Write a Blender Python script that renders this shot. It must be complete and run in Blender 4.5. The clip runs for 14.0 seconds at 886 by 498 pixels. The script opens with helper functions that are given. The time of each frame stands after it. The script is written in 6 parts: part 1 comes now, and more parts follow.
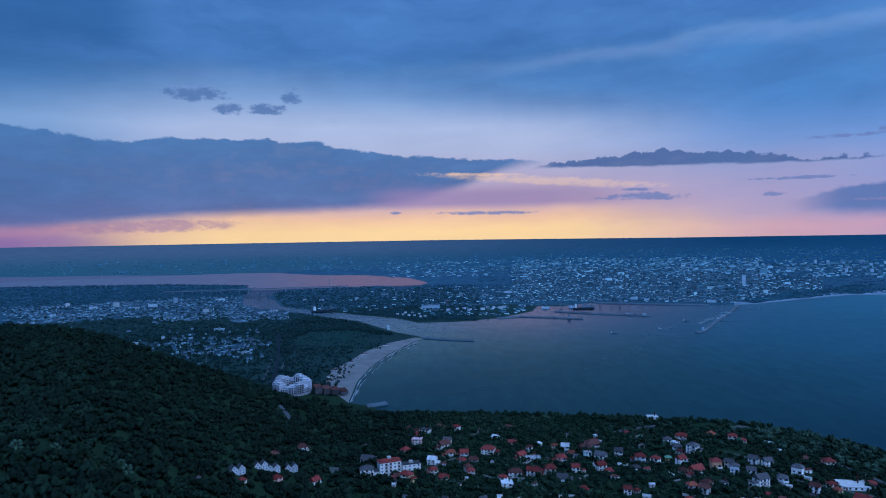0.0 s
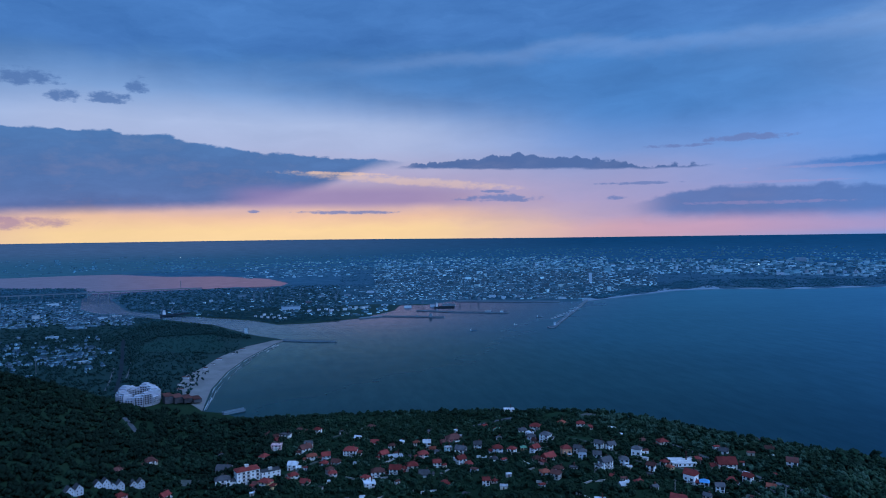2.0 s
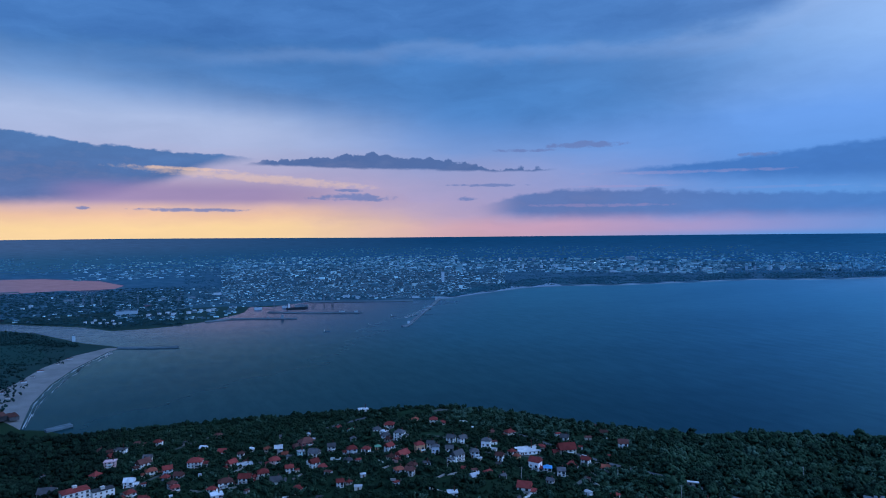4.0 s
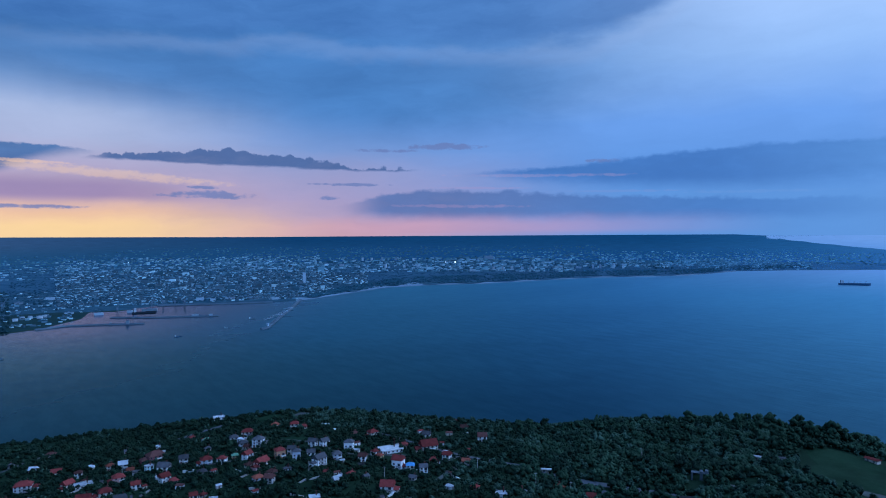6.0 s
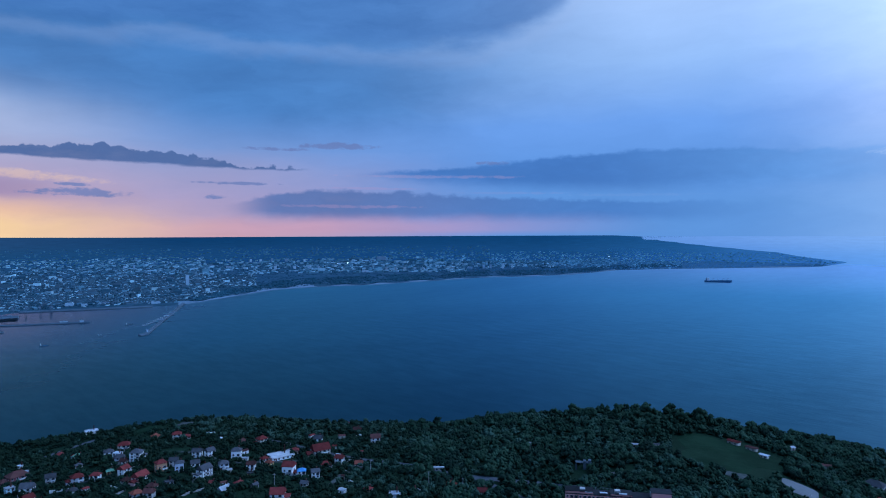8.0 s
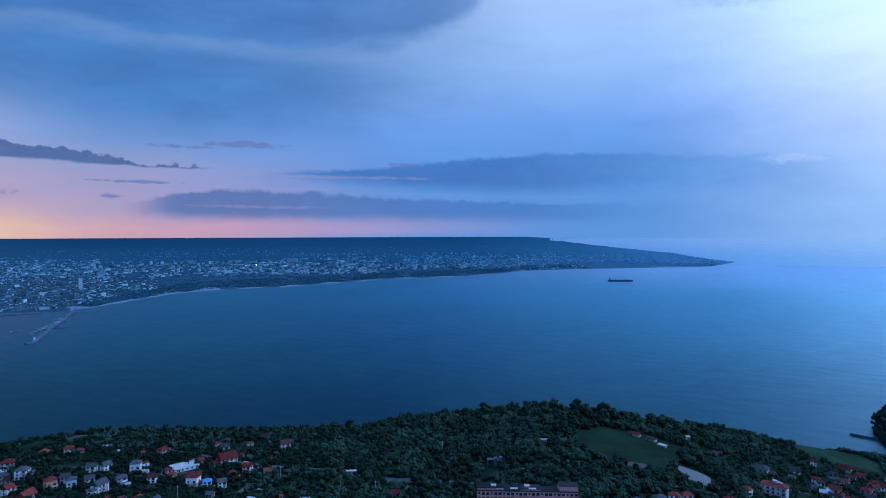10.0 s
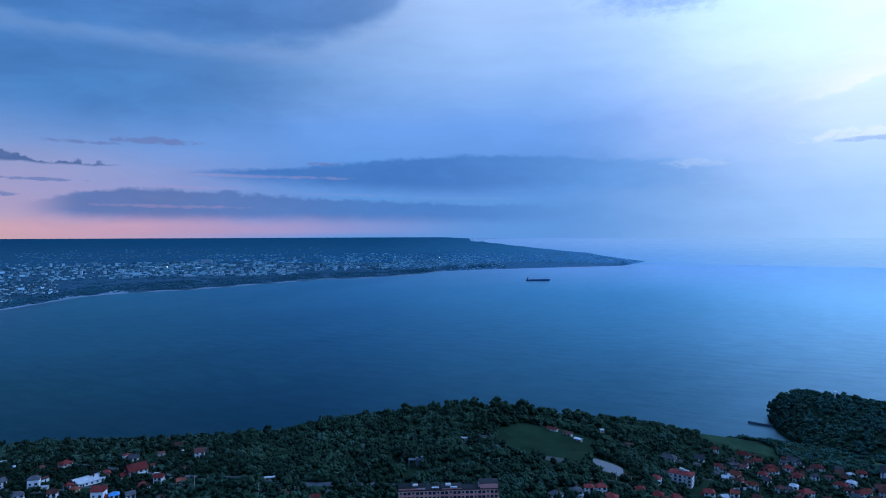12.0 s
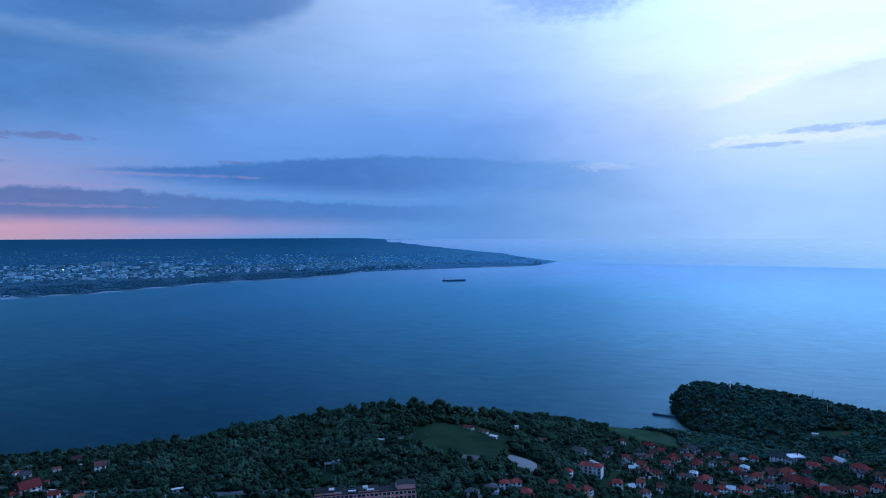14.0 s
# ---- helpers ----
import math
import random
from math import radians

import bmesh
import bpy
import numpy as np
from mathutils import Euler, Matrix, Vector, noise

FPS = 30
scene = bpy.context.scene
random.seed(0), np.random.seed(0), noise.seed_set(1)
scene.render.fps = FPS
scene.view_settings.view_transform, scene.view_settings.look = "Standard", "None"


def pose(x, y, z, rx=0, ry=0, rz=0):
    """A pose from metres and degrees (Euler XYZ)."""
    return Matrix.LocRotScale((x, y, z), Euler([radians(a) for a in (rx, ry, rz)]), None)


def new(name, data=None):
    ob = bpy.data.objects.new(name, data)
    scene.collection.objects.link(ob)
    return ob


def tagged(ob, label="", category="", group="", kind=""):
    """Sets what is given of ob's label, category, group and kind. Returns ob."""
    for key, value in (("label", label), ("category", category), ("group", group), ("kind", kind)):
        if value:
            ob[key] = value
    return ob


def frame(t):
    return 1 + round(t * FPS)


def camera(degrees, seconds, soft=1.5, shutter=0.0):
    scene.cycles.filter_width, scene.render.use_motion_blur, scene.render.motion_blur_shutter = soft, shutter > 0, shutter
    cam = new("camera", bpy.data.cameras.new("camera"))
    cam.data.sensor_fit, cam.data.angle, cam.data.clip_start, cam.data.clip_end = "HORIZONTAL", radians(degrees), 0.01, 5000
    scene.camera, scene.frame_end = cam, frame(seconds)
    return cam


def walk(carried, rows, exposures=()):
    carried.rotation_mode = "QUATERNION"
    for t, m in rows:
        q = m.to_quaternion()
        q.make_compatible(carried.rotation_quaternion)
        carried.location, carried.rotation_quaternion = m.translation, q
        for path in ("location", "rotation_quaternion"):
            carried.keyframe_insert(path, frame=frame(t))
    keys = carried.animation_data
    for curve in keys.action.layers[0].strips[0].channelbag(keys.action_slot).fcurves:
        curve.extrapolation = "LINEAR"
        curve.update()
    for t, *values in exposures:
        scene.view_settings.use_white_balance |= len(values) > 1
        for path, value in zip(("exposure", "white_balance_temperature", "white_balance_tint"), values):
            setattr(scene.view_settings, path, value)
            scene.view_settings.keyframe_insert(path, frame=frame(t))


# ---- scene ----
cam = camera(68.1, 14.0, soft=1.0)
H = 250.0  # height of the flying camera over the sea; it hovers and turns
ROWS = [  # seconds, bearing, pitch, lean
    (0.0, 0.01, -0.97, 1.13),
    (0.5, 2.69, -0.99, 1.08),
    (1.0, 5.65, -1.04, 1.06),
    (1.5, 8.59, -1.11, 1.02),
    (2.0, 11.99, -1.20, 0.94),
    (2.5, 15.21, -1.27, 0.90),
    (3.0, 18.51, -1.34, 0.82),
    (3.5, 21.49, -1.38, 0.73),
    (4.0, 24.67, -1.41, 0.67),
    (6.5, 39.23, -1.55, 0.39),
    (7.0, 41.61, -1.55, 0.37),
    (7.5, 43.72, -1.53, 0.33),
    (8.0, 45.97, -1.53, 0.30),
    (8.5, 47.93, -1.51, 0.27),
    (11.0, 57.18, -1.44, 0.19),
    (11.5, 58.84, -1.44, 0.19),
    (12.0, 60.51, -1.43, 0.18),
    (12.5, 62.14, -1.41, 0.18),
    (13.0, 63.89, -1.40, 0.18),
    (13.5, 65.71, -1.39, 0.17),
    (14.0, 67.79, -1.38, 0.16),
]
walk(cam, [(t, pose(0, 0, H, 90 + pitch, lean, -bearing)) for t, bearing, pitch, lean in ROWS])

# ---------------------------------------------------------------- sky and light
world = bpy.data.worlds.new("dusk_sky")
scene.world = world
world.use_nodes = True


class Net:
    """Short hand for writing node networks as sums."""

    def __init__(self, tree):
        self.tree, self.nodes, self.links = tree, tree.nodes, tree.links

    def put(self, socket, value):
        if isinstance(value, bpy.types.NodeSocket):
            self.links.new(value, socket)
        elif value is not None:
            if hasattr(socket.default_value, "__len__"):
                n = len(socket.default_value)
                value = (value,) * n if not hasattr(value, "__len__") else tuple(value) + (1.0,) * (n - len(value))
            socket.default_value = value

    def math(self, op, a, b=None, c=None, clamp=False):
        n = self.nodes.new("ShaderNodeMath")
        n.operation, n.use_clamp = op, clamp
        for s, val in zip(n.inputs, (a, b, c)):
            self.put(s, val)
        return n.outputs[0]

    def add(self, a, b): return self.math("ADD", a, b)
    def sub(self, a, b): return self.math("SUBTRACT", a, b)
    def mul(self, a, b): return self.math("MULTIPLY", a, b)

    def step(self, x, lo, hi, out0=0.0, out1=1.0):
        n = self.nodes.new("ShaderNodeMapRange")
        n.interpolation_type = "SMOOTHSTEP"
        for s, val in zip(n.inputs, (x, lo, hi, out0, out1)):
            self.put(s, val)
        return n.outputs[0]

    def mix(self, f, a, b, blend="MIX"):
        n = self.nodes.new("ShaderNodeMix")
        n.data_type, n.blend_type = "RGBA", blend
        self.put(n.inputs[0], f), self.put(n.inputs[6], a), self.put(n.inputs[7], b)
        return n.outputs[2]

    def xyz(self, x, y, z=0.0):
        n = self.nodes.new("ShaderNodeCombineXYZ")
        for s, val in zip(n.inputs, (x, y, z)):
            self.put(s, val)
        return n.outputs[0]

    def noise(self, vector, scale=1.0, detail=4.0, rough=0.55, out=0):
        n = self.nodes.new("ShaderNodeTexNoise")
        self.put(n.inputs["Vector"], vector)
        n.inputs["Scale"].default_value, n.inputs["Detail"].default_value, n.inputs["Roughness"].default_value = scale, detail, rough
        return n.outputs[out]

    def ramp(self, x, stops, lo, hi, kind="LINEAR"):
        """A colour, or a grey value, along x from lo to hi."""
        n = self.nodes.new("ShaderNodeValToRGB")
        n.color_ramp.interpolation = kind
        els = n.color_ramp.elements
        while len(els) < len(stops):
            els.new(0.5)
        for e, (p, val) in zip(els, sorted(stops)):
            e.position = (p - lo) / (hi - lo)
            e.color = (*val, 1) if hasattr(val, "__len__") else (val, val, val, 1)
        self.put(n.inputs[0], self.math("DIVIDE", self.sub(x, lo), hi - lo))
        return n.outputs[0]

    def line(self, x, points, top=12.0):
        """A height over x, straight from point to point (heights from 0 to top)."""
        lo, hi = points[0][0], points[-1][0]
        return self.mul(self.ramp(x, [(p, val / top) for p, val in points], lo, hi, "B_SPLINE"), top)


def srgb(r, g, b):
    return tuple(c / 12.92 if c <= 0.04045 else ((c + 0.055) / 1.055) ** 2.4 for c in (r / 255, g / 255, b / 255))


def make_sky():
    k = Net(world.node_tree)
    k.nodes.clear()
    way = k.nodes.new("ShaderNodeTexCoord").outputs["Generated"]
    sep = k.nodes.new("ShaderNodeSeparateXYZ")
    k.links.new(way, sep.inputs[0])
    deg = 180 / math.pi
    u = k.mul(k.math("ARCTAN2", sep.outputs[0], sep.outputs[1]), deg)  # bearing
    v = k.mul(k.math("ARCSINE", sep.outputs[2]), deg)                  # height over the horizon
    # grain of the clouds: billows, tufts, wisps, trails of rain
    n_fine = k.sub(k.noise(k.xyz(k.mul(u, 0.42), k.mul(v, 0.95)), 1.0, 9, 0.62), 0.5)
    n_tuft = k.sub(k.noise(k.xyz(k.mul(u, 0.95), k.mul(v, 1.9), 11.0), 1.0, 7, 0.65), 0.5)
    n_mid = k.sub(k.noise(k.xyz(k.mul(u, 0.15), k.mul(v, 0.33), 3.0), 1.0, 7, 0.58), 0.5)
    n_wisp = k.sub(k.noise(k.xyz(k.add(k.mul(u, 0.10), k.mul(n_mid, 0.9)), k.add(k.mul(v, 0.42), k.mul(n_mid, 1.2)), 17.0), 1.0, 8, 0.6), 0.5)
    n_big = k.sub(k.noise(k.xyz(k.mul(u, 0.05), k.mul(v, 0.11), 7.0), 1.0, 5, 0.5), 0.5)
    n_fall = k.sub(k.noise(k.xyz(k.mul(u, 0.2), k.mul(v, 0.05), 5.0), 1.0, 3, 0.5), 0.5)
    n_turret = k.sub(k.noise(k.xyz(k.mul(u, 0.62), k.mul(v, 0.40), 23.0), 1.0, 3, 0.5), 0.5)
    uw = k.add(u, k.mul(n_mid, 5.0))
    vw = k.add(v, k.mul(n_mid, 1.2))
    # clear air by height, at five bearings
    def column(*stops):
        return k.ramp(vw, [(h, srgb(*c)) for h, c in stops], -2, 40)
    far_left = column((-2, (112, 100, 158)), (0.4, (140, 112, 168)), (1.4, (178, 134, 165)), (2.6, (96, 122, 178)), (9.5, (124, 162, 213)), (13, (70, 122, 184)), (20, (42, 98, 160)), (40, (80, 135, 205)))
    west = column((-2, (246, 211, 166)), (0.6, (250, 214, 162)), (1.7, (236, 194, 166)), (2.9, (194, 167, 188)), (5, (176, 168, 203)), (7.5, (170, 183, 221)), (9.5, (170, 188, 227)), (12, (126, 162, 214)), (16, (80, 130, 194)), (40, (90, 145, 215)))
    middle = column((-2, (198, 160, 180)), (0.5, (204, 166, 186)), (1.6, (176, 160, 197)), (3, (162, 157, 201)), (5.2, (148, 158, 207)), (7, (118, 152, 212)), (10, (88, 142, 212)), (15, (82, 140, 214)), (40, (95, 155, 228)))
    east = column((-2, (92, 147, 219)), (2, (94, 150, 221)), (5, (94, 149, 224)), (9, (108, 161, 238)), (14, (150, 192, 251)), (20, (172, 206, 258)), (40, (150, 195, 260)))
    bright = column((-2, (158, 203, 262)), (3, (170, 210, 264)), (6, (194, 226, 274)), (9, (214, 238, 284)), (14, (238, 266, 330)), (20, (245, 290, 370)), (40, (230, 285, 370)))
    back = column((-2, (165, 212, 285)), (10, (190, 228, 300)), (40, (170, 215, 290)))
    c = k.mix(k.step(uw, -90, -45), back, far_left)
    c = k.mix(k.step(uw, -34, -17), c, west)
    c = k.mix(k.step(uw, 7, 30), c, middle)
    c = k.mix(k.step(uw, 26, 54), c, east)
    c = k.mix(k.step(uw, 68, 98), c, bright)
    c = k.mix(k.step(uw, 120, 160), c, back)
    c = k.mix(k.step(v, 22, 40), c, k.mix(k.mul(k.step(u, 40, 95), k.step(u, 150, 179, 1.0, 0.0)), srgb(112, 168, 245), srgb(300, 360, 460)))
    c = k.mix(k.math("MAXIMUM", k.step(u, -88, -50, 1.0, 0.0), k.step(u, 120, 152)), c, k.mix(1.0, c, k.mix(k.add(0.5, k.mul(k.math("COSINE", k.mul(k.add(u, 105), math.pi / 180)), 0.5)), (1.0, 1.13, 1.22), (1.9, 2.25, 2.5)), "MULTIPLY"))

    def over(c, mask, colour):
        return k.mix(mask, c, colour if isinstance(colour, bpy.types.NodeSocket) else srgb(*colour))

    def bank(c, top, bottom, colour, amount=1.0, lump=0.9, soft_top=0.35, soft_bottom=0.5, fade=1.5, tall=12.0, tuft=0.0, end=0.0):
        """A cloud between two lines over the bearing."""
        lo, hi = top[0][0], top[-1][0]
        wob = k.add(k.mul(n_fine, lump * 1.7), k.mul(n_mid, lump * 0.5))
        t = k.add(k.add(k.line(u, top, tall), wob), k.mul(k.math("ABSOLUTE", n_turret), tuft * 2.4))
        b = k.add(k.line(u, bottom, tall), k.mul(wob, 0.5))
        m = k.mul(k.step(k.sub(t, v), 0.0, soft_top), k.step(k.sub(v, b), 0.0, soft_bottom))
        m = k.mul(m, k.mul(k.step(u, lo, lo + fade), k.step(u, hi - (end or fade), hi, 1.0, 0.0)))
        m = k.mul(m, k.math("ADD", 1.0, k.mul(k.add(n_wisp, n_fine), 0.5), clamp=True))
        colour = k.mix(1.0, colour if isinstance(colour, bpy.types.NodeSocket) else srgb(*colour), k.mix(k.add(0.5, k.add(k.mul(n_fine, 1.2), k.mul(n_mid, 1.0))), (0.86, 0.88, 0.9), (1.14, 1.12, 1.1)), "MULTIPLY")
        return over(c, k.mul(m, amount), colour)

    def puff(c, at, up, wide, high, colour, amount=1.0, slope=0.0, soft=0.9, lump=1.9):
        """A small cloud or streak."""
        du = k.math("DIVIDE", k.sub(u, at), wide)
        dv = k.math("DIVIDE", k.sub(k.sub(v, up), k.mul(k.sub(u, at), slope)), high)
        d = k.add(k.add(k.mul(du, du), k.mul(dv, dv)), k.add(k.mul(n_tuft, lump * 2.2), k.mul(n_fine, lump)))
        return over(c, k.mul(k.step(d, 1.0 - soft, 1.0 + soft * 0.2, 1.0, 0.0), amount), colour)

    # the high deck, with rain trailing under its edge
    edge = k.line(u, [(-50, 10.4), (-34, 11.0), (-22, 13.4), (-9, 13.2), (1, 11.4), (11, 9.8), (24, 8.6), (36, 8.4), (50, 9.6), (70, 11)], 20)
    deck = k.mul(k.step(k.sub(v, k.add(edge, k.add(k.mul(n_fall, 1.6), k.mul(n_mid, 2.5)))), -2.2, 3.4), k.step(u, 38, 66, 1.0, 0.0))
    deck = k.mul(deck, k.step(u, -110, -60))
    deck_colour = k.mix(k.step(u, -30, 20), srgb(58, 110, 172), srgb(68, 122, 188))
    deck_colour = k.mix(1.0, deck_colour, k.mix(k.add(0.5, k.mul(n_wisp, 2.0)), (0.86, 0.87, 0.89), (1.14, 1.13, 1.11)), "MULTIPLY")
    c = over(c, k.mul(deck, 0.85), deck_colour)
    rim = k.add(k.line(u, [(-20, 13.6), (5.5, 14.3), (17, 15.4), (30, 15.6), (42, 14.5), (50, 15.0), (54.5, 16.6), (58, 18.8), (66, 24)], 30), k.mul(n_mid, 2.6))
    above = k.sub(v, rim)
    c = over(c, k.mul(k.mul(k.step(above, -1.3, 0.0), k.step(above, 0.0, 0.9, 1.0, 0.0)), k.mul(k.step(u, -8, 14), 0.20)), (150, 178, 228))
    c = over(c, k.mul(k.mul(k.step(above, 0.0, 1.8), k.step(u, 52, 68, 1.0, 0.0)), 0.75), k.mix(k.add(0.5, k.mul(n_wisp, 1.5)), srgb(58, 108, 178), srgb(82, 134, 204)))
    c = over(c, k.mul(k.step(k.add(v, k.mul(n_mid, 5)), 13.2, 16.5), k.mul(k.step(u, -27, -22, 0.75, 0.0), k.step(u, -100, -60))), (46, 98, 160))
    # cloud banks over the sunset
    c = bank(c, [(-75, 9.0), (-34, 8.9), (-29, 8.5), (-27.6, 7.9), (-24, 8.4), (-18, 8.6), (-10.5, 8.4), (-7.6, 7.7), (-3, 7.2), (6, 6.6), (9.5, 6.3)],
             [(-75, 0.6), (-34, 0.7), (-29, 1.1), (-22, 1.7), (-13, 2.0), (-4, 2.2), (2, 4.0), (6, 5.7), (9.5, 6.1)],
             k.mix(1.0, k.ramp(v, [(1, srgb(94, 108, 164)), (4, srgb(76, 110, 167)), (9, srgb(71, 117, 176))], 0, 10), k.mix(k.add(0.5, k.mul(n_wisp, 2.0)), (0.86, 0.87, 0.9), (1.14, 1.13, 1.1)), "MULTIPLY"), 0.96, 0.6, 0.22, 1.1, tuft=0.35)
    c = over(c, k.mul(k.mul(k.step(v, 2.3, 3.1), k.step(v, 3.6, 4.9, 1.0, 0.0)), k.mul(k.mul(k.step(u, -8, -3), k.step(u, 8, 20, 1.0, 0.0)), 0.75)), (148, 132, 182))
    c = puff(c, 9.0, 4.75, 10.5, 0.42, (244, 208, 178), 0.40, -0.075, 0.97, 1.3)
    c = puff(c, 3.5, 5.45, 4.0, 0.16, (246, 206, 178), 0.5, -0.03, 0.95, 1.2)
    c = bank(c, [(7.5, 5.95), (12.6, 6.2), (15, 6.5), (19.4, 6.85), (23, 6.35), (27.3, 6.1), (28.4, 5.5), (31, 5.45), (35, 5.35)],
             [(7.5, 5.7), (12.6, 5.65), (19.4, 5.5), (27.3, 5.2), (35, 5.1)], (76, 106, 162), 0.95, 0.55, 0.16, 0.25, 2.5, tuft=0.9)
    for at, up, wide, high in ((-20.6, 12.0, 2.7, 0.62), (-17.8, 10.9, 1.3, 0.5), (-14.8, 11.0, 1.9, 0.5), (-12.6, 12.0, 0.9, 0.7)):
        c = puff(c, at, up, wide, high, (82, 118, 176), 0.85)
    c = puff(c, -24.0, 1.35, 7.5, 0.55, (150, 124, 166), 0.65, 0.02, 0.97, 1.3)
    for at, up, wide, high in ((4.0, 2.1, 4.6, 0.17), (-4.2, 2.25, 0.6, 0.15), (17.0, 3.15, 3.6, 0.34), (16.6, 3.75, 1.2, 0.14), (28.5, 4.1, 3.4, 0.14), (26.7, 2.95, 0.8, 0.2), (37.0, 7.35, 3.4, 0.3), (31.5, 7.0, 2.6, 0.16), (50.5, 5.85, 1.5, 0.22)):
        c = puff(c, at, up, wide, high, (104, 126, 184), 0.8, -0.01)
    c = bank(c, [(27, 2.3), (30, 3.0), (34.6, 3.9), (43, 3.4), (50, 3.1), (58, 2.8), (75, 2.2)], [(27, 1.0), (34, 0.6), (60, 0.4), (75, 0.4)],
             k.mix(k.step(u, 34, 62), srgb(90, 118, 178), srgb(74, 126, 199)), 0.92, 0.6, 0.4, 1.1, 5, tuft=0.4, end=16.0)
    c = bank(c, [(37.5, 5.15), (44, 5.55), (50, 5.75), (56.5, 6.6), (66, 7.0), (74, 6.4), (88, 5.6)], [(37.5, 4.9), (43.5, 3.7), (50, 3.3), (60, 2.8), (70, 2.8), (88, 3.0)],
             k.mix(k.step(u, 56, 84), srgb(68, 120, 194), srgb(102, 160, 232)), 0.95, 0.6, 0.45, 1.5, 3, tuft=0.25, end=19.0)
    for at, up, wide, high, tone in ((45.0, 4.75, 8.0, 0.16, (172, 160, 206)), (40.0, 3.75, 5.0, 0.12, (168, 150, 200)), (52.0, 3.3, 6.0, 0.12, (128, 150, 212)), (38.0, 2.2, 6.0, 0.16, (176, 150, 196)), (62.0, 3.0, 6.0, 0.14, (112, 156, 222))):
        c = puff(c, at, up, wide, high, tone, 0.28, -0.012, 0.98, 2.0)
    # the last red along the skyline
    c = over(c, k.mul(k.mul(k.step(v, -0.5, 0.2), k.step(k.add(v, k.mul(n_mid, 1.2)), 0.5, 1.9, 1.0, 0.0)), k.mul(k.step(u, 22, 36), k.step(u, 44, 66, 0.42, 0.0))), (200, 150, 180))
    # lit veils to the right
    c = puff(c, 79.0, 20.2, 7.5, 3.2, (136, 178, 246), 0.85, 0.03, 1.0, 0.7)
    ray = k.sub(v, k.add(k.line(u, [(84, 8.4), (91, 9.7), (95.5, 11.6), (102, 12.6), (125, 15)], 20), k.mul(n_fine, 1.8)))
    c = over(c, k.mul(k.mul(k.step(ray, 0.0, 0.5), k.step(ray, 0.6, 4.5, 1.0, 0.0)), k.mul(k.step(u, 86, 95), k.add(0.55, k.mul(n_wisp, 1.6)))), (246, 252, 262))
    c = over(c, k.mul(k.mul(k.step(ray, -3.0, -0.4), k.step(ray, -0.4, 0.0, 1.0, 0.0)), k.mul(k.step(u, 92, 100), 0.5)), (200, 220, 250))
    c = puff(c, 96.5, 7.25, 8.0, 0.6, (236, 247, 262), 0.45, 0.02, 0.98, 1.8)
    for at, up, wide, high in ((97.5, 7.75, 2.8, 0.34), (101.5, 7.9, 1.4, 0.25), (94.0, 6.8, 3.0, 0.22)):
        c = puff(c, at, up, wide, high, (158, 194, 246), 0.8, 0.02)
    c = puff(c, 81.5, 5.6, 2.6, 0.4, (176, 205, 250), 0.45)
    c = k.mix(1.0, c, k.mix(k.add(0.5, k.add(k.mul(n_big, 1.2), k.mul(n_wisp, 1.4))), (0.91, 0.92, 0.93), (1.09, 1.08, 1.07)), "MULTIPLY")
    bg = k.nodes.new("ShaderNodeBackground")
    k.put(bg.inputs[0], c)
    bg.inputs[1].default_value = 1.0
    out = k.nodes.new("ShaderNodeOutputWorld")
    k.links.new(bg.outputs[0], out.inputs[0])


make_sky()

# ---------------------------------------------------------------- materials
def material(name, base, rough=0.8, spots=None, scale=0.1, fine=2.0, bump=0.0, bump_scale=3.0, metal=0.0, per_object=0.0, per_island=0.0, amount=1.0, sheen=0.05):
    """A surface of two tones mixed by noise at two scales, with fine relief."""
    m = bpy.data.materials.new(name)
    m.use_nodes = True
    k = Net(m.node_tree)
    shade = k.nodes["Principled BSDF"]
    place = k.nodes.new("ShaderNodeNewGeometry").outputs["Position"]
    a = k.noise(place, scale, 4, 0.55)
    b = k.noise(place, fine, 3, 0.6)
    mixed = k.math("ADD", k.mul(k.sub(a, 0.5), 2.4 * amount), k.add(k.mul(k.sub(b, 0.5), 1.2 * amount), 0.5), clamp=True)
    c = k.mix(mixed, base, spots or tuple(x * 0.75 for x in base))
    if per_object:
        r = k.nodes.new("ShaderNodeObjectInfo").outputs["Random"]
        c = k.mix(1.0, c, k.mix(r, (1 - per_object,) * 3, (1 + per_object,) * 3), "MULTIPLY")
    if per_island:
        r = k.nodes.new("ShaderNodeNewGeometry").outputs["Random Per Island"]
        c = k.mix(1.0, c, k.mix(r, (1 - per_island,) * 3, (1 + per_island,) * 3), "MULTIPLY")
    k.put(shade.inputs["Base Color"], c)
    shade.inputs["Roughness"].default_value, shade.inputs["Metallic"].default_value = rough, metal
    shade.inputs["Specular IOR Level"].default_value = sheen
    if bump:
        n = k.nodes.new("ShaderNodeBump")
        n.inputs["Strength"].default_value, n.inputs["Distance"].default_value = 1.0, bump
        k.put(n.inputs["Height"], k.noise(place, bump_scale, 4, 0.6))
        k.links.new(n.outputs[0], shade.inputs["Normal"])
    return m


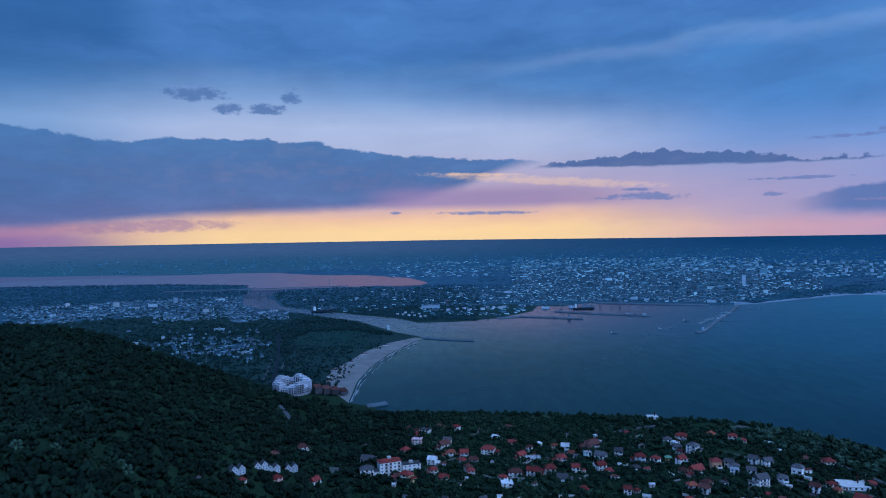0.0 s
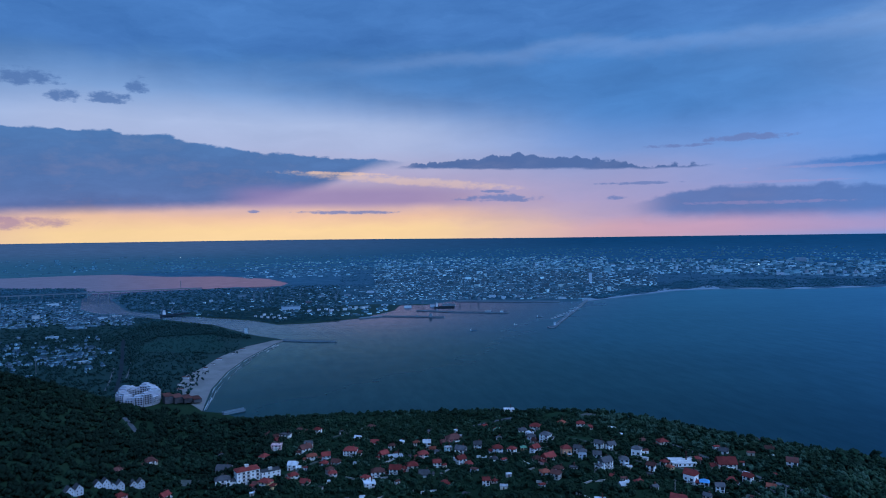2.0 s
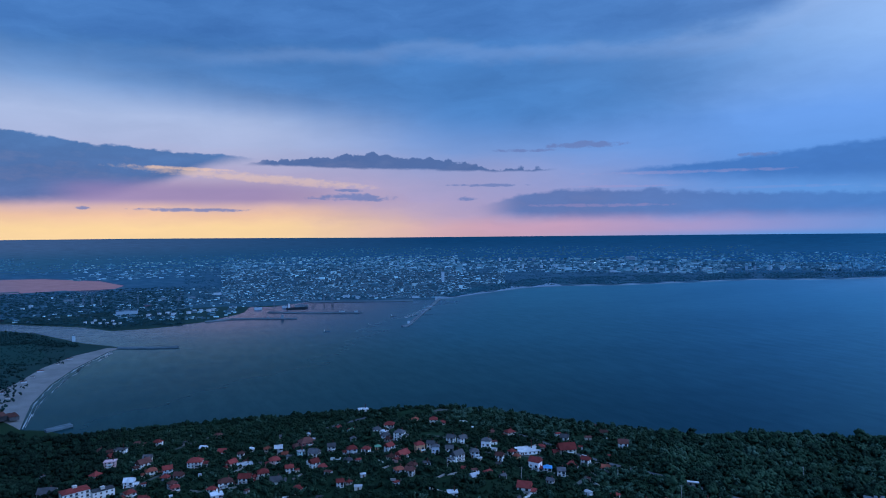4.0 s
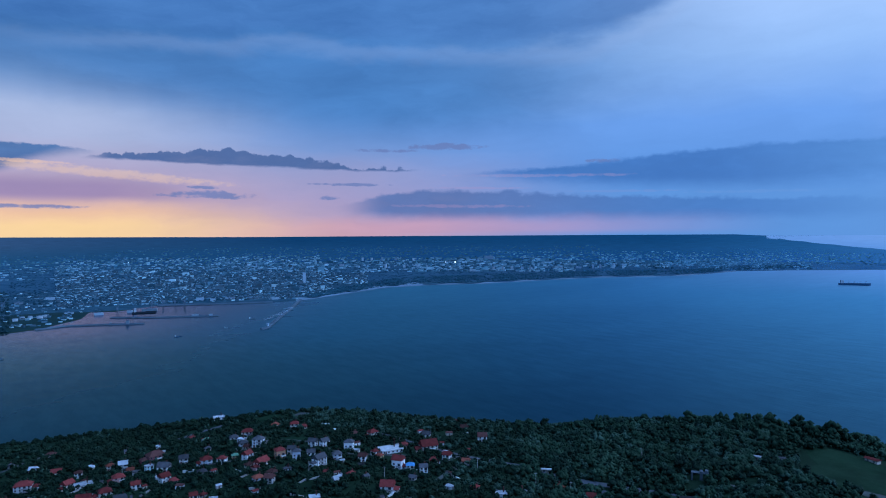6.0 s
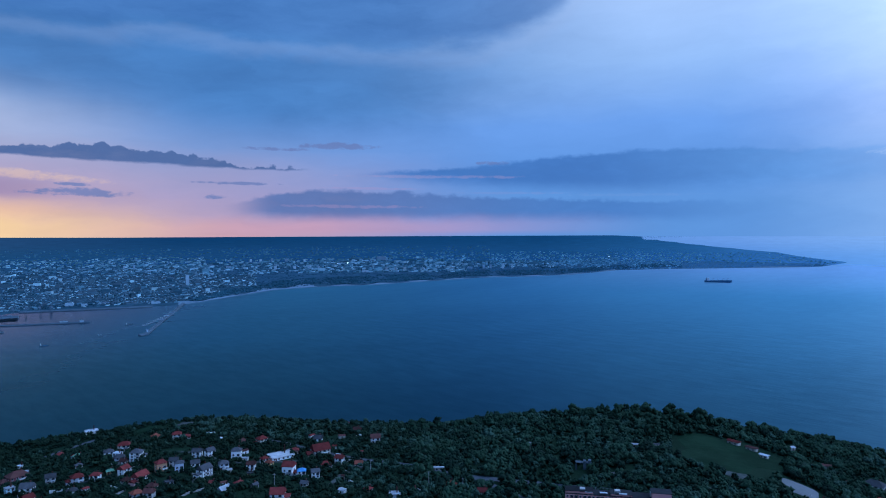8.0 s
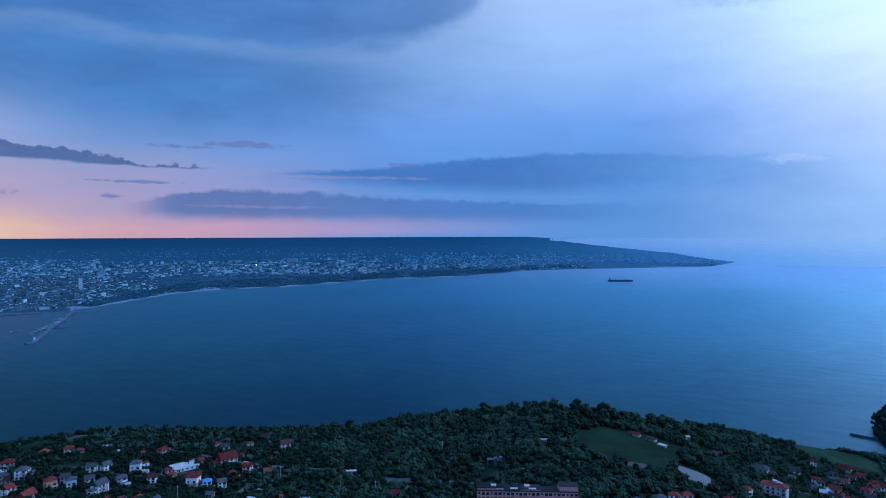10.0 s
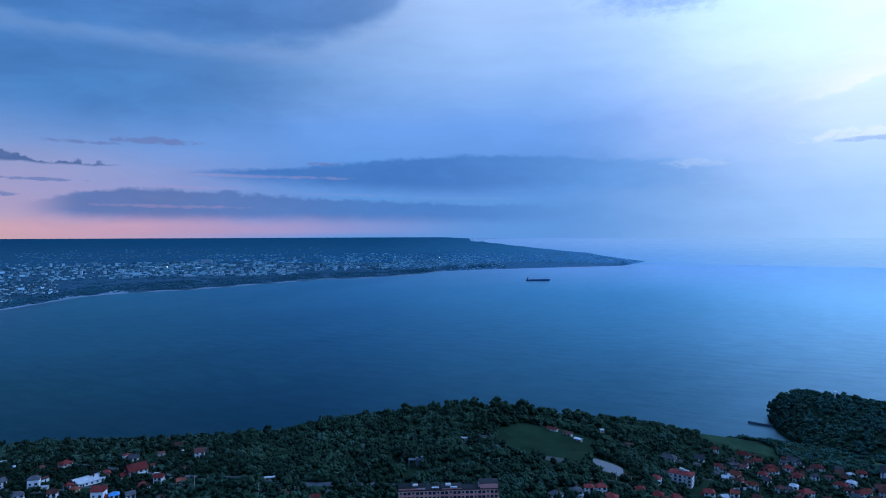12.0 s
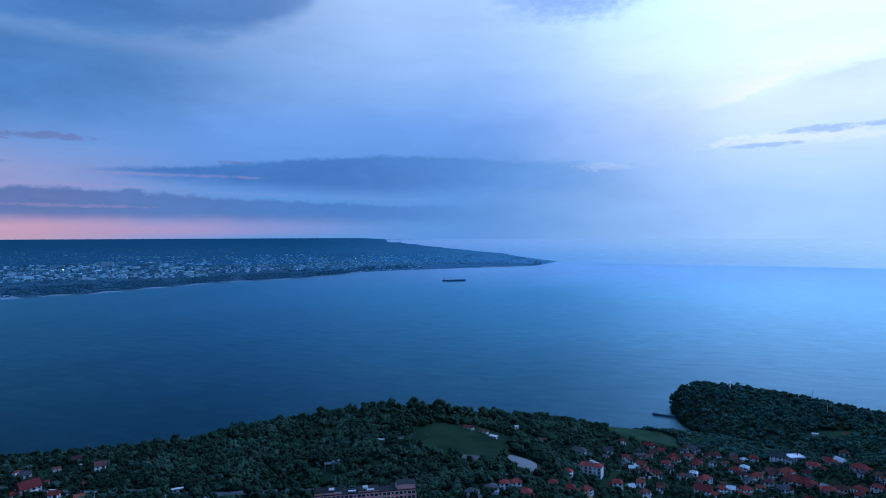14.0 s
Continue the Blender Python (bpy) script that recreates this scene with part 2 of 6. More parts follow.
M_GROUND = material("meadow_soil", (0.0070, 0.0205, 0.0115), 0.95, (0.0135, 0.032, 0.018), 0.02, 0.3, 0.3, 1.0, sheen=0.02)
M_LEAF = material("foliage", (0.0082, 0.0255, 0.0145), 0.85, (0.0180, 0.044, 0.025), 0.022, 0.9, 0.25, 2.2, per_island=0.18)
M_GARDEN = material("garden_foliage", (0.0062, 0.0175, 0.0098), 0.85, (0.0125, 0.0290, 0.0160), 0.022, 0.9, 0.25, 2.2, per_island=0.22)
M_DARKLEAF = material("deep_forest_foliage", (0.0034, 0.0105, 0.0070), 0.9, (0.0062, 0.0160, 0.0105), 0.015, 0.6, 0.3, 2.2, per_island=0.15)
M_OAK = material("oak_foliage", (0.0050, 0.0165, 0.0105), 0.85, (0.0100, 0.0270, 0.0170), 0.022, 0.9, 0.25, 2.2, per_island=0.18)
M_LIME = material("lime_foliage", (0.0150, 0.0400, 0.0225), 0.85, (0.0260, 0.0600, 0.0360), 0.022, 0.9, 0.25, 2.2, per_island=0.2)
M_BLOSSOM = material("pale_blossom_foliage", (0.018, 0.046, 0.030), 0.85, (0.040, 0.082, 0.060), 0.03, 1.0, 0.3, 2.2, per_island=0.25)


def sea_material():
    m = bpy.data.materials.new("sea_water")
    m.use_nodes = True
    k = Net(m.node_tree)
    k.nodes.clear()
    place = k.nodes.new("ShaderNodeNewGeometry").outputs["Position"]
    turned = k.nodes.new("ShaderNodeMapping")
    k.links.new(place, turned.inputs[0])
    turned.inputs["Rotation"].default_value = (0, 0, radians(24))
    turned.inputs["Scale"].default_value = (0.35, 1.0, 1.0)
    calm = k.noise(turned.outputs[0], 0.004, 5, 0.6)
    sep = k.nodes.new("ShaderNodeSeparateXYZ")
    k.links.new(place, sep.inputs[0])
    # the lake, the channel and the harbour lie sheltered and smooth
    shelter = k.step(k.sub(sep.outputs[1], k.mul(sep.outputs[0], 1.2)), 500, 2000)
    # sky reflection painted into the tint by bearing and distance, brightest to the east
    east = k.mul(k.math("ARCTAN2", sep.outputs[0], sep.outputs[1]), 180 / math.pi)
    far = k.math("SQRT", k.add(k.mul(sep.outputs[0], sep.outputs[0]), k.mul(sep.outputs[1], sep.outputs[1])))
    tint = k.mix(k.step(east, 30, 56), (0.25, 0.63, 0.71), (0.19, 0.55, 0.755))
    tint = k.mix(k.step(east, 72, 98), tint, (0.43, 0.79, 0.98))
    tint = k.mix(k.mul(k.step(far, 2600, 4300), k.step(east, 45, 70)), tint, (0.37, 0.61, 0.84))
    # in the shelter the pink of the reflected sky is painted in by bearing
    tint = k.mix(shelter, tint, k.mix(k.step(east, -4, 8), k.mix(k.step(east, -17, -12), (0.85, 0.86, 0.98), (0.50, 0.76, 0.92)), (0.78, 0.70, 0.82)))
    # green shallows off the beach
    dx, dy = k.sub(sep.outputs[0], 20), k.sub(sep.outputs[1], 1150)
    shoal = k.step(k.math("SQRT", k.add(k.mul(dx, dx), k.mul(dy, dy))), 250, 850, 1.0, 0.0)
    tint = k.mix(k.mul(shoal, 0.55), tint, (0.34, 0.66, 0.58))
    # reflection painted dimmer on the nearest water
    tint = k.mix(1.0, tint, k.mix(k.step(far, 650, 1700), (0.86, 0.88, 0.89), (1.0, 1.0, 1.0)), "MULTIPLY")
    n = k.nodes.new("ShaderNodeBump")
    n.inputs["Strength"].default_value, n.inputs["Distance"].default_value = 0.6, 1.0
    # swell that runs in from the open sea in long uneven crests, breaking up into cat's paws
    crest = k.nodes.new("ShaderNodeMapping")
    k.links.new(place, crest.inputs[0])
    crest.inputs["Rotation"].default_value = (0, 0, radians(8))
    crest.inputs["Scale"].default_value = (1.0, 0.30, 1.0)
    waves = k.noise(crest.outputs[0], 0.045, 4, 0.6)
    ripple = k.noise(crest.outputs[0], 0.13, 3, 0.6)
    swell = k.add(k.mul(k.noise(turned.outputs[0], 0.035, 3, 0.6), 1.2), k.add(k.mul(waves, 1.8), k.mul(ripple, 0.5)))
    paws = k.step(k.add(k.mul(waves, 0.75), k.mul(ripple, 0.25)), 0.32, 0.68)
    k.put(n.inputs["Height"], swell)
    k.put(n.inputs["Normal"], k.xyz(0.0, 0.0, 1.0))
    body = k.nodes.new("ShaderNodeBsdfDiffuse")
    k.put(body.inputs["Color"], k.mix(k.step(calm, 0.35, 0.7), (0.001, 0.008, 0.011), (0.002, 0.014, 0.018)))
    gloss = k.nodes.new("ShaderNodeBsdfGlossy")
    # contrast between wave crests is also painted into the reflection's colour
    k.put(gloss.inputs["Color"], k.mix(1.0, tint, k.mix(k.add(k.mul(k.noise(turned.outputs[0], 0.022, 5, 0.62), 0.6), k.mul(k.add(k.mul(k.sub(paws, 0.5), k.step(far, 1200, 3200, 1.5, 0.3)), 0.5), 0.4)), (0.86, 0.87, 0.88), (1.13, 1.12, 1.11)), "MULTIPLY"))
    k.put(gloss.inputs["Roughness"], k.sub(k.step(calm, 0.30, 0.72, 0.30, 0.345), k.mul(shelter, 0.20)))
    k.links.new(n.outputs[0], gloss.inputs["Normal"])
    edge = k.nodes.new("ShaderNodeFresnel")
    edge.inputs["IOR"].default_value = 1.33
    k.put(edge.inputs["Normal"], k.xyz(0.0, 0.0, 1.0))
    both = k.nodes.new("ShaderNodeMixShader")
    k.links.new(edge.outputs[0], both.inputs[0])
    k.links.new(body.outputs[0], both.inputs[1])
    k.links.new(gloss.outputs[0], both.inputs[2])
    out = k.nodes.new("ShaderNodeOutputMaterial")
    k.links.new(both.outputs[0], out.inputs[0])
    return m


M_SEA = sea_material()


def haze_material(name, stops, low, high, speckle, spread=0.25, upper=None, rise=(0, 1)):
    """The far distance: air light painted by bearing as emission, with the dim pattern of woods or water in it."""
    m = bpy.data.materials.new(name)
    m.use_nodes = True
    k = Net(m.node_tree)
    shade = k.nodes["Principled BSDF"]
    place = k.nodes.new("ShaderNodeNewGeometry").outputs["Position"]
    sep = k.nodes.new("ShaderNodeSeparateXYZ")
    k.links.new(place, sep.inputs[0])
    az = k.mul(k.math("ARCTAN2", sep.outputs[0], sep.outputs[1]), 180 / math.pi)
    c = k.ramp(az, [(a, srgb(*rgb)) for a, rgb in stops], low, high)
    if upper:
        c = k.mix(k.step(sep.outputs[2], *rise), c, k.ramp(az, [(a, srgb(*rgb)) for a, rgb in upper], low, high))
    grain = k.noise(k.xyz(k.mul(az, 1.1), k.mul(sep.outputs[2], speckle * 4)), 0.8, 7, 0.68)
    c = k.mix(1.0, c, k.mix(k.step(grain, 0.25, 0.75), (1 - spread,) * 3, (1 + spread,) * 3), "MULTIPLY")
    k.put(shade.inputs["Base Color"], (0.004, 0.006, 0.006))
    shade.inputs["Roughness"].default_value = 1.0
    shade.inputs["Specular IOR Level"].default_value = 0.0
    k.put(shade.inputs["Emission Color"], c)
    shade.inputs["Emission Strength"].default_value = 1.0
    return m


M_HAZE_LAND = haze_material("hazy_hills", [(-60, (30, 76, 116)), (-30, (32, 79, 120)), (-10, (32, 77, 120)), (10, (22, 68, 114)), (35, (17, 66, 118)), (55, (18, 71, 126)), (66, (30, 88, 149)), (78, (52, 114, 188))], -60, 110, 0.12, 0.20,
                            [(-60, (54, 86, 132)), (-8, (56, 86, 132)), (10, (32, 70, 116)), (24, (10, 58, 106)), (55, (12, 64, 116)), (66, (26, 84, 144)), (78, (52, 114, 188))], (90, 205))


# far water glows with painted haze and reflected sky, by bearing
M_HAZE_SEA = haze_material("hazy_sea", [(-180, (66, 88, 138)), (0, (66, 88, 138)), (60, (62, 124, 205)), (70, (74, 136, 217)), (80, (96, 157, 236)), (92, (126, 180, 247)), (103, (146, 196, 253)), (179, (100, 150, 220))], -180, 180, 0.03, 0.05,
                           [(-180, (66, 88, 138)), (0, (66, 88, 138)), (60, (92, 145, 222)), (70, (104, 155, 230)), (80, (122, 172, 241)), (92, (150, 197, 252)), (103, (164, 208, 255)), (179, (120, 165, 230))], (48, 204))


def distant(name, base, airlight):
    """A plain far surface: its own colour with the air's haze painted into it, dull, uneven from piece to piece."""
    # the second colour is blue air light, added to the surface's own
    base = tuple(x + d / e for x, d, e in zip(base, srgb(*airlight), (0.30, 0.50, 0.85)))
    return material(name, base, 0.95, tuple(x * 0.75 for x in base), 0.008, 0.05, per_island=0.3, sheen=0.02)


M_FARLEAF = distant("far_foliage", (0.004, 0.016, 0.013), (11, 36, 57))

M_VALLEY = distant("valley_foliage", (0.0040, 0.016, 0.012), (7, 24, 38))


def plain_material(name, dark, pale, along=0.9, across=9.0):
    """Far flat land: long fields, hedges and roofs that lie as streaks across the view."""
    m = bpy.data.materials.new(name)
    m.use_nodes = True
    k = Net(m.node_tree)
    shade = k.nodes["Principled BSDF"]
    sep = k.nodes.new("ShaderNodeSeparateXYZ")
    k.links.new(k.nodes.new("ShaderNodeNewGeometry").outputs["Position"], sep.inputs[0])
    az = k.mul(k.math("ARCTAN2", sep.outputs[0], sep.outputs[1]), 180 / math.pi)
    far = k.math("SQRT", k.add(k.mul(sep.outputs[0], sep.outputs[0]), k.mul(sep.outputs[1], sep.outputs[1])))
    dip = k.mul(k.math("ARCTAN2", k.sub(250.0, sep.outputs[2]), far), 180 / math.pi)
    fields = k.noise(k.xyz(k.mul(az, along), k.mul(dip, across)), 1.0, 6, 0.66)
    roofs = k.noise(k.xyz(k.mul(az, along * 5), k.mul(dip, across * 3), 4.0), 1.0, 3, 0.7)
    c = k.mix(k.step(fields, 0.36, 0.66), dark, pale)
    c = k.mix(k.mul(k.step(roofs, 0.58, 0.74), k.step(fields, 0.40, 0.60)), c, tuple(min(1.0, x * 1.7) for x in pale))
    # haze painted into the ground's colour, stronger to the east
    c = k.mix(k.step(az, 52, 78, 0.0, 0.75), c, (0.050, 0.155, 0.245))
    k.put(shade.inputs["Base Color"], c)
    shade.inputs["Roughness"].default_value = 1.0
    shade.inputs["Specular IOR Level"].default_value = 0.02
    return m


# ---------------------------------------------------------------- plan
FLAT, RIM = 3000.0, 4850.0  # the land lies true up to FLAT metres; what is farther is drawn in towards RIM


def tan_d(a):
    return np.tan(np.radians(a))


def squeeze(r):
    r = np.asarray(r, float)
    return np.where(r <= FLAT, r, FLAT + (RIM - FLAT) * (1 - np.exp(-np.maximum(r - FLAT, 0) / (RIM - FLAT))))


def unsqueeze(q):
    q = np.minimum(np.asarray(q, float), RIM - 0.002)
    return np.where(q <= FLAT, q, FLAT - (RIM - FLAT) * np.log(1 - np.maximum(q - FLAT, 0) / (RIM - FLAT)))


def sea_level(q):
    """The height of the water at the distance q: level, and far out rising to the eye's horizon."""
    q = np.asarray(q, float)
    return H * (1 - q / np.minimum(unsqueeze(q), 28600)) 


def on_sea(az, dip):
    """Plan place of the sea's surface, by bearing and degrees under the horizon."""
    q = float(squeeze(H / math.tan(radians(dip)))) if dip else 9000.0
    a = radians(az)
    return q * math.sin(a), q * math.cos(a)


def shape(points):
    return np.array([on_sea(a, d) for a, d in points])


def inside_by(poly, x, y):
    """Distance to the border of a plan shape, positive inside."""
    best = np.full(x.shape, 1e9)
    odd = np.zeros(x.shape, bool)
    for (x0, y0), (x1, y1) in zip(poly, np.roll(poly, -1, axis=0)):
        dx, dy = x1 - x0, y1 - y0
        t = np.clip(((x - x0) * dx + (y - y0) * dy) / (dx * dx + dy * dy + 1e-9), 0, 1)
        best = np.minimum(best, np.hypot(x - x0 - t * dx, y - y0 - t * dy))
        odd ^= ((y0 > y) != (y1 > y)) & (x < dx * (y - y0) / (dy if abs(dy) > 1e-9 else 1e-9) + x0)
    return np.where(odd, best, -best)


SOUTH = shape([(-75, 9), (-60, 2.6), (-34, 2.9), (-22.7, 3.3), (-16.6, 3.64), (-15.9, 3.91), (-17, 4.5), (-17.1, 5.2), (-16, 5.6), (-12.9, 6.08), (-7.2, 7.14), (-4.3, 8.1),
               (-2.3, 8.5), (-1.7, 8.7), (-2.6, 8.9), (-4.9, 9.95), (-6.5, 10.95), (-7.75, 12.2), (-8.3, 13.4), (-8.5, 13.9), (-6.8, 14.2), (-5, 15), (-5, 22), (-75, 22)])
CITY = shape([(-15, 4.6), (-13.9, 5.56), (-11.1, 6.02), (-4.3, 6.89), (-2.3, 7.34), (0.7, 7.35), (4.6, 7.07), (7.6, 6.5), (8.2, 6.0), (10, 6.1), (13, 5.75), (21.7, 5.85),
              (23.8, 5.85), (25.6, 5.65), (28.3, 5.29), (31.7, 4.83), (35, 4.68), (40, 4.58), (45, 4.3), (49.8, 4.0), (53.7, 3.9), (56.8, 3.75), (60.7, 3.35), (64.5, 3.2), (71.9, 2.97),
              (75.9, 2.82), (77.8, 2.44), (75.2, 2.15), (73, 1.75), (69.8, 1.45), (67.5, 1.2), (65.5, 0.95), (64, 0.72), (62.8, 0.5), (62.6, 0), (30, 0), (0, 0), (-30, 0), (-58, 0), (-60, 1.5),
              (-34, 2.21), (-26.8, 2.43), (-14.7, 2.76), (-11, 3.08), (-7, 3.19), (-3.5, 3.5), (-2, 3.9), (-4, 4.45), (-4.7, 3.99), (-11, 4.09), (-13.8, 4.13)])

# brow of the near hill, seen against the water: bearing, distance, degrees under the horizon
BROW = [(-180, 1500, 3.5), (-60, 1400, 3.5), (-45, 1200, 4.6), (-34, 1100, 5.5), (-30.7, 1060, 5.9), (-27, 1000, 6.95), (-23, 950, 9.0), (-18.6, 930, 10.5), (-15, 900, 12.4), (-11, 870, 14.0), (-7.6, 840, 14.7),
        (-3.8, 810, 14.77), (4.2, 780, 14.88), (14, 730, 14.85), (18, 700, 14.8), (20.7, 680, 14.5), (24.4, 670, 14.45), (28.2, 650, 14.8), (32, 640, 15.2), (36.3, 620, 15.7), (42.5, 600, 16.1),
        (46.5, 600, 16.45), (49.5, 630, 15.8), (53.2, 650, 15.2), (59, 660, 14.75), (62, 670, 14.55), (64, 670, 14.6), (68.5, 680, 14.75), (73.5, 690, 15.0), (78.4, 720, 15.5), (83, 770, 15.8), (88, 800, 15.9), (100, 780, 16.5), (115, 700, 10), (140, 1200, 5), (180, 1500, 3.5)]
# the headland beyond the little bay: bearing, distance of its crest, degrees under the horizon
HEAD = [(85.5, 1000, 15.0), (87.0, 985, 13.4), (87.8, 975, 12.4), (89.1, 965, 11.9), (91.8, 950, 12.05), (95.8, 930, 12.2), (99.6, 900, 12.6), (102, 880, 12.7), (110, 850, 12), (125, 800, 11)]
CANOPY = ((-20, 5.0), (0, 3.5), (16, 4.0), (20, 6.5), (28, 6.0), (36, 5.0), (46, 3.2), (50, 3.6), (56, 7.0), (62, 7.0), (68, 6.5), (75, 5.0), (85, 4.5))  # lowers the brow's ground by bearing, fitted so treetops meet the camera's skyline


def eased(table, column, width=2.0):
    """A column of a table over the bearing, with its corners rounded."""
    t = np.array(table)
    fine = np.arange(t[0, 0], t[-1, 0] + 0.5, 0.5)
    vals = np.interp(fine, t[:, 0], tan_d(t[:, 2]) if column == 2 else t[:, 1])
    w = np.exp(-0.5 * (np.arange(-12, 13) * 0.5 / width) ** 2)
    return fine, np.convolve(np.pad(vals, 12, mode="edge"), w / w.sum(), "valid")


BROW_R, BROW_T = eased(BROW, 1), eased(BROW, 2, 1.2)


def ground(az, q):
    """Height of the land (or of the bed of the sea) over z = 0, by bearing in degrees and distance in metres."""
    az, q = np.broadcast_arrays(np.asarray(az, float), np.asarray(q, float))
    a = np.radians(az)
    x, y = q * np.sin(a), q * np.cos(a)
    wave = 2.2 * np.sin(x * 0.021 + 1.3) * np.cos(y * 0.017) + 1.2 * np.sin(x * 0.05 + y * 0.043)
    edge = np.interp(az, *BROW_R)
    top = H - edge * np.interp(az, *BROW_T) - np.interp(az, *zip(*CANOPY))
    over = q - edge
    rise = np.interp(az, [-180, -34, -20, -8, 5, 40, 75, 90, 180], [0.0, 0.0, 0.02, 0.06, 0.06, 0.03, 0.06, 0.05, 0.05])
    drop = np.interp(az, [-30, -10, 0, 80, 90], [0.30, 0.30, 0.5, 0.5, 0.3])
    hill = top + np.where(over < 0, -over * rise, -over * drop - np.minimum(over, 60) ** 2 * 0.002) + wave * np.clip(-over / 90, 0, 1)
    near = np.clip((q - 40) / 220, 0, 1) ** 2
    hill = hill * near + 85 * (1 - near)
    h = np.array(HEAD)
    crest = np.interp(az, h[:, 0], h[:, 1])
    peak = H - crest * np.interp(az, h[:, 0], tan_d(h[:, 2])) - 4.0
    side = np.where(q < crest, (crest - q) * np.interp(az, [86, 92, 105], [0.55, 0.30, 0.2]), (q - crest) * 0.8)
    head = np.where(az < 87.0, -20 - (87 - az) * 20, 0) + peak - side + wave * 0.5
    head = np.where((az > 84) & (az < 170), head, -40)
    low = np.maximum(np.clip(inside_by(SOUTH, x, y) * 0.05, -8, 7), np.clip(inside_by(CITY, x, y) * 0.05, -8, 5 + 4 * np.clip((q - 3300) / 900, 0, 1)))
    z = np.maximum(np.maximum(hill, head), low)
    lift = np.interp(az, [-60, -34, 0, 20, 40, 60, 66], [0.34, 0.32, 0.22, 0.05, 0.01, 0.0, 0.0])
    z = z + np.where(low > 0, q * tan_d(lift) * np.clip((q - 4500) / 340, 0, 1) ** 2, 0)
    return np.maximum(z, -8) + sea_level(q)


def spot(az, dip):
    """The place on the ground that lies at a bearing and so many degrees under the horizon."""
    q = np.linspace(300, RIM - 8, 3000)
    z = ground(np.full(q.shape, az), q)
    hit = np.nonzero(z >= H - q * tan_d(dip))[0]
    d = float(q[hit[0]]) if len(hit) else RIM - 10
    a = radians(az)
    return Vector((d * math.sin(a), d * math.cos(a), float(ground(az, d))))


def mesh_from(name, verts, faces, mat, smooth=False):
    me = bpy.data.meshes.new(name)
    me.from_pydata(verts, [], faces)
    me.materials.append(mat)
    if smooth:
        me.polygons.foreach_set("use_smooth", np.ones(len(me.polygons), bool))
    me.update()
    return me


def disc(name, bearings, rings, height, mat, smooth=True, closed=True):
    """A sheet on a net of bearings and rings that closes round the middle."""
    A, Q = np.meshgrid(bearings, rings)
    Z = height(A, Q)
    R = np.radians(A)
    verts = np.stack([Q * np.sin(R), Q * np.cos(R), Z], 2).reshape(-1, 3)
    n, m = len(bearings), len(rings)
    i, j = np.meshgrid(np.arange(n if closed else n - 1), np.arange(m - 1))
    i2 = (i + 1) % n
    faces = np.stack([j * n + i, j * n + i2, (j + 1) * n + i2, (j + 1) * n + i], 2).reshape(-1, 4)
    me = bpy.data.meshes.new(name)
    me.vertices.add(len(verts)), me.vertices.foreach_set("co", verts.ravel())
    me.loops.add(faces.size), me.loops.foreach_set("vertex_index", faces.ravel())
    me.polygons.add(len(faces))
    me.polygons.foreach_set("loop_start", np.arange(0, faces.size, 4))
    me.update(calc_edges=True)
    me.polygons.foreach_set("use_smooth", np.full(len(faces), smooth))
    me.materials.append(mat)
    return new(name, me)


# both tones already have the haze of their distance mixed in
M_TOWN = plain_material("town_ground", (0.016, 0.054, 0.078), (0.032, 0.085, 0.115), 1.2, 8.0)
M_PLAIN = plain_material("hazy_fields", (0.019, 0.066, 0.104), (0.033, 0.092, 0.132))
VIEW = np.arange(-40, 108, 0.3)
BEARINGS = np.concatenate([VIEW, np.arange(108, 320, 4.0)])
BEARINGS = np.where(BEARINGS > 180, BEARINGS - 360, BEARINGS)
RINGS = np.concatenate([[0, 20, 60, 110, 160, 200, 230, 260, 285], np.arange(310, 1132, 9)])
RINGS_VALLEY = np.geomspace(RINGS[-1], 2380, 52)
RINGS_TOWN = np.linspace(2380, 3200, 40)
RINGS_PLAIN = np.linspace(3200, 4340, 40)
RINGS_FAR = np.concatenate([[4340.0], squeeze(np.geomspace(5480, 28300, 46))])
tagged(disc("ground", BEARINGS, RINGS, ground, M_GROUND), "hilly green land sloping down to a bay", "ground", kind="structure")
tagged(disc("ground_valley", BEARINGS, RINGS_VALLEY, ground, distant("valley_ground", (0.0060, 0.020, 0.0165), (5, 18, 30))), "low green valley floor by the channel", "ground", kind="structure")
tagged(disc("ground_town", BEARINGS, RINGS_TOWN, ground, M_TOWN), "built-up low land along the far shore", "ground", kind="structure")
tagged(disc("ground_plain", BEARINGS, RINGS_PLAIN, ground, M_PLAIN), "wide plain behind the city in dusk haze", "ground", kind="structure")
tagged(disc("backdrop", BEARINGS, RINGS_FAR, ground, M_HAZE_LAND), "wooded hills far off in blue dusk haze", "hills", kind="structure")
COARSE = np.concatenate([np.arange(-40, 108, 1.0), np.arange(108, 320, 4.0)])
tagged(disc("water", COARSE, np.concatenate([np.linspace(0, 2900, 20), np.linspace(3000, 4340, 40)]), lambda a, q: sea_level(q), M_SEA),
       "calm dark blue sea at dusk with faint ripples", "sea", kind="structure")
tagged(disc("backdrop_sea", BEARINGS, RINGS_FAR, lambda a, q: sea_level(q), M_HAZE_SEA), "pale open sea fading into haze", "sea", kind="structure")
# this lake mirrors nothing: the sunset's reflection is painted as emission by bearing
M_LAKE = haze_material("lake_sunset_glow", [(-60, (64, 93, 144)), (-36, (68, 94, 145)), (-26, (70, 94, 144)), (-16, (80, 95, 141)), (-8, (104, 97, 133)), (2, (106, 96, 130))], -60, 10, 0.2, 0.12)
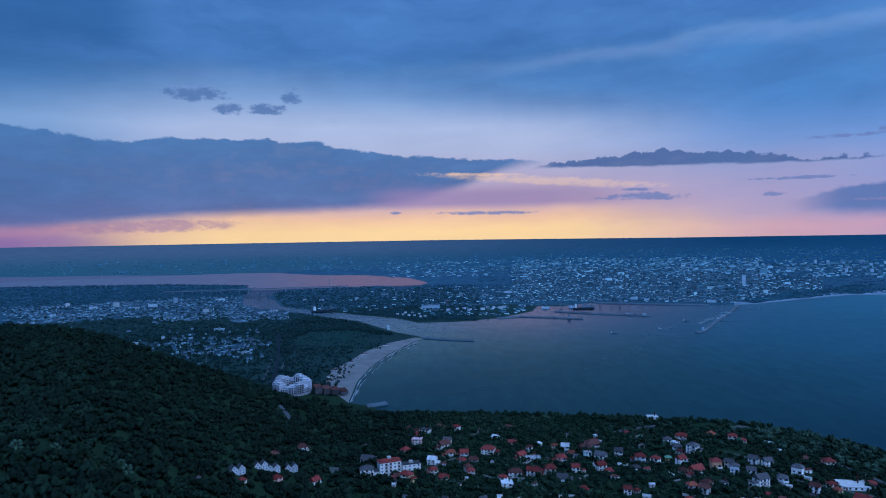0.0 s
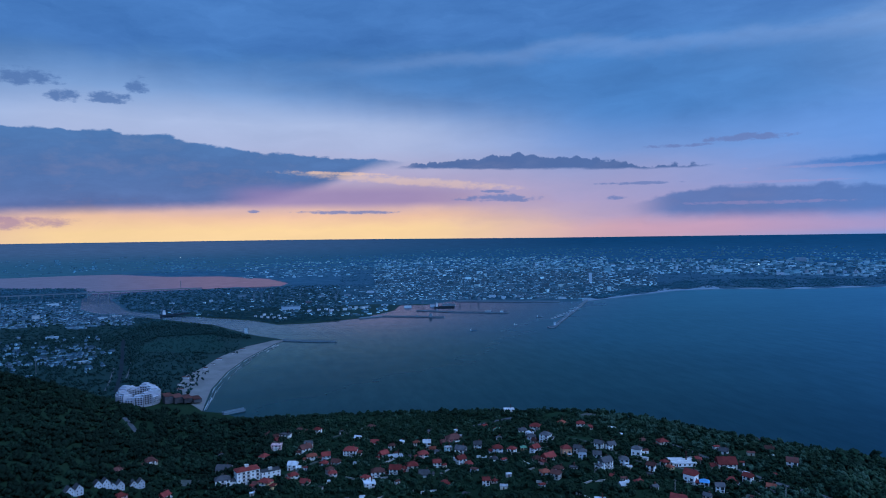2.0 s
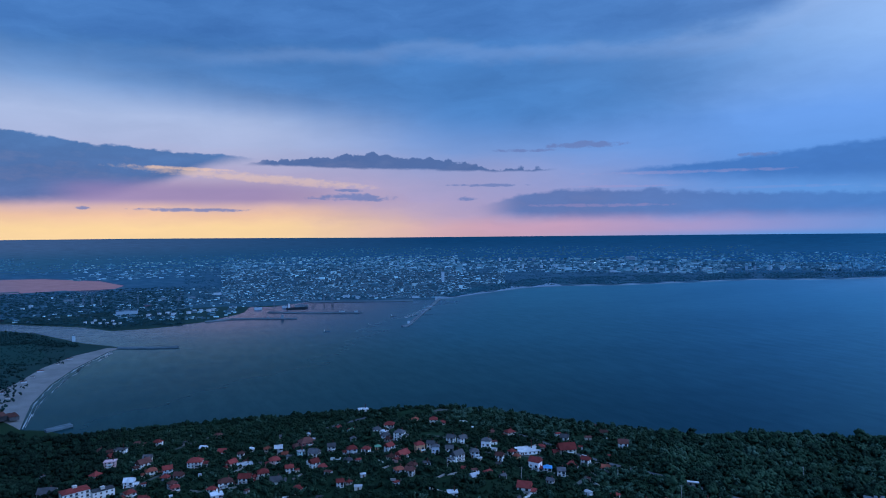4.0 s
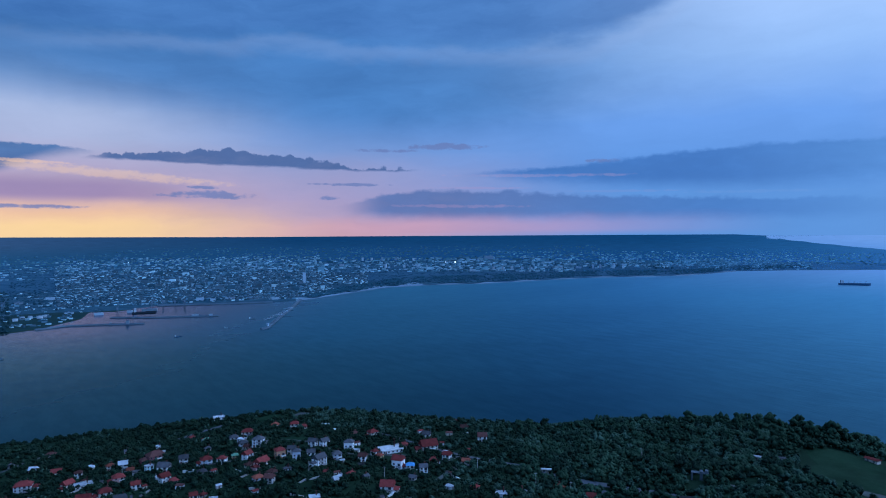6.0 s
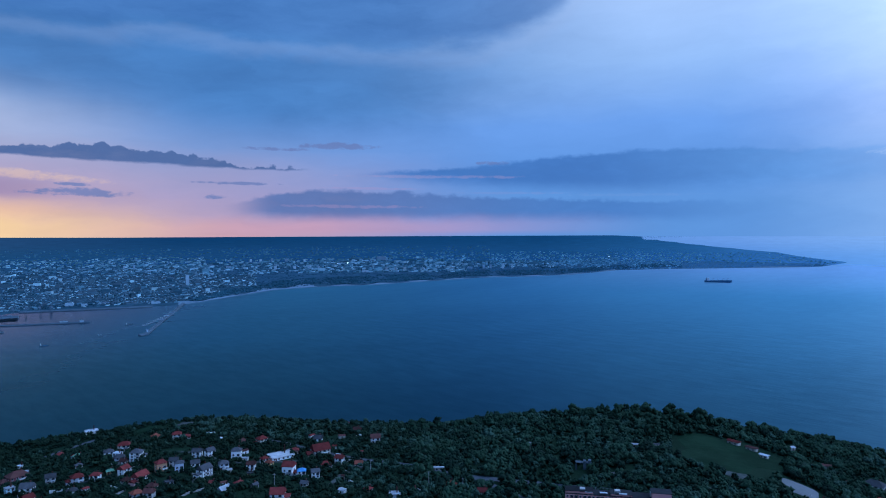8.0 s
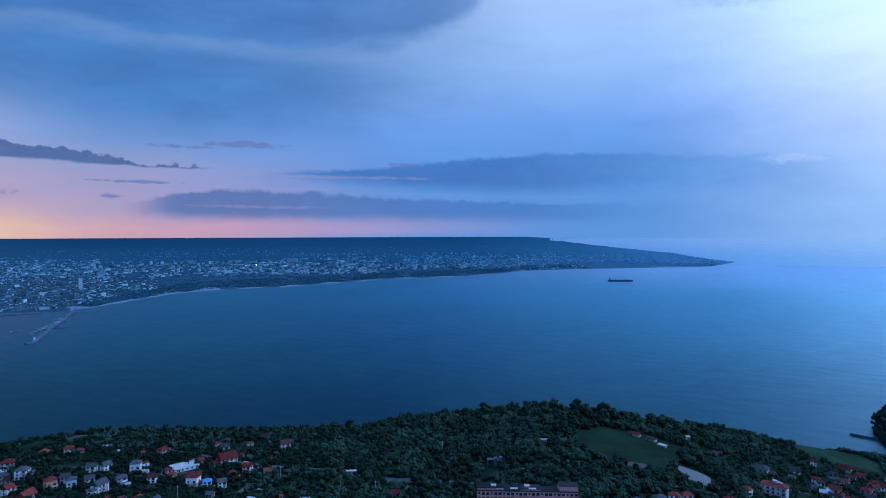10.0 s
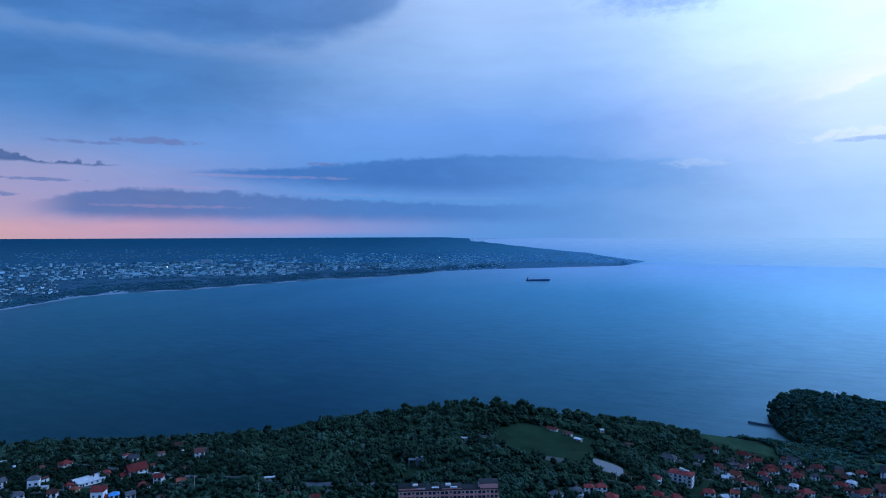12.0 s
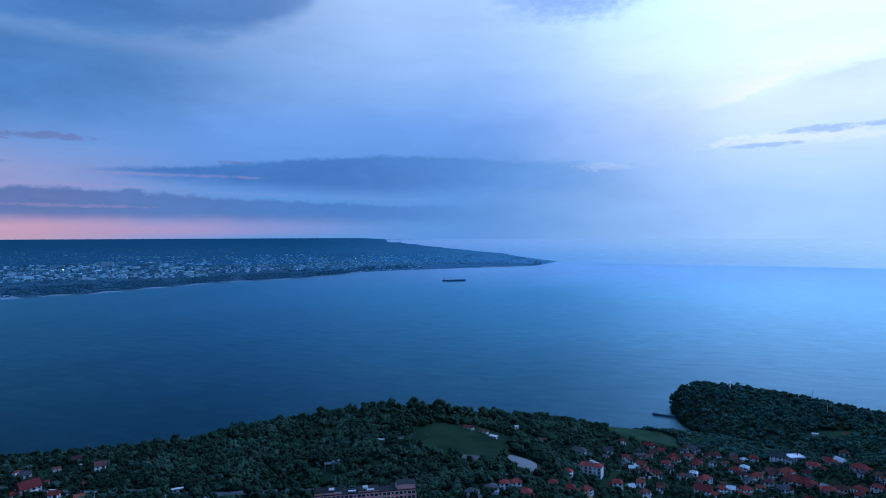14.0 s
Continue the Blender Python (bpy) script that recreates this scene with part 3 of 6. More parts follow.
tagged(disc("backdrop_lake", np.arange(-60, 1.5, 0.3), np.linspace(3420, 4344, 60), lambda a, q: sea_level(q) + 2.0, M_LAKE, closed=False), "far smooth lake with its pink sunset reflection painted as glow", "lake", kind="structure")

# ---------------------------------------------------------------- helpers for things
def part(name, bm, mat, parent, label=""):
    """Links a bmesh as one mesh object under a thing or a part."""
    me = bpy.data.meshes.new(name)
    bm.to_mesh(me)
    bm.free()
    me.materials.append(mat)
    ob = new(name, me)
    ob.parent = parent
    if label:
        tagged(ob, label)
    return ob


def again(name, me, parent, m):
    """One more part on a mesh that is there already."""
    ob = new(name, me)
    ob.parent, ob.matrix_basis = parent, m
    return ob


def block(bm, x0, x1, y0, y1, z0, z1):
    made = bmesh.ops.create_cube(bm, size=1, matrix=Matrix.Translation(((x0 + x1) / 2, (y0 + y1) / 2, (z0 + z1) / 2)) @ Matrix.Diagonal((x1 - x0, y1 - y0, z1 - z0, 1)))
    return made["verts"]


def rod(bm, a, b, r0, r1, n=6):
    a, b = Vector(a), Vector(b)
    m = Matrix.Translation((a + b) / 2) @ (b - a).to_track_quat("Z", "Y").to_matrix().to_4x4()
    bmesh.ops.create_cone(bm, cap_ends=True, segments=n, radius1=r0, radius2=r1, depth=(b - a).length, matrix=m)


def solid(bm, verts, faces):
    made = [bm.verts.new(p) for p in verts]
    for f in faces:
        bm.faces.new([made[i] for i in f])


def prism_roof(bm, w, d, z, h, over=0.45, hip=True, thick=0.22):
    """A tiled roof on a rectangle w by d at the height z: hipped, or with gables at the two short ends."""
    X, Y = w / 2 + over, d / 2 + over
    rx = max(X - Y * 0.9, 0.15) if hip else X
    ring = [(-X, -Y), (X, -Y), (X, Y), (-X, Y)]
    v = [(x, y, z) for x, y in ring] + [(x, y, z + thick) for x, y in ring] + [(-rx, 0, z + thick + h), (rx, 0, z + thick + h)]
    f = [(3, 2, 1, 0), (0, 1, 5, 4), (1, 2, 6, 5), (2, 3, 7, 6), (3, 0, 4, 7), (4, 5, 9, 8), (6, 7, 8, 9), (5, 6, 9), (7, 4, 8)]
    solid(bm, v, f)


def thing(name, m, label, category, group="", kind=""):
    ob = new(name)
    ob.matrix_basis = m
    ob.empty_display_size = 0.5
    return tagged(ob, label, category, group, kind)


def facing(place, turn=0.0, sink=0.0):
    """The pose of a thing whose front (-y) is set to face the camera, turned by some degrees."""
    return Matrix.Translation((place.x, place.y, place.z - sink)) @ pose(0, 0, 0, 0, 0, -math.degrees(math.atan2(place.x, place.y)) + turn)


TAKEN = []  # plan circles that trees keep clear of


def clear(place, radius):
    TAKEN.append((place.x, place.y, radius))


def ribbon(name, points, width, mat, label, category, up=0.25, kind="structure", thick=0.5, step=6.0):
    """A road or path laid over the ground along some plan points."""
    pts = [Vector(p[:2]) for p in points]
    line = []
    for a, b in zip(pts, pts[1:]):
        n = max(1, int((b - a).length / step))
        line += [a.lerp(b, i / n) for i in range(n)]
    line.append(pts[-1])
    for _ in range(6):
        line = [line[0]] + [(line[i - 1] + line[i] * 2 + line[i + 1]) / 4 for i in range(1, len(line) - 1)] + [line[-1]]
    bm = bmesh.new()
    rows = []
    for i, p in enumerate(line):
        t = (line[min(i + 1, len(line) - 1)] - line[max(i - 1, 0)]).normalized()
        n = Vector((-t.y, t.x)) * width / 2
        row = []
        for q in (p - n, p + n):
            g = float(ground(math.degrees(math.atan2(q.x, q.y)), q.length))
            row.append((q.x, q.y, g))
        top = (row[0][2] + row[1][2]) / 2 + up
        rows.append([bm.verts.new((row[0][0], row[0][1], top)), bm.verts.new((row[1][0], row[1][1], top)), bm.verts.new((row[1][0], row[1][1], top - thick)), bm.verts.new((row[0][0], row[0][1], top - thick))])
        TAKEN.append((p.x, p.y, width / 2 + 1.2))
    for a, b in zip(rows, rows[1:]):
        for i in range(4):
            bm.faces.new((a[i], b[i], b[(i + 1) % 4], a[(i + 1) % 4]))
    bm.faces.new(rows[0]), bm.faces.new(rows[-1][::-1])
    bmesh.ops.recalc_face_normals(bm, faces=bm.faces)
    ob = part(name, bm, mat, None)
    return tagged(ob, label, category, kind=kind)


def at(az, dip):
    return spot(az, dip)


# ---------------------------------------------------------------- materials of things
WALLS = {n: material("render_" + n, c, 0.85, tuple(x * 0.8 for x in c), 0.15, 1.5, 0.02, 4.0, per_object=0.14, amount=0.6) for n, c in {
    "white": (0.72, 0.74, 0.74), "cream": (0.48, 0.45, 0.39), "pink": (0.66, 0.38, 0.36), "ochre": (0.55, 0.40, 0.20), "orange": (0.58, 0.30, 0.18), "grey": (0.40, 0.40, 0.40),
    "bluegrey": (0.45, 0.52, 0.60), "rose": (0.60, 0.27, 0.25), "dusky": (0.36, 0.42, 0.48), "holiday": (0.36, 0.39, 0.45), "bright": (0.82, 0.84, 0.84), "maroon": (0.22, 0.07, 0.08), "aqua": (0.45, 0.70, 0.72), "green": (0.25, 0.42, 0.33)}.items()}
ROOFS = {n: material("roof_" + n, c, 0.75, tuple(x * 0.6 for x in c), 0.3, 3.0, 0.05, 5.0, per_object=0.35, sheen=0.04) for n, c in {
    "red": (0.190, 0.037, 0.034), "orange": (0.22, 0.062, 0.042), "brown": (0.095, 0.040, 0.036), "tar": (0.022, 0.026, 0.030), "slate": (0.07, 0.075, 0.085), "pale": (0.46, 0.50, 0.54), "bright": (0.78, 0.80, 0.82), "pink": (0.50, 0.34, 0.36), "green": (0.10, 0.24, 0.16), "blue": (0.08, 0.32, 0.62)}.items()}
M_GLASS = material("window_glass", (0.02, 0.03, 0.04), 0.12, (0.03, 0.035, 0.045), 0.5, 2.0, sheen=0.5)
M_FRAME = material("window_frame", (0.65, 0.65, 0.63), 0.6)
M_ROAD = material("asphalt", (0.075, 0.09, 0.105), 0.9, (0.05, 0.06, 0.07), 0.1, 1.5, 0.02, 3.0)
M_TRACK = material("pale_track", (0.085, 0.10, 0.10), 0.95, (0.035, 0.045, 0.04), 0.1, 1.0, 0.05, 2.0, sheen=0.03)
M_SAND = material("beach_sand", (0.165, 0.175, 0.18), 0.95, (0.11, 0.12, 0.125), 0.03, 0.5, 0.1, 0.6, sheen=0.03)
M_CONCRETE = material("concrete", (0.34, 0.34, 0.33), 0.9, (0.22, 0.22, 0.22), 0.1, 1.2, 0.03, 2.0)
M_STONE = material("grey_stone", (0.085, 0.115, 0.135), 0.85, (0.05, 0.07, 0.085), 0.05, 0.6, 0.05, 1.0)
M_METAL = material("painted_steel", (0.42, 0.44, 0.46), 0.5, (0.30, 0.31, 0.33), 0.3, 2.0, metal=0.3)
M_BARK = material("bark", (0.09, 0.07, 0.055), 0.95, (0.05, 0.04, 0.035), 0.8, 5.0, 0.05, 6.0)
M_GRASS = material("meadow_grass", (0.0060, 0.0205, 0.0105), 0.95, (0.0125, 0.035, 0.0185), 0.05, 0.5, 0.25, 0.8, amount=1.4, sheen=0.02)
M_FIELD = material("rough_field_grass", (0.0110, 0.034, 0.019), 0.95, (0.0220, 0.056, 0.031), 0.04, 0.5, 0.25, 0.8, amount=1.4, sheen=0.02)
M_FOAM = material("sea_foam", (0.34, 0.39, 0.42), 0.7, (0.16, 0.20, 0.23), 0.05, 0.4)
M_BALCONY = material("balcony_render", (0.50, 0.48, 0.46), 0.8)


def window_mesh(w, h):
    """A window with a proud frame, a sash bar and a dark pane; it stands in a wall's plane that looks to -y."""
    me = bpy.data.meshes.new("window")
    bm = bmesh.new()
    block(bm, -w / 2 - 0.1, w / 2 + 0.1, -0.1, 0.05, 0, h)
    front = min(bm.faces, key=lambda f: f.calc_center_median().y)
    bmesh.ops.inset_individual(bm, faces=[front], thickness=0.12, depth=-0.06)
    front.material_index = 1
    bm.to_mesh(me)
    bm.free()
    me.materials.append(M_FRAME), me.materials.append(M_GLASS)
    return me


WINDOW = window_mesh(1.25, 1.45)
FRENCH = window_mesh(1.9, 2.15)
ROOF_WORD = {"red": "red-tiled", "orange": "orange-tiled", "brown": "brown-tiled", "slate": "dark grey", "pale": "pale flat", "bright": "bright white flat", "pink": "pink flat", "green": "green", "blue": "bright blue"}
WALL_WORD = {"bright": "bright white", "bluegrey": "blue-grey", "aqua": "pale aqua"}


STOREY = 2.15


def house(az, dip, w, storeys, wall, roof, shape, turn):
    p = at(az, dip)
    w *= 0.92
    storeys = max(storeys, 2) if az > 86 else storeys
    d = w * (0.72 if w > 9 else 0.85)
    tall = STOREY * storeys
    kind = {"hip": "hipped", "gable": "gabled", "flat": "flat"}[shape]
    storeys = min(storeys, 2) if w < 8 else storeys
    if az > 70 and wall in ("cream", "pink", "grey", "white", "dusky") and int(az * 100) % 5:
        wall = "bright"
    if az > 83 and roof == "red" and int(az * 100) % 4 == 0:
        roof = "brown"
    m = facing(p, turn, 0.8)
    colour = ROOF_WORD[roof].replace(" flat", "")
    ob = thing("house", m, f"{WALL_WORD.get(wall, wall)} house of {('one storey', 'two storeys', 'three storeys')[storeys - 1]} with {colour} {kind} roof", "house", "houses on the hill")
    base = 0.6
    z1 = base + tall
    bm = bmesh.new()
    block(bm, -w / 2, w / 2, -d / 2, d / 2, 0, z1)
    rise = d * (0.36 if shape == "hip" else 0.46)
    if shape == "gable":
        for s in (-1, 1):
            x = s * (w / 2 - 0.15)
            solid(bm, [(x - 0.15, -d / 2, z1), (x - 0.15, d / 2, z1), (x - 0.15, 0, z1 + rise - 0.1), (x + 0.15, -d / 2, z1), (x + 0.15, d / 2, z1), (x + 0.15, 0, z1 + rise - 0.1)],
                  [(0, 2, 1), (3, 4, 5), (0, 3, 5, 2), (1, 2, 5, 4), (0, 1, 4, 3)])
    part("wall", bm, WALLS[wall], ob)
    bm = bmesh.new()
    if shape == "flat":
        block(bm, -w / 2 - 0.3, w / 2 + 0.3, -d / 2 - 0.3, d / 2 + 0.3, z1, z1 + 0.3)
        for a in ((-w / 2 - 0.3, -w / 2, -d / 2 - 0.3, d / 2 + 0.3), (w / 2, w / 2 + 0.3, -d / 2 - 0.3, d / 2 + 0.3), (-w / 2, w / 2, -d / 2 - 0.3, -d / 2), (-w / 2, w / 2, d / 2, d / 2 + 0.3)):
            block(bm, *a, z1 + 0.3, z1 + 0.65)
    else:
        prism_roof(bm, w, d, z1, rise, 0.5, shape == "hip")
    part("roof", bm, ROOFS[roof], ob)
    bm = bmesh.new()
    cx = w * 0.22
    block(bm, cx - 0.35, cx + 0.35, d * 0.1, d * 0.1 + 0.7, z1 + (0.3 if shape == "flat" else rise * 0.55), z1 + rise + 0.9)
    block(bm, cx - 0.45, cx + 0.45, d * 0.1 - 0.1, d * 0.1 + 0.8, z1 + rise + 0.9, z1 + rise + 1.05)
    part("chimney", bm, ROOFS["brown"], ob)
    nx, ny = max(2, int(w / 3.0)), max(1, int(d / 3.4))
    for s in range(storeys):
        z = base + STOREY * s + 0.75
        for i in range(nx):
            x = (i + 0.5) / nx * w - w / 2
            big = s > 0 and i == nx // 2
            again("window", FRENCH if big else WINDOW, ob, pose(x, -d / 2, z - (0.6 if big else 0)))
            again("window", WINDOW, ob, pose(x, d / 2, z, 0, 0, 180))
        for i in range(ny):
            y = (i + 0.5) / ny * d - d / 2
            again("window", WINDOW, ob, pose(w / 2, y, z, 0, 0, 90))
            again("window", WINDOW, ob, pose(-w / 2, y, z, 0, 0, -90))
        if s > 0 and w > 6.5:
            bm = bmesh.new()
            bw, x = min(w * 0.5, 5.0) / 2, (nx // 2 + 0.5) / nx * w - w / 2
            zb = base + STOREY * s
            block(bm, x - bw, x + bw, -d / 2 - 1.3, -d / 2, zb - 0.18, zb)
            block(bm, x - bw, x + bw, -d / 2 - 1.3, -d / 2 - 1.2, zb, zb + 0.95)
            for sx in (-bw, bw - 0.1):
                block(bm, x + sx, x + sx + 0.1, -d / 2 - 1.2, -d / 2, zb, zb + 0.95)
            part("balcony", bm, WALLS["white" if wall != "white" else "grey"], ob)
    bm = bmesh.new()
    block(bm, -w * 0.32 - 0.5, -w * 0.32 + 0.5, -d / 2 - 0.06, -d / 2 + 0.02, base, base + 2.1)
    block(bm, -w * 0.32 - 0.8, -w * 0.32 + 0.8, -d / 2 - 1.0, -d / 2, base - 0.3, base)
    part("door", bm, ROOFS["brown"], ob)
    if w > 7.5 and shape != "flat":
        # a lower wing at one end
        side = 1 if turn < 5 else -1
        x0, x1 = sorted((side * w / 2, side * (w / 2 + w * 0.38)))
        wing_h = base + STOREY * max(1, storeys - 1) - 0.1
        bm = bmesh.new()
        block(bm, x0, x1, -d * 0.36, d * 0.40, 0, wing_h)
        part("wing_wall", bm, WALLS[wall], ob)
        bm = bmesh.new()
        prism_roof(bm, x1 - x0, d * 0.76, wing_h, d * 0.2, 0.35, shape == "hip")
        bmesh.ops.translate(bm, verts=bm.verts, vec=((x0 + x1) / 2, d * 0.02, 0))
        part("wing_roof", bm, ROOFS[roof], ob)
        again("window", WINDOW, ob, pose((x0 + x1) / 2, -d * 0.36, base + 0.75))
    clear(p, w * 0.46 + 0.3)


# houses: bearing, dip, width, storeys, wall, roof, shape
house(-14.91, 17.59, 7.5, 1, "cream", "brown", "hip", 0)
house(-12.49, 17.48, 9.1, 2, "white", "brown", "hip", 8)
house(-6.91, 18.85, 13.4, 2, "white", "slate", "gable", -25)
house(-7.14, 17.59, 3.9, 1, "white", "slate", "gable", 33)
house(-3.66, 18.20, 8.6, 2, "cream", "red", "hip", 45)
house(-2.61, 17.59, 10.5, 3, "pink", "pink", "flat", -12)
house(-1.89, 16.61, 12.0, 2, "white", "slate", "flat", -25)
house(-0.66, 16.21, 9.2, 1, "cream", "brown", "hip", -25)
house(0.83, 16.43, 8.0, 2, "white", "red", "hip", -38)
house(-0.26, 17.87, 11.8, 2, "white", "brown", "gable", 33)
house(0.29, 18.54, 9.8, 2, "cream", "orange", "hip", 8)
house(-3.60, 20.38, 10.9, 3, "ochre", "red", "hip", -38)
house(-7.04, 19.80, 12.9, 3, "white", "slate", "hip", 0)
house(-1.30, 19.87, 8.2, 2, "cream", "red", "hip", 20)
house(2.01, 20.01, 7.2, 2, "pink", "red", "hip", 8)
house(3.61, 18.45, 13.1, 3, "white", "red", "hip", -12)
house(5.41, 16.32, 8.9, 1, "grey", "brown", "hip", -25)
house(7.51, 18.81, 13.5, 1, "white", "pale", "flat", 8)
house(5.93, 20.11, 11.6, 2, "white", "brown", "hip", 0)
house(4.85, 20.55, 6.9, 2, "white", "red", "hip", -38)
house(5.20, 21.01, 9.3, 2, "white", "pale", "flat", 8)
house(8.94, 19.75, 9.6, 2, "cream", "red", "hip", 8)
house(10.02, 20.30, 9.3, 1, "white", "slate", "gable", 0)
house(7.48, 20.02, 10.0, 2, "white", "red", "gable", -12)
house(9.92, 18.86, 9.2, 2, "pink", "red", "hip", 8)
house(11.13, 19.59, 6.7, 2, "white", "red", "gable", 8)
house(12.14, 18.38, 6.2, 2, "aqua", "pale", "flat", 20)
house(13.24, 18.58, 9.1, 2, "white", "slate", "gable", -25)
house(12.64, 17.65, 15.0, 2, "maroon", "brown", "hip", 20)
house(13.23, 19.36, 7.7, 2, "white", "red", "gable", 33)
house(13.97, 19.50, 6.8, 1, "cream", "red", "hip", 0)
house(11.84, 21.06, 7.1, 1, "cream", "red", "hip", -12)
house(15.43, 21.03, 5.5, 2, "white", "red", "gable", 0)
house(16.17, 20.90, 4.3, 1, "cream", "red", "hip", 45)
house(16.46, 18.46, 8.9, 2, "bluegrey", "red", "hip", 8)
house(17.71, 18.55, 7.0, 2, "white", "red", "hip", -25)
house(15.38, 16.50, 6.9, 1, "cream", "red", "hip", 8)
house(16.57, 16.76, 7.1, 1, "green", "green", "hip", -38)
house(17.51, 15.27, 11.3, 2, "white", "pale", "flat", 8)
house(16.60, 17.44, 5.2, 1, "white", "slate", "hip", 8)
house(14.73, 18.19, 7.3, 2, "grey", "slate", "gable", 0)
house(-3.29, 16.34, 9.3, 1, "cream", "brown", "hip", 33)
house(2.84, 16.62, 5.4, 1, "white", "slate", "hip", 33)
house(10.57, 16.88, 4.6, 1, "cream", "slate", "gable", 8)
house(12.90, 16.82, 4.6, 1, "white", "pale", "flat", 33)
house(22.04, 16.12, 7.8, 1, "cream", "orange", "hip", 45)
house(19.80, 16.62, 10.6, 2, "cream", "red", "hip", -12)
house(23.64, 16.29, 7.7, 2, "cream", "red", "hip", 0)
house(24.38, 16.37, 6.3, 1, "cream", "red", "hip", 8)
house(18.68, 16.98, 7.5, 2, "white", "slate", "hip", 8)
house(19.29, 17.21, 6.1, 2, "white", "pale", "flat", -38)
house(20.65, 17.54, 9.0, 3, "white", "slate", "hip", -25)
house(19.71, 17.63, 5.1, 1, "cream", "brown", "gable", -38)
house(19.72, 18.40, 7.2, 2, "white", "red", "gable", 45)
house(18.73, 18.21, 5.1, 1, "ochre", "green", "hip", 8)
house(20.88, 19.12, 10.4, 2, "pink", "red", "gable", 45)
house(22.38, 18.58, 7.7, 3, "orange", "red", "hip", 20)
house(23.37, 18.30, 6.3, 2, "grey", "slate", "gable", -12)
house(23.78, 18.78, 6.5, 3, "bluegrey", "slate", "hip", 0)
house(25.17, 17.86, 6.8, 2, "white", "slate", "gable", -25)
house(26.15, 17.93, 6.8, 2, "white", "slate", "gable", 33)
house(25.01, 18.74, 6.5, 2, "white", "slate", "gable", 0)
house(25.69, 19.46, 9.8, 3, "white", "slate", "gable", 45)
house(27.21, 18.97, 7.2, 2, "bluegrey", "slate", "hip", 8)
house(28.26, 18.31, 7.7, 3, "white", "slate", "hip", -12)
house(28.75, 17.17, 6.1, 1, "cream", "brown", "hip", 20)
house(30.31, 17.33, 8.4, 2, "cream", "red", "hip", 33)
house(31.84, 18.58, 19.0, 1, "white", "bright", "flat", 20)
house(33.01, 18.29, 6.8, 1, "cream", "red", "hip", 0)
house(35.20, 18.57, 14.0, 2, "cream", "red", "gable", 20)
house(32.53, 19.92, 8.6, 3, "white", "red", "gable", -25)
house(30.89, 19.07, 5.4, 1, "ochre", "orange", "hip", -38)
house(33.58, 20.15, 6.2, 2, "white", "blue", "hip", 0)
house(34.73, 20.36, 6.1, 2, "white", "slate", "gable", 8)
house(35.60, 19.50, 6.3, 1, "cream", "red", "hip", 0)
house(36.82, 19.39, 6.3, 2, "white", "red", "gable", -25)
house(35.99, 19.89, 5.2, 1, "white", "pale", "flat", 20)
house(31.57, 21.72, 9.4, 2, "white", "red", "gable", -12)
house(25.24, 22.04, 7.0, 1, "white", "pale", "flat", 8)
house(29.68, 20.70, 4.3, 1, "grey", "slate", "gable", 45)
house(26.29, 20.14, 3.5, 1, "cream", "red", "gable", -38)
house(21.74, 19.78, 7.2, 1, "white", "brown", "hip", -38)
house(22.98, 19.66, 5.2, 1, "bluegrey", "slate", "flat", 20)
house(33.80, 20.90, 4.9, 1, "grey", "slate", "gable", -25)
house(29.33, 19.76, 4.5, 1, "ochre", "slate", "flat", 8)
house(27.39, 20.45, 3.5, 1, "white", "pale", "flat", 20)
house(70.25, 22.13, 8.6, 2, "white", "slate", "hip", -38)
house(72.03, 21.77, 7.9, 2, "bluegrey", "slate", "hip", 20)
house(73.10, 21.41, 6.4, 2, "cream", "red", "hip", 8)
house(74.08, 21.27, 7.4, 2, "cream", "red", "hip", 20)
house(74.95, 22.01, 8.8, 2, "pink", "red", "hip", -12)
house(76.21, 20.09, 6.6, 1, "cream", "red", "hip", 33)
house(78.58, 20.17, 7.7, 2, "cream", "red", "hip", -25)
house(77.33, 21.16, 7.1, 2, "pink", "red", "hip", 8)
house(78.71, 21.46, 9.6, 2, "cream", "red", "hip", 0)
house(80.08, 21.68, 9.1, 3, "ochre", "red", "hip", 45)
house(82.73, 20.72, 9.1, 2, "white", "red", "hip", 8)
house(79.53, 18.49, 14.3, 2, "pink", "slate", "hip", -12)
house(81.96, 18.30, 9.2, 2, "white", "slate", "gable", 8)
house(84.60, 18.40, 11.8, 2, "grey", "slate", "flat", 33)
house(86.66, 18.84, 8.3, 2, "cream", "red", "hip", -12)
house(87.25, 18.23, 8.9, 1, "cream", "red", "hip", 20)
house(88.46, 18.09, 9.0, 1, "cream", "red", "hip", -38)
house(89.11, 18.57, 8.7, 1, "pink", "red", "hip", 20)
house(88.78, 17.55, 12.0, 2, "white", "slate", "gable", -38)
house(89.66, 19.65, 12.1, 2, "cream", "red", "hip", 45)
house(89.57, 20.50, 14.2, 2, "pink", "red", "gable", -12)
house(90.43, 17.78, 11.6, 2, "white", "red", "hip", 20)
house(91.80, 17.92, 7.7, 2, "white", "brown", "gable", 20)
house(93.26, 17.66, 9.3, 2, "white", "red", "hip", 8)
house(91.98, 18.72, 11.0, 2, "cream", "red", "hip", -25)
house(93.31, 19.04, 10.8, 2, "cream", "red", "hip", 45)
house(94.99, 17.47, 15.8, 3, "white", "slate", "gable", 0)
house(96.16, 17.29, 17.0, 3, "bluegrey", "pale", "flat", 33)
house(97.41, 17.59, 13.0, 2, "pink", "red", "hip", 0)
house(98.43, 17.13, 14.6, 2, "cream", "red", "hip", -25)
house(99.16, 17.00, 10.9, 1, "white", "pale", "gable", -38)
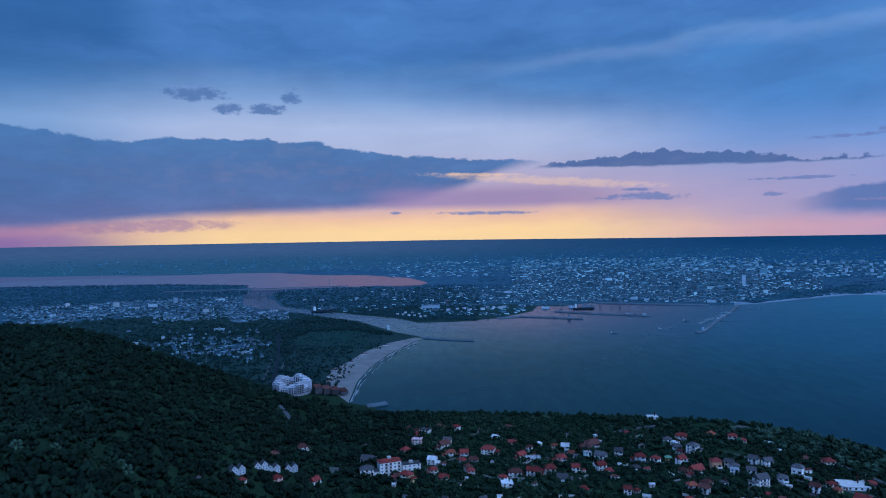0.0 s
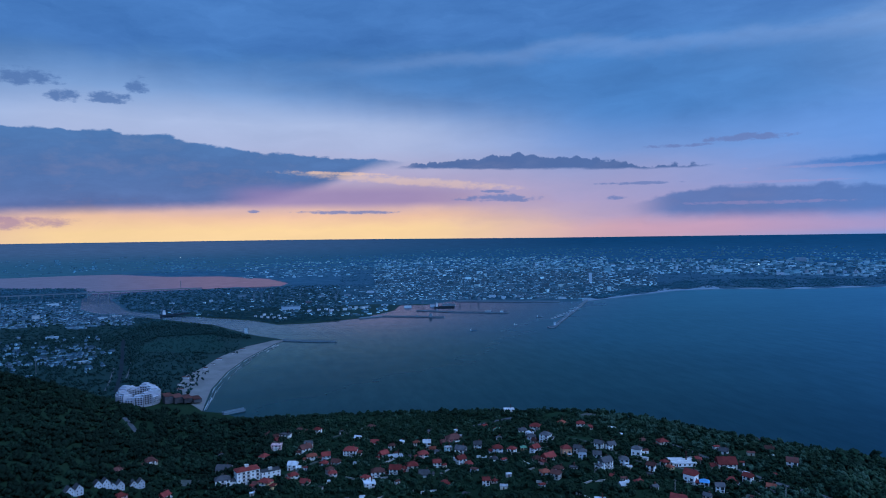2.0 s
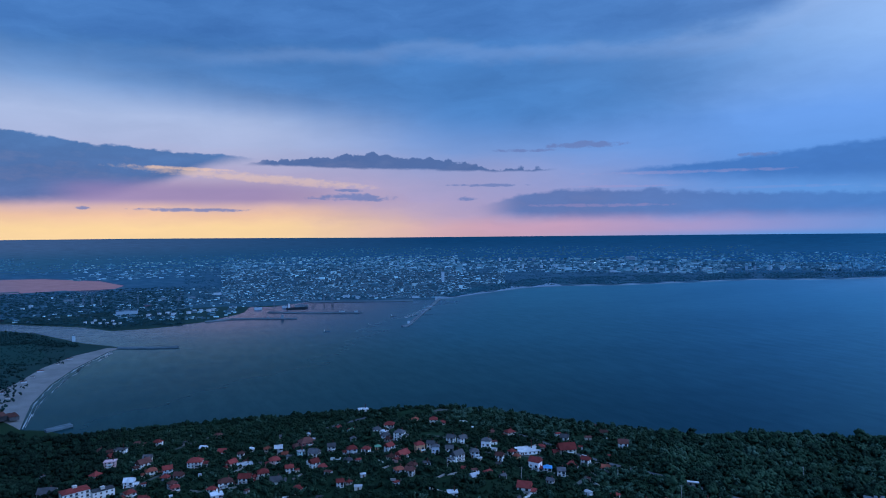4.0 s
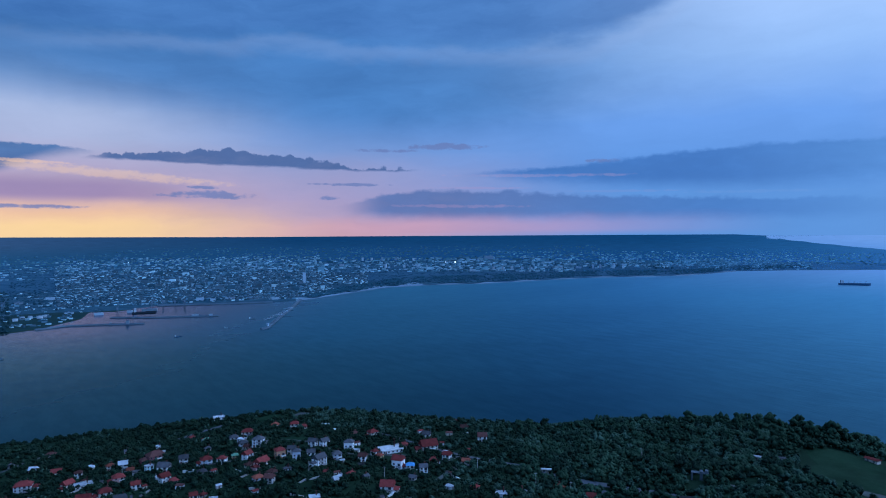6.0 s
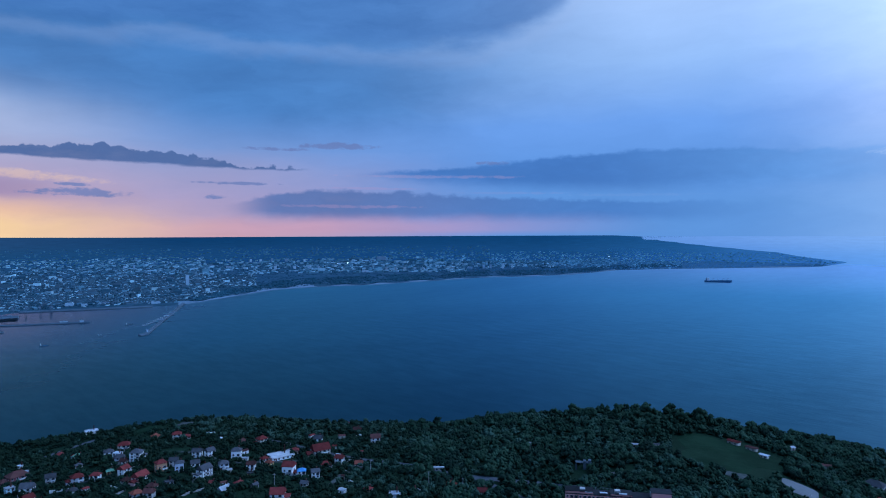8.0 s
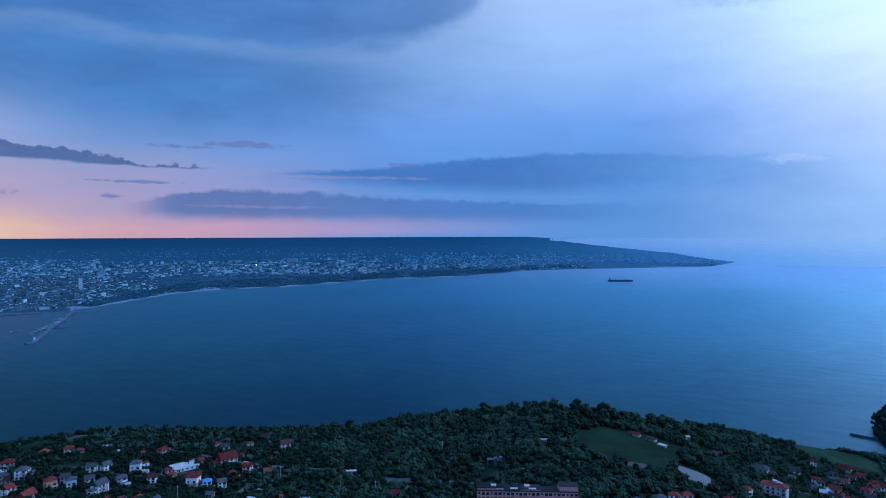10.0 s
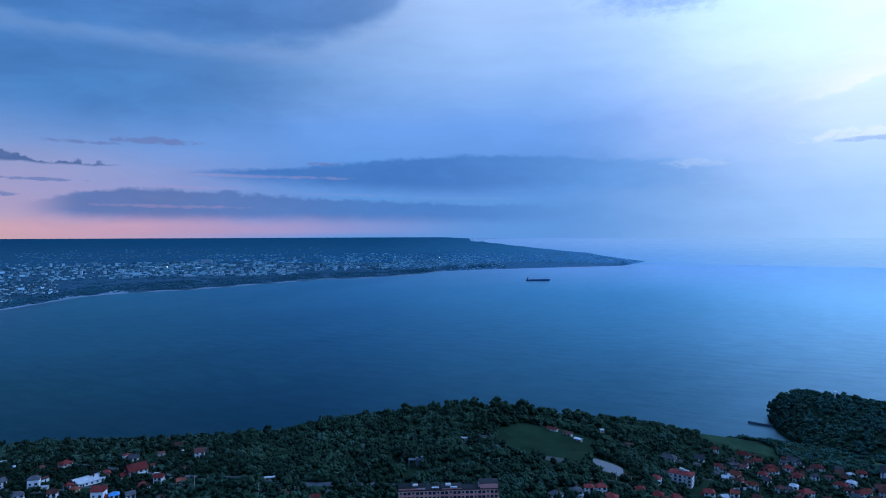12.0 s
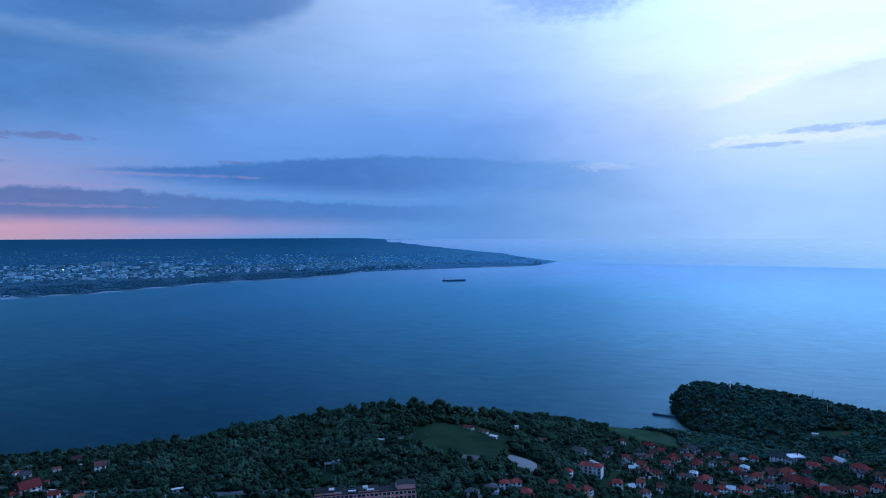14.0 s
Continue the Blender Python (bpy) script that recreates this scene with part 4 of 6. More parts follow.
house(100.50, 17.25, 17.0, 2, "pink", "red", "hip", -38)
house(95.69, 18.27, 11.4, 2, "cream", "red", "hip", -38)
house(94.32, 19.29, 10.7, 2, "pink", "red", "hip", -12)
house(96.09, 18.90, 15.9, 2, "white", "red", "gable", -12)
house(97.05, 18.84, 14.6, 2, "cream", "red", "hip", -38)
house(92.71, 20.04, 11.1, 2, "cream", "red", "hip", 45)
house(98.46, 19.17, 14.3, 2, "pink", "red", "hip", 0)
house(99.28, 18.92, 13.5, 2, "cream", "red", "hip", 20)
house(100.53, 18.77, 14.3, 2, "pink", "red", "hip", -38)
house(101.57, 18.38, 9.8, 1, "cream", "red", "hip", -25)
house(95.32, 19.62, 10.6, 2, "grey", "slate", "gable", 8)
house(88.36, 19.66, 5.6, 1, "white", "slate", "gable", 33)
house(86.27, 20.57, 7.6, 1, "cream", "brown", "hip", 0)
house(84.92, 21.24, 9.1, 2, "cream", "red", "hip", 45)
house(99.42, 16.39, 9.5, 1, "cream", "brown", "hip", 0)
house(83.41, 18.64, 6.9, 2, "pink", "red", "hip", 0)
house(85.08, 18.53, 7.1, 2, "cream", "red", "hip", 45)
house(-14.73, 19.54, 8.4, 1, "pink", "red", "hip", 33)
house(-11.52, 20.21, 8.0, 2, "white", "red", "gable", 45)
house(-14.89, 17.62, 7.7, 1, "cream", "brown", "hip", -38)
house(-12.54, 17.41, 8.3, 2, "cream", "brown", "hip", 0)
house(-4.44, 20.45, 4.0, 1, "white", "slate", "flat", 33)
house(-17.61, 19.43, 7.0, 1, "cream", "red", "hip", 45)
house(-21.01, 18.85, 4.3, 1, "white", "slate", "hip", 0)
house(46.53, 21.46, 7.2, 1, "cream", "orange", "hip", 33)
house(41.58, 22.15, 7.7, 1, "white", "pale", "flat", 0)
house(43.37, 21.98, 5.6, 1, "bluegrey", "pale", "flat", 45)
house(49.33, 22.03, 6.4, 1, "white", "red", "gable", 0)
house(39.29, 21.64, 4.8, 1, "cream", "red", "hip", -38)

# ---------------------------------------------------------------- large buildings on the hill
def long_block(az, dip, w, d, storeys, wall, roof, turn, label, category="apartment building", rise=0.0, bays=None, balconies=True, group=""):
    """A slab of flats: walls, roof, stair heads, windows and balconies."""
    p = at(az, dip)
    ob = thing(category.replace(" ", "_"), facing(p, turn, 1.0), label, category, group)
    z1 = 1.0 + 2.9 * storeys
    bm = bmesh.new()
    block(bm, -w / 2, w / 2, -d / 2, d / 2, 0, z1)
    n = bays or max(3, int(w / 3.6))
    part("wall", bm, WALLS[wall], ob)
    bm = bmesh.new()
    if rise:
        prism_roof(bm, w, d, z1, rise, 0.5, True)
    else:
        block(bm, -w / 2 - 0.3, w / 2 + 0.3, -d / 2 - 0.3, d / 2 + 0.3, z1, z1 + 0.35)
    part("roof", bm, ROOFS[roof], ob)
    for i in range(max(1, int(w / 18))):
        x = (i + 0.5) / max(1, int(w / 18)) * w - w / 2
        bm = bmesh.new()
        block(bm, x - 1.6, x + 1.6, -1.2, 1.8, z1 + 0.3, z1 + 2.3 + rise * 0.6)
        part("stair_head", bm, WALLS["grey"], ob)
    for s in range(storeys):
        z = 1.0 + 2.9 * s
        for i in range(n):
            x = (i + 0.5) / n * w - w / 2
            if balconies and i % 3:
                again("window", FRENCH, ob, pose(x, -d / 2, z + 0.15))
                bm = bmesh.new()
                block(bm, x - 1.7, x + 1.7, -d / 2 - 1.2, -d / 2, z - 0.15, z)
                block(bm, x - 1.7, x + 1.7, -d / 2 - 1.2, -d / 2 - 1.1, z, z + 0.95)
                part("balcony", bm, WALLS[wall] if wall == "rose" else M_BALCONY, ob)
            else:
                again("window", WINDOW, ob, pose(x, -d / 2, z + 0.8))
            if i % 2 == 0:
                again("window", WINDOW, ob, pose(x, d / 2, z + 0.8, 0, 0, 180))
        for y in (-d / 4, d / 4):
            again("window", WINDOW, ob, pose(w / 2, y, z + 0.8, 0, 0, 90))
            again("window", WINDOW, ob, pose(-w / 2, y, z + 0.8, 0, 0, -90))
    for k in range(-3, 4):
        q = ob.matrix_basis @ Vector((k * w / 7, 0, 0))
        clear(q, d * 0.75 + 3)
    return ob


# the long block of pinkish flats with a stepped dark roof
flats = long_block(60.9, 23.3, 60, 8, 5, "rose", "tar", 4, "long pinkish apartment building with balconies and dark roof", bays=24)
for x0, x1, top in ((-30, -14, 1.2), (-4, 8, 0.9), (19, 30, 3.0)):
    bm = bmesh.new()
    block(bm, x0, x1, -3.4, 3.4, 15.8, 15.8 + top)
    part("roof_storey", bm, WALLS["rose"], flats)
    bm = bmesh.new()
    block(bm, x0 - 0.3, x1 + 0.3, -3.7, 3.7, 15.8 + top, 16.1 + top)
    part("roof_slab", bm, ROOFS["tar"], flats)
for x in (-16.5, -8.0, 3.0):
    bm = bmesh.new()
    block(bm, x - 2.2, x + 2.2, -4.0, -2.2, 16.9, 17.2)
    part("skylight", bm, ROOFS["pale"], flats, "white sloping roof pane")

long_block(-5.1, 19.75, 19, 11, 4, "white", "red", 14, "white apartment house of four storeys with red roof", "apartment house", 2.2)
long_block(-3.2, 19.5, 16, 8, 2, "white", "slate", 14, "low white building with dark flat roof", "building", balconies=False)
long_block(80.6, 20.0, 18, 10, 3, "white", "red", -12, "white guest house of three storeys with red roof", "guest house", 1.8)


def terrace(az, dip, turn):
    """Two steep-roofed white houses that stand wall to wall."""
    p = at(az, dip)
    ob = thing("row_house", facing(p, turn, 0.8) @ Matrix.Scale(0.66, 4), "pale grey row house with two steep dark gables", "row house", "row houses on the slope")
    for k, x in enumerate((-4.2, 4.2)):
        bm = bmesh.new()
        block(bm, x - 4.0, x + 4.0, -4.5, 4.5, 0, 7.0)
        solid(bm, [(x - 4.0, -4.5, 7.0), (x + 4.0, -4.5, 7.0), (x, -4.5, 11.4), (x - 4.0, 4.5, 7.0), (x + 4.0, 4.5, 7.0), (x, 4.5, 11.4)], [(0, 1, 2), (3, 5, 4), (0, 3, 4, 1)])
        part("wall", bm, WALLS["dusky"], ob)
        for s in (-1, 1):
            bm = bmesh.new()
            solid(bm, [(x, -4.9, 11.45), (x, 4.9, 11.45), (x + s * 4.5, 4.9, 6.5), (x + s * 4.5, -4.9, 6.5), (x, -4.9, 11.75), (x, 4.9, 11.75), (x + s * 4.6, 4.9, 6.8), (x + s * 4.6, -4.9, 6.8)],
                  [(0, 1, 2, 3), (4, 7, 6, 5), (0, 4, 5, 1), (2, 6, 7, 3), (0, 3, 7, 4), (1, 5, 6, 2)])
            bmesh.ops.recalc_face_normals(bm, faces=bm.faces)
            part("roof_slope", bm, ROOFS["slate"], ob)
        for z in (1.4, 4.4):
            for dx in (-1.9, 1.9):
                again("window", WINDOW, ob, pose(x + dx, -4.5, z))
        again("window", WINDOW, ob, pose(x, -4.5, 7.4))
    clear(p, 7)
    clear(Vector((p.x * 0.985, p.y * 0.985, 0)), 6)


for az, dip, turn in ((-17.9, 18.7, 18), (-16.0, 18.55, 14), (-15.0, 18.85, 14), (-13.5, 18.95, 12)):
    terrace(az, dip, turn)


def hotel():
    """A white holiday complex: a ring of stepped wings round a court, with a low tail of glass."""
    p = at(-13.0, 12.95)
    ob = thing("hotel_complex", facing(p, 12, 1.0), "large white holiday complex ringed round an inner court", "hotel")
    n = 14
    for i in range(n):
        a0 = 2 * math.pi * i / n
        c = Vector((23 * math.cos(a0), 20 + 24 * math.sin(a0), 0))
        t = Vector((-23 * math.sin(a0), 24 * math.cos(a0), 0)).normalized()
        tall = 17 + 3 * ((i * 7) % 3) - (5 if 8 <= i <= 12 else 0)
        turn = math.degrees(math.atan2(t.y, t.x))
        wing = new("wing")
        wing.parent, wing.matrix_basis = ob, pose(c.x, c.y, 0, 0, 0, turn)
        me = bpy.data.meshes.new("wing")
        bm = bmesh.new()
        block(bm, -6.2, 6.2, -6.5, 6.5, 0, tall)
        block(bm, -4.0, 4.0, -4.5, 4.5, tall, tall + 3)
        for z in range(4, int(tall) - 1, 3):
            for side in (-1, 1):
                block(bm, -5.8, 5.8, *sorted((side * 6.5, side * 7.9)), z - 0.2, z + 0.05)
                for x in (-5.8, -2, 1.8, 5.6):
                    block(bm, x, x + 0.25, *sorted((side * 6.5, side * 7.8)), z, z + 2.4)
        bm.to_mesh(me)
        bm.free()
        me.materials.append(WALLS["holiday"])
        body = new("wall", me)
        body.parent = wing
        for side in (-1, 1):
            bm = bmesh.new()
            for z in range(4, int(tall) - 1, 3):
                for x in (-3.6, 0.2, 4.0):
                    block(bm, x - 1.2, x + 1.2, *sorted((side * 6.45, side * 6.56)), z + 0.2, z + 2.2)
            tagged(part("glazing", bm, M_GLASS, wing), kind="stuff")
        bm = bmesh.new()
        block(bm, -6.5, 6.5, -6.8, 6.8, tall, tall + 0.4)
        part("roof", bm, WALLS["dusky"], wing)
    for i in range(4):
        bm = bmesh.new()
        block(bm, 30 + i * 12, 41.8 + i * 12, -12 - i * 7, 4 - i * 7, 0, 11 - i * 2)
        part("annex", bm, ROOFS["slate"], ob)
        bm = bmesh.new()
        prism = [(29.6 + i * 12, -12.6 - i * 7, 11 - i * 2), (41.4 + i * 12, -12.6 - i * 7, 11 - i * 2), (41.4 + i * 12, 4.6 - i * 7, 13 - i * 2), (29.6 + i * 12, 4.6 - i * 7, 13 - i * 2)]
        solid(bm, prism + [(x, y, z + 0.4) for x, y, z in prism], [(3, 2, 1, 0), (4, 5, 6, 7), (0, 1, 5, 4), (1, 2, 6, 5), (2, 3, 7, 6), (3, 0, 4, 7)])
        part("annex_roof", bm, ROOFS["brown"], ob)
    for k in range(6):
        clear(ob.matrix_basis @ Vector((0, k * 10 - 8, 0)), 36)
    clear(ob.matrix_basis @ Vector((50, -15, 0)), 24)
    clear(ob.matrix_basis @ Vector((6, -30, 0)), 16)


hotel()


def ruin():
    p = at(58.0, 19.75)
    ob = thing("concrete_shell", facing(p, 0, 0.6), "unfinished pale concrete shell among trees", "ruin")
    for x in (-4.6, 0.9, 4.4):
        bm = bmesh.new()
        block(bm, x - 0.5, x + (1.6 if x > 0 else 0.6), -2, 2, 0, 6.5 + x * 0.2)
        part("wall", bm, M_STONE, ob)
    bm = bmesh.new()
    block(bm, -5, 6.2, -2.2, 2.2, 5.2, 5.6)
    part("slab", bm, M_STONE, ob)
    clear(p, 9)
    clear(Vector((p.x * 0.97, p.y * 0.97, 0)), 8)


ruin()


def low_roof(az, dip, w, d, roof, label, turn=0, tall=3.0):
    """A low shed or pavilion with open eaves."""
    p = at(az, dip)
    ob = thing("pavilion", facing(p, turn, 0.5), label, "pavilion")
    bm = bmesh.new()
    block(bm, -w / 2 + 0.4, w / 2 - 0.4, -d / 2 + 0.4, d / 2 - 0.4, 0, tall)
    part("wall", bm, WALLS["cream"], ob)
    bm = bmesh.new()
    prism_roof(bm, w, d, tall, d * 0.16, 0.3, False)
    part("roof", bm, ROOFS[roof], ob)
    for i in range(max(2, int(w / 4))):
        again("window", WINDOW, ob, pose((i + 0.5) / max(2, int(w / 4)) * (w - 1) - w / 2 + 0.5, -d / 2 + 0.4, 1.0))
    clear(p, max(w, d) * 0.6 + 2)
    clear(Vector((p.x * 0.98, p.y * 0.98, 0)), max(w, d) * 0.5)


for az, dip, w, d, roof, label, turn in ((70.0, 16.75, 13, 7, "red", "low red-roofed pavilion at the meadow's edge", -30), (71.3, 17.05, 12, 6, "brown", "low brown-roofed pavilion at the meadow's edge", -30), (72.2, 17.5, 9, 5, "pale", "low white-roofed pavilion at the meadow's edge", -30),
                                         (62.0, 14.75, 10, 6, "pale", "small pale lodge among tall trees", 20), (62.4, 17.75, 9, 5, "pale", "small pale lodge under the trees", 0), (64.0, 17.6, 7, 5, "slate", "small grey-roofed lodge under the trees", 20), (76.4, 17.6, 10, 7, "brown", "brown-roofed shed among trees", 0),
                                         # the long white one by the road is a bus, given a shed's shape
                                         (45.5, 20.2, 9, 3.0, "pale", "long white bus beside the road, built as a shed", 0), (97.5, 15.2, 8, 5, "pale", "small pale shed on the headland", 10), (99.5, 14.9, 7, 5, "red", "small red-roofed shed on the headland", 0)):
    low_roof(az, dip, w * 0.8, d * 0.8, roof, label, turn)


def tower_on(az, q, tall, r, mat, name, label, category):
    a = radians(az)
    p = Vector((q * math.sin(a), q * math.cos(a), float(ground(az, q))))
    ob = thing(name, facing(p, 0, 0.5), label, category)
    bm = bmesh.new()
    rod(bm, (0, 0, 0), (0, 0, tall), r, r * 0.8, 10)
    part("shaft", bm, mat, ob)
    bm = bmesh.new()
    rod(bm, (0, 0, tall), (0, 0, tall + r * 1.2), r * 1.25, r * 1.1, 10)
    part("head", bm, mat, ob)
    bm = bmesh.new()
    block(bm, -r * 1.5, r * 1.5, -r * 1.5, r * 1.5, 0, 0.8)
    part("base", bm, M_CONCRETE, ob)


tower_on(91.5, 945, 8, 1.5, WALLS["white"], "lighthouse", "small white lighthouse among trees on the headland", "lighthouse")
tower_on(97.3, 915, 15, 0.35, M_METAL, "radio_mast", "thin grey radio mast on the headland", "mast")
tower_on(98.3, 880, 14, 0.3, M_METAL, "radio_mast", "thin grey lattice-topped mast on the headland", "mast")
tower_on(-20.1, 1427, 30, 0.8, M_STONE, "chimney_stack", "slim pale chimney stack over low houses", "chimney")
for az, dip in ((47.6, 21.9), (31.3, 20.9), (10.2, 18.6), (24.8, 20.1), (39.5, 20.3), (44.6, 21.4), (53.5, 18.8), (75.4, 20.6), (86.2, 20.2)):
    p = at(az, dip)
    pole = thing("power_pole", facing(p, 0, 0.5), "grey concrete power pole with a cross arm", "pole", "power poles")
    bm = bmesh.new()
    rod(bm, (0, 0, 0), (0, 0, 10.5), 0.22, 0.14, 8)
    part("shaft", bm, M_CONCRETE, pole)
    bm = bmesh.new()
    block(bm, -1.1, 1.1, -0.08, 0.08, 9.6, 9.75)
    part("cross_arm", bm, M_METAL, pole)

# roads and open ground on the hill
ribbon("road", [at(*p) for p in ((44.5, 20.05), (45.9, 20.35), (49.7, 20.9), (52.6, 21.05), (55.8, 21.15), (60, 21.2))], 7.0, M_ROAD, "grey asphalt road across the hill", "road")
ribbon("road", [at(*p) for p in ((48.8, 20.9), (50.7, 21.5), (51.9, 21.95), (53.5, 22.6))], 5.5, M_ROAD, "narrow asphalt lane branching off", "road")
ribbon("road", [at(*p) for p in ((29.8, 16.9), (30.8, 17.15), (32.5, 17.5), (34.1, 18.1), (36, 18.6), (39, 19.3), (44.5, 20.05))], 4.0, M_ROAD, "village road along the wood", "road")
ribbon("road", [at(*p) for p in ((14.4, 16.35), (16.2, 15.95), (18.2, 15.6))], 5.0, M_ROAD, "village lane near the brow", "road")
ribbon("road", [at(*p) for p in ((-14.4, 13.7), (-13.9, 14.3), (-13.6, 14.9))], 8.0, M_ROAD, "asphalt road through dark woods", "road")
ribbon("road", [at(*p) for p in ((-14.2, 7.8), (-14.35, 9.6), (-14.5, 10.7), (-14.8, 11.7))], 7.0, material("dark_asphalt", (0.012, 0.022, 0.032), 0.9, (0.008, 0.015, 0.022)), "wide dark approach road in the valley", "road", up=0.6)
for pts in (((-14.9, 9.9), (-15.2, 10.8), (-15.6, 11.6)), ((-13.7, 9.4), (-13.8, 10.2), (-14.1, 10.8))):
    ribbon("path", [at(*p) for p in pts], 2.6, M_ROAD, "pale side lane beside the approach road", "path", up=0.5)
for pts in (((15.6, 18.6), (18.0, 18.5), (21.0, 18.3)), ((22.5, 17.2), (24.5, 17.4), (27.5, 18.6)), ((27.5, 18.6), (31.0, 18.9), (33.5, 19.0)), ((70.5, 20.3), (73, 20.35), (77.5, 20.6)), ((2.0, 16.9), (4.2, 16.4), (6.0, 16.1)), ((-4.2, 20.2), (-1.5, 19.4), (1.0, 18.6)), ((36.0, 21.0), (36.7, 20.4), (37.6, 19.7)),
            ((78.5, 18.9), (80.5, 19.3), (83, 19.5)), ((60, 19.9), (66, 20.2), (70.5, 20.3))):
    ribbon("path", [at(*p) for p in pts], 3.2, M_TRACK, "pale village lane between gardens", "path")


def patch(name, az, q, rx, ry, mat, label, category, up=0.25, seed=0, square=False):
    """An open piece of ground laid over the hill: a meadow, a yard."""
    a = radians(az)
    c = Vector((q * math.sin(a), q * math.cos(a)))
    bm = bmesh.new()
    rings, n = 7, 36
    rows = []
    for k in range(rings + 1):
        row = []
        for i in range(n):
            t = 2 * math.pi * i / n
            f = k / rings * (1 + 0.18 * math.sin(3 * t + seed) + 0.1 * math.sin(5 * t + seed * 2)) if not square else k / rings / max(abs(math.cos(t)), abs(math.sin(t)))
            lx, ly = rx * f * math.cos(t), ry * f * math.sin(t)
            x, y = c.x + lx * math.cos(a) + ly * math.sin(a), c.y - lx * math.sin(a) + ly * math.cos(a)
            g = float(ground(math.degrees(math.atan2(x, y)), math.hypot(x, y)))
            row.append(bm.verts.new((x, y, g + up - (1.2 if k == rings else 0))))
        rows.append(row)
    for r0, r1 in zip(rows, rows[1:]):
        for i in range(n):
            if r0 is rows[0]:
                continue
            bm.faces.new((r0[i], r1[i], r1[(i + 1) % n], r0[(i + 1) % n]))
    bm.faces.new(rows[1])
    for v in rows[0]:
        bm.verts.remove(v)
    bmesh.ops.recalc_face_normals(bm, faces=bm.faces)
    ob = part(name, bm, mat, None)
    for i in range(-4, 5):
        for j in range(-4, 5):
            if (i * i + j * j) <= 13 or square:
                lx, ly = rx * i / 4.3, ry * j / 4.3
                TAKEN.append((c.x + lx * math.cos(a) + ly * math.sin(a), c.y - lx * math.sin(a) + ly * math.cos(a), max(rx, ry) / 5))
    return tagged(ob, label, category, kind="structure")


patch("meadow", 69.4, 566, 44, 62, M_GRASS, "smooth green meadow among woods", "meadow", seed=1)
patch("meadow", 84.8, 755, 42, 34, M_FIELD, "green field sloping to the little bay", "field", seed=2)
patch("meadow", 93.5, 790, 26, 14, M_FIELD, "grassy slope of the headland", "field", seed=3)
patch("meadow", 98.5, 835, 24, 12, M_FIELD, "rough grass terrace on the headland", "field", seed=12)
patch("meadow", 21.5, 660, 13, 11, M_GRASS, "grassy knoll on the brow of the hill", "field", seed=4)
patch("meadow", 23.5, 560, 12, 8, M_GRASS, "green garden between houses", "garden", seed=6)
patch("meadow", -9.6, 1640, 95, 150, distant("valley_meadow", (0.007, 0.030, 0.024), (6, 24, 36)), "green meadow between the wood and the beach", "meadow", 0.5, seed=11)
patch("yard", 74.7, 521, 13, 13, M_SAND, "pale gravel yard with puddles", "yard", square=True)
patch("yard", 70.2, 508, 12, 8, M_TRACK, "bare earth lot", "yard", seed=5)
patch("yard", -9.5, 590, 12, 9, M_TRACK, "pale bare building lot", "yard", seed=8)
patch("yard", 24.3, 655, 9, 7, M_TRACK, "bare pale slope near the brow", "yard", seed=9)

# ---------------------------------------------------------------- trees
rng = np.random.default_rng(7)


def ico():
    bm = bmesh.new()
    bmesh.ops.create_icosphere(bm, subdivisions=1, radius=1)
    v = np.array([p.co[:] for p in bm.verts])
    f = np.array([[q.index for q in p.verts] for p in bm.faces])
    bm.free()
    return v, f


ICO_V, ICO_F = ico()


OCT_V = np.array([(1, 0, 0), (-1, 0, 0), (0, 1, 0), (0, -1, 0), (0, 0, 1), (0, 0, -1)], float)
OCT_F = np.array([(0, 2, 4), (2, 1, 4), (1, 3, 4), (3, 0, 4), (2, 0, 5), (1, 2, 5), (3, 1, 5), (0, 3, 5)])


def crown(lumps, seed, tall=1.0, ragged=0.36, ball=(ICO_V, ICO_F), full=1.0):
    """A crown of many small uneven clumps, one unit across, standing on z = 0."""
    r = np.random.default_rng(seed)
    vs, fs = [], []
    for i in range(lumps):
        t, h = r.uniform(0, 2 * np.pi), r.uniform(0.12, 1.0) ** 0.8
        reach = 0.40 * np.sqrt(max(0.05, 1 - (h - 0.42) ** 2 / 0.40)) * r.uniform(0.45, 1.0)
        size = full * r.uniform(0.11, 0.21) * (10 / max(lumps, 6)) ** 0.4
        v = ball[0] * (1 + r.uniform(-ragged, ragged, (len(ball[0]), 1))) * size * r.uniform(0.75, 1.25, 3)
        fs.append(ball[1] + len(ball[0]) * i)
        vs.append(v + np.array([np.cos(t) * reach, np.sin(t) * reach, h * tall * 0.85]))
    return np.concatenate(vs), np.concatenate(fs)


def free_of(x, y):
    ok = np.ones(len(x), bool)
    for cx, cy, r in TAKEN:
        ok &= (x - cx) ** 2 + (y - cy) ** 2 > r * r
    return ok


def scatter(n, az0, az1, q0, q1):
    az = rng.uniform(az0, az1, n)
    q = np.sqrt(rng.uniform(q0 * q0, q1 * q1, n))
    return az, q


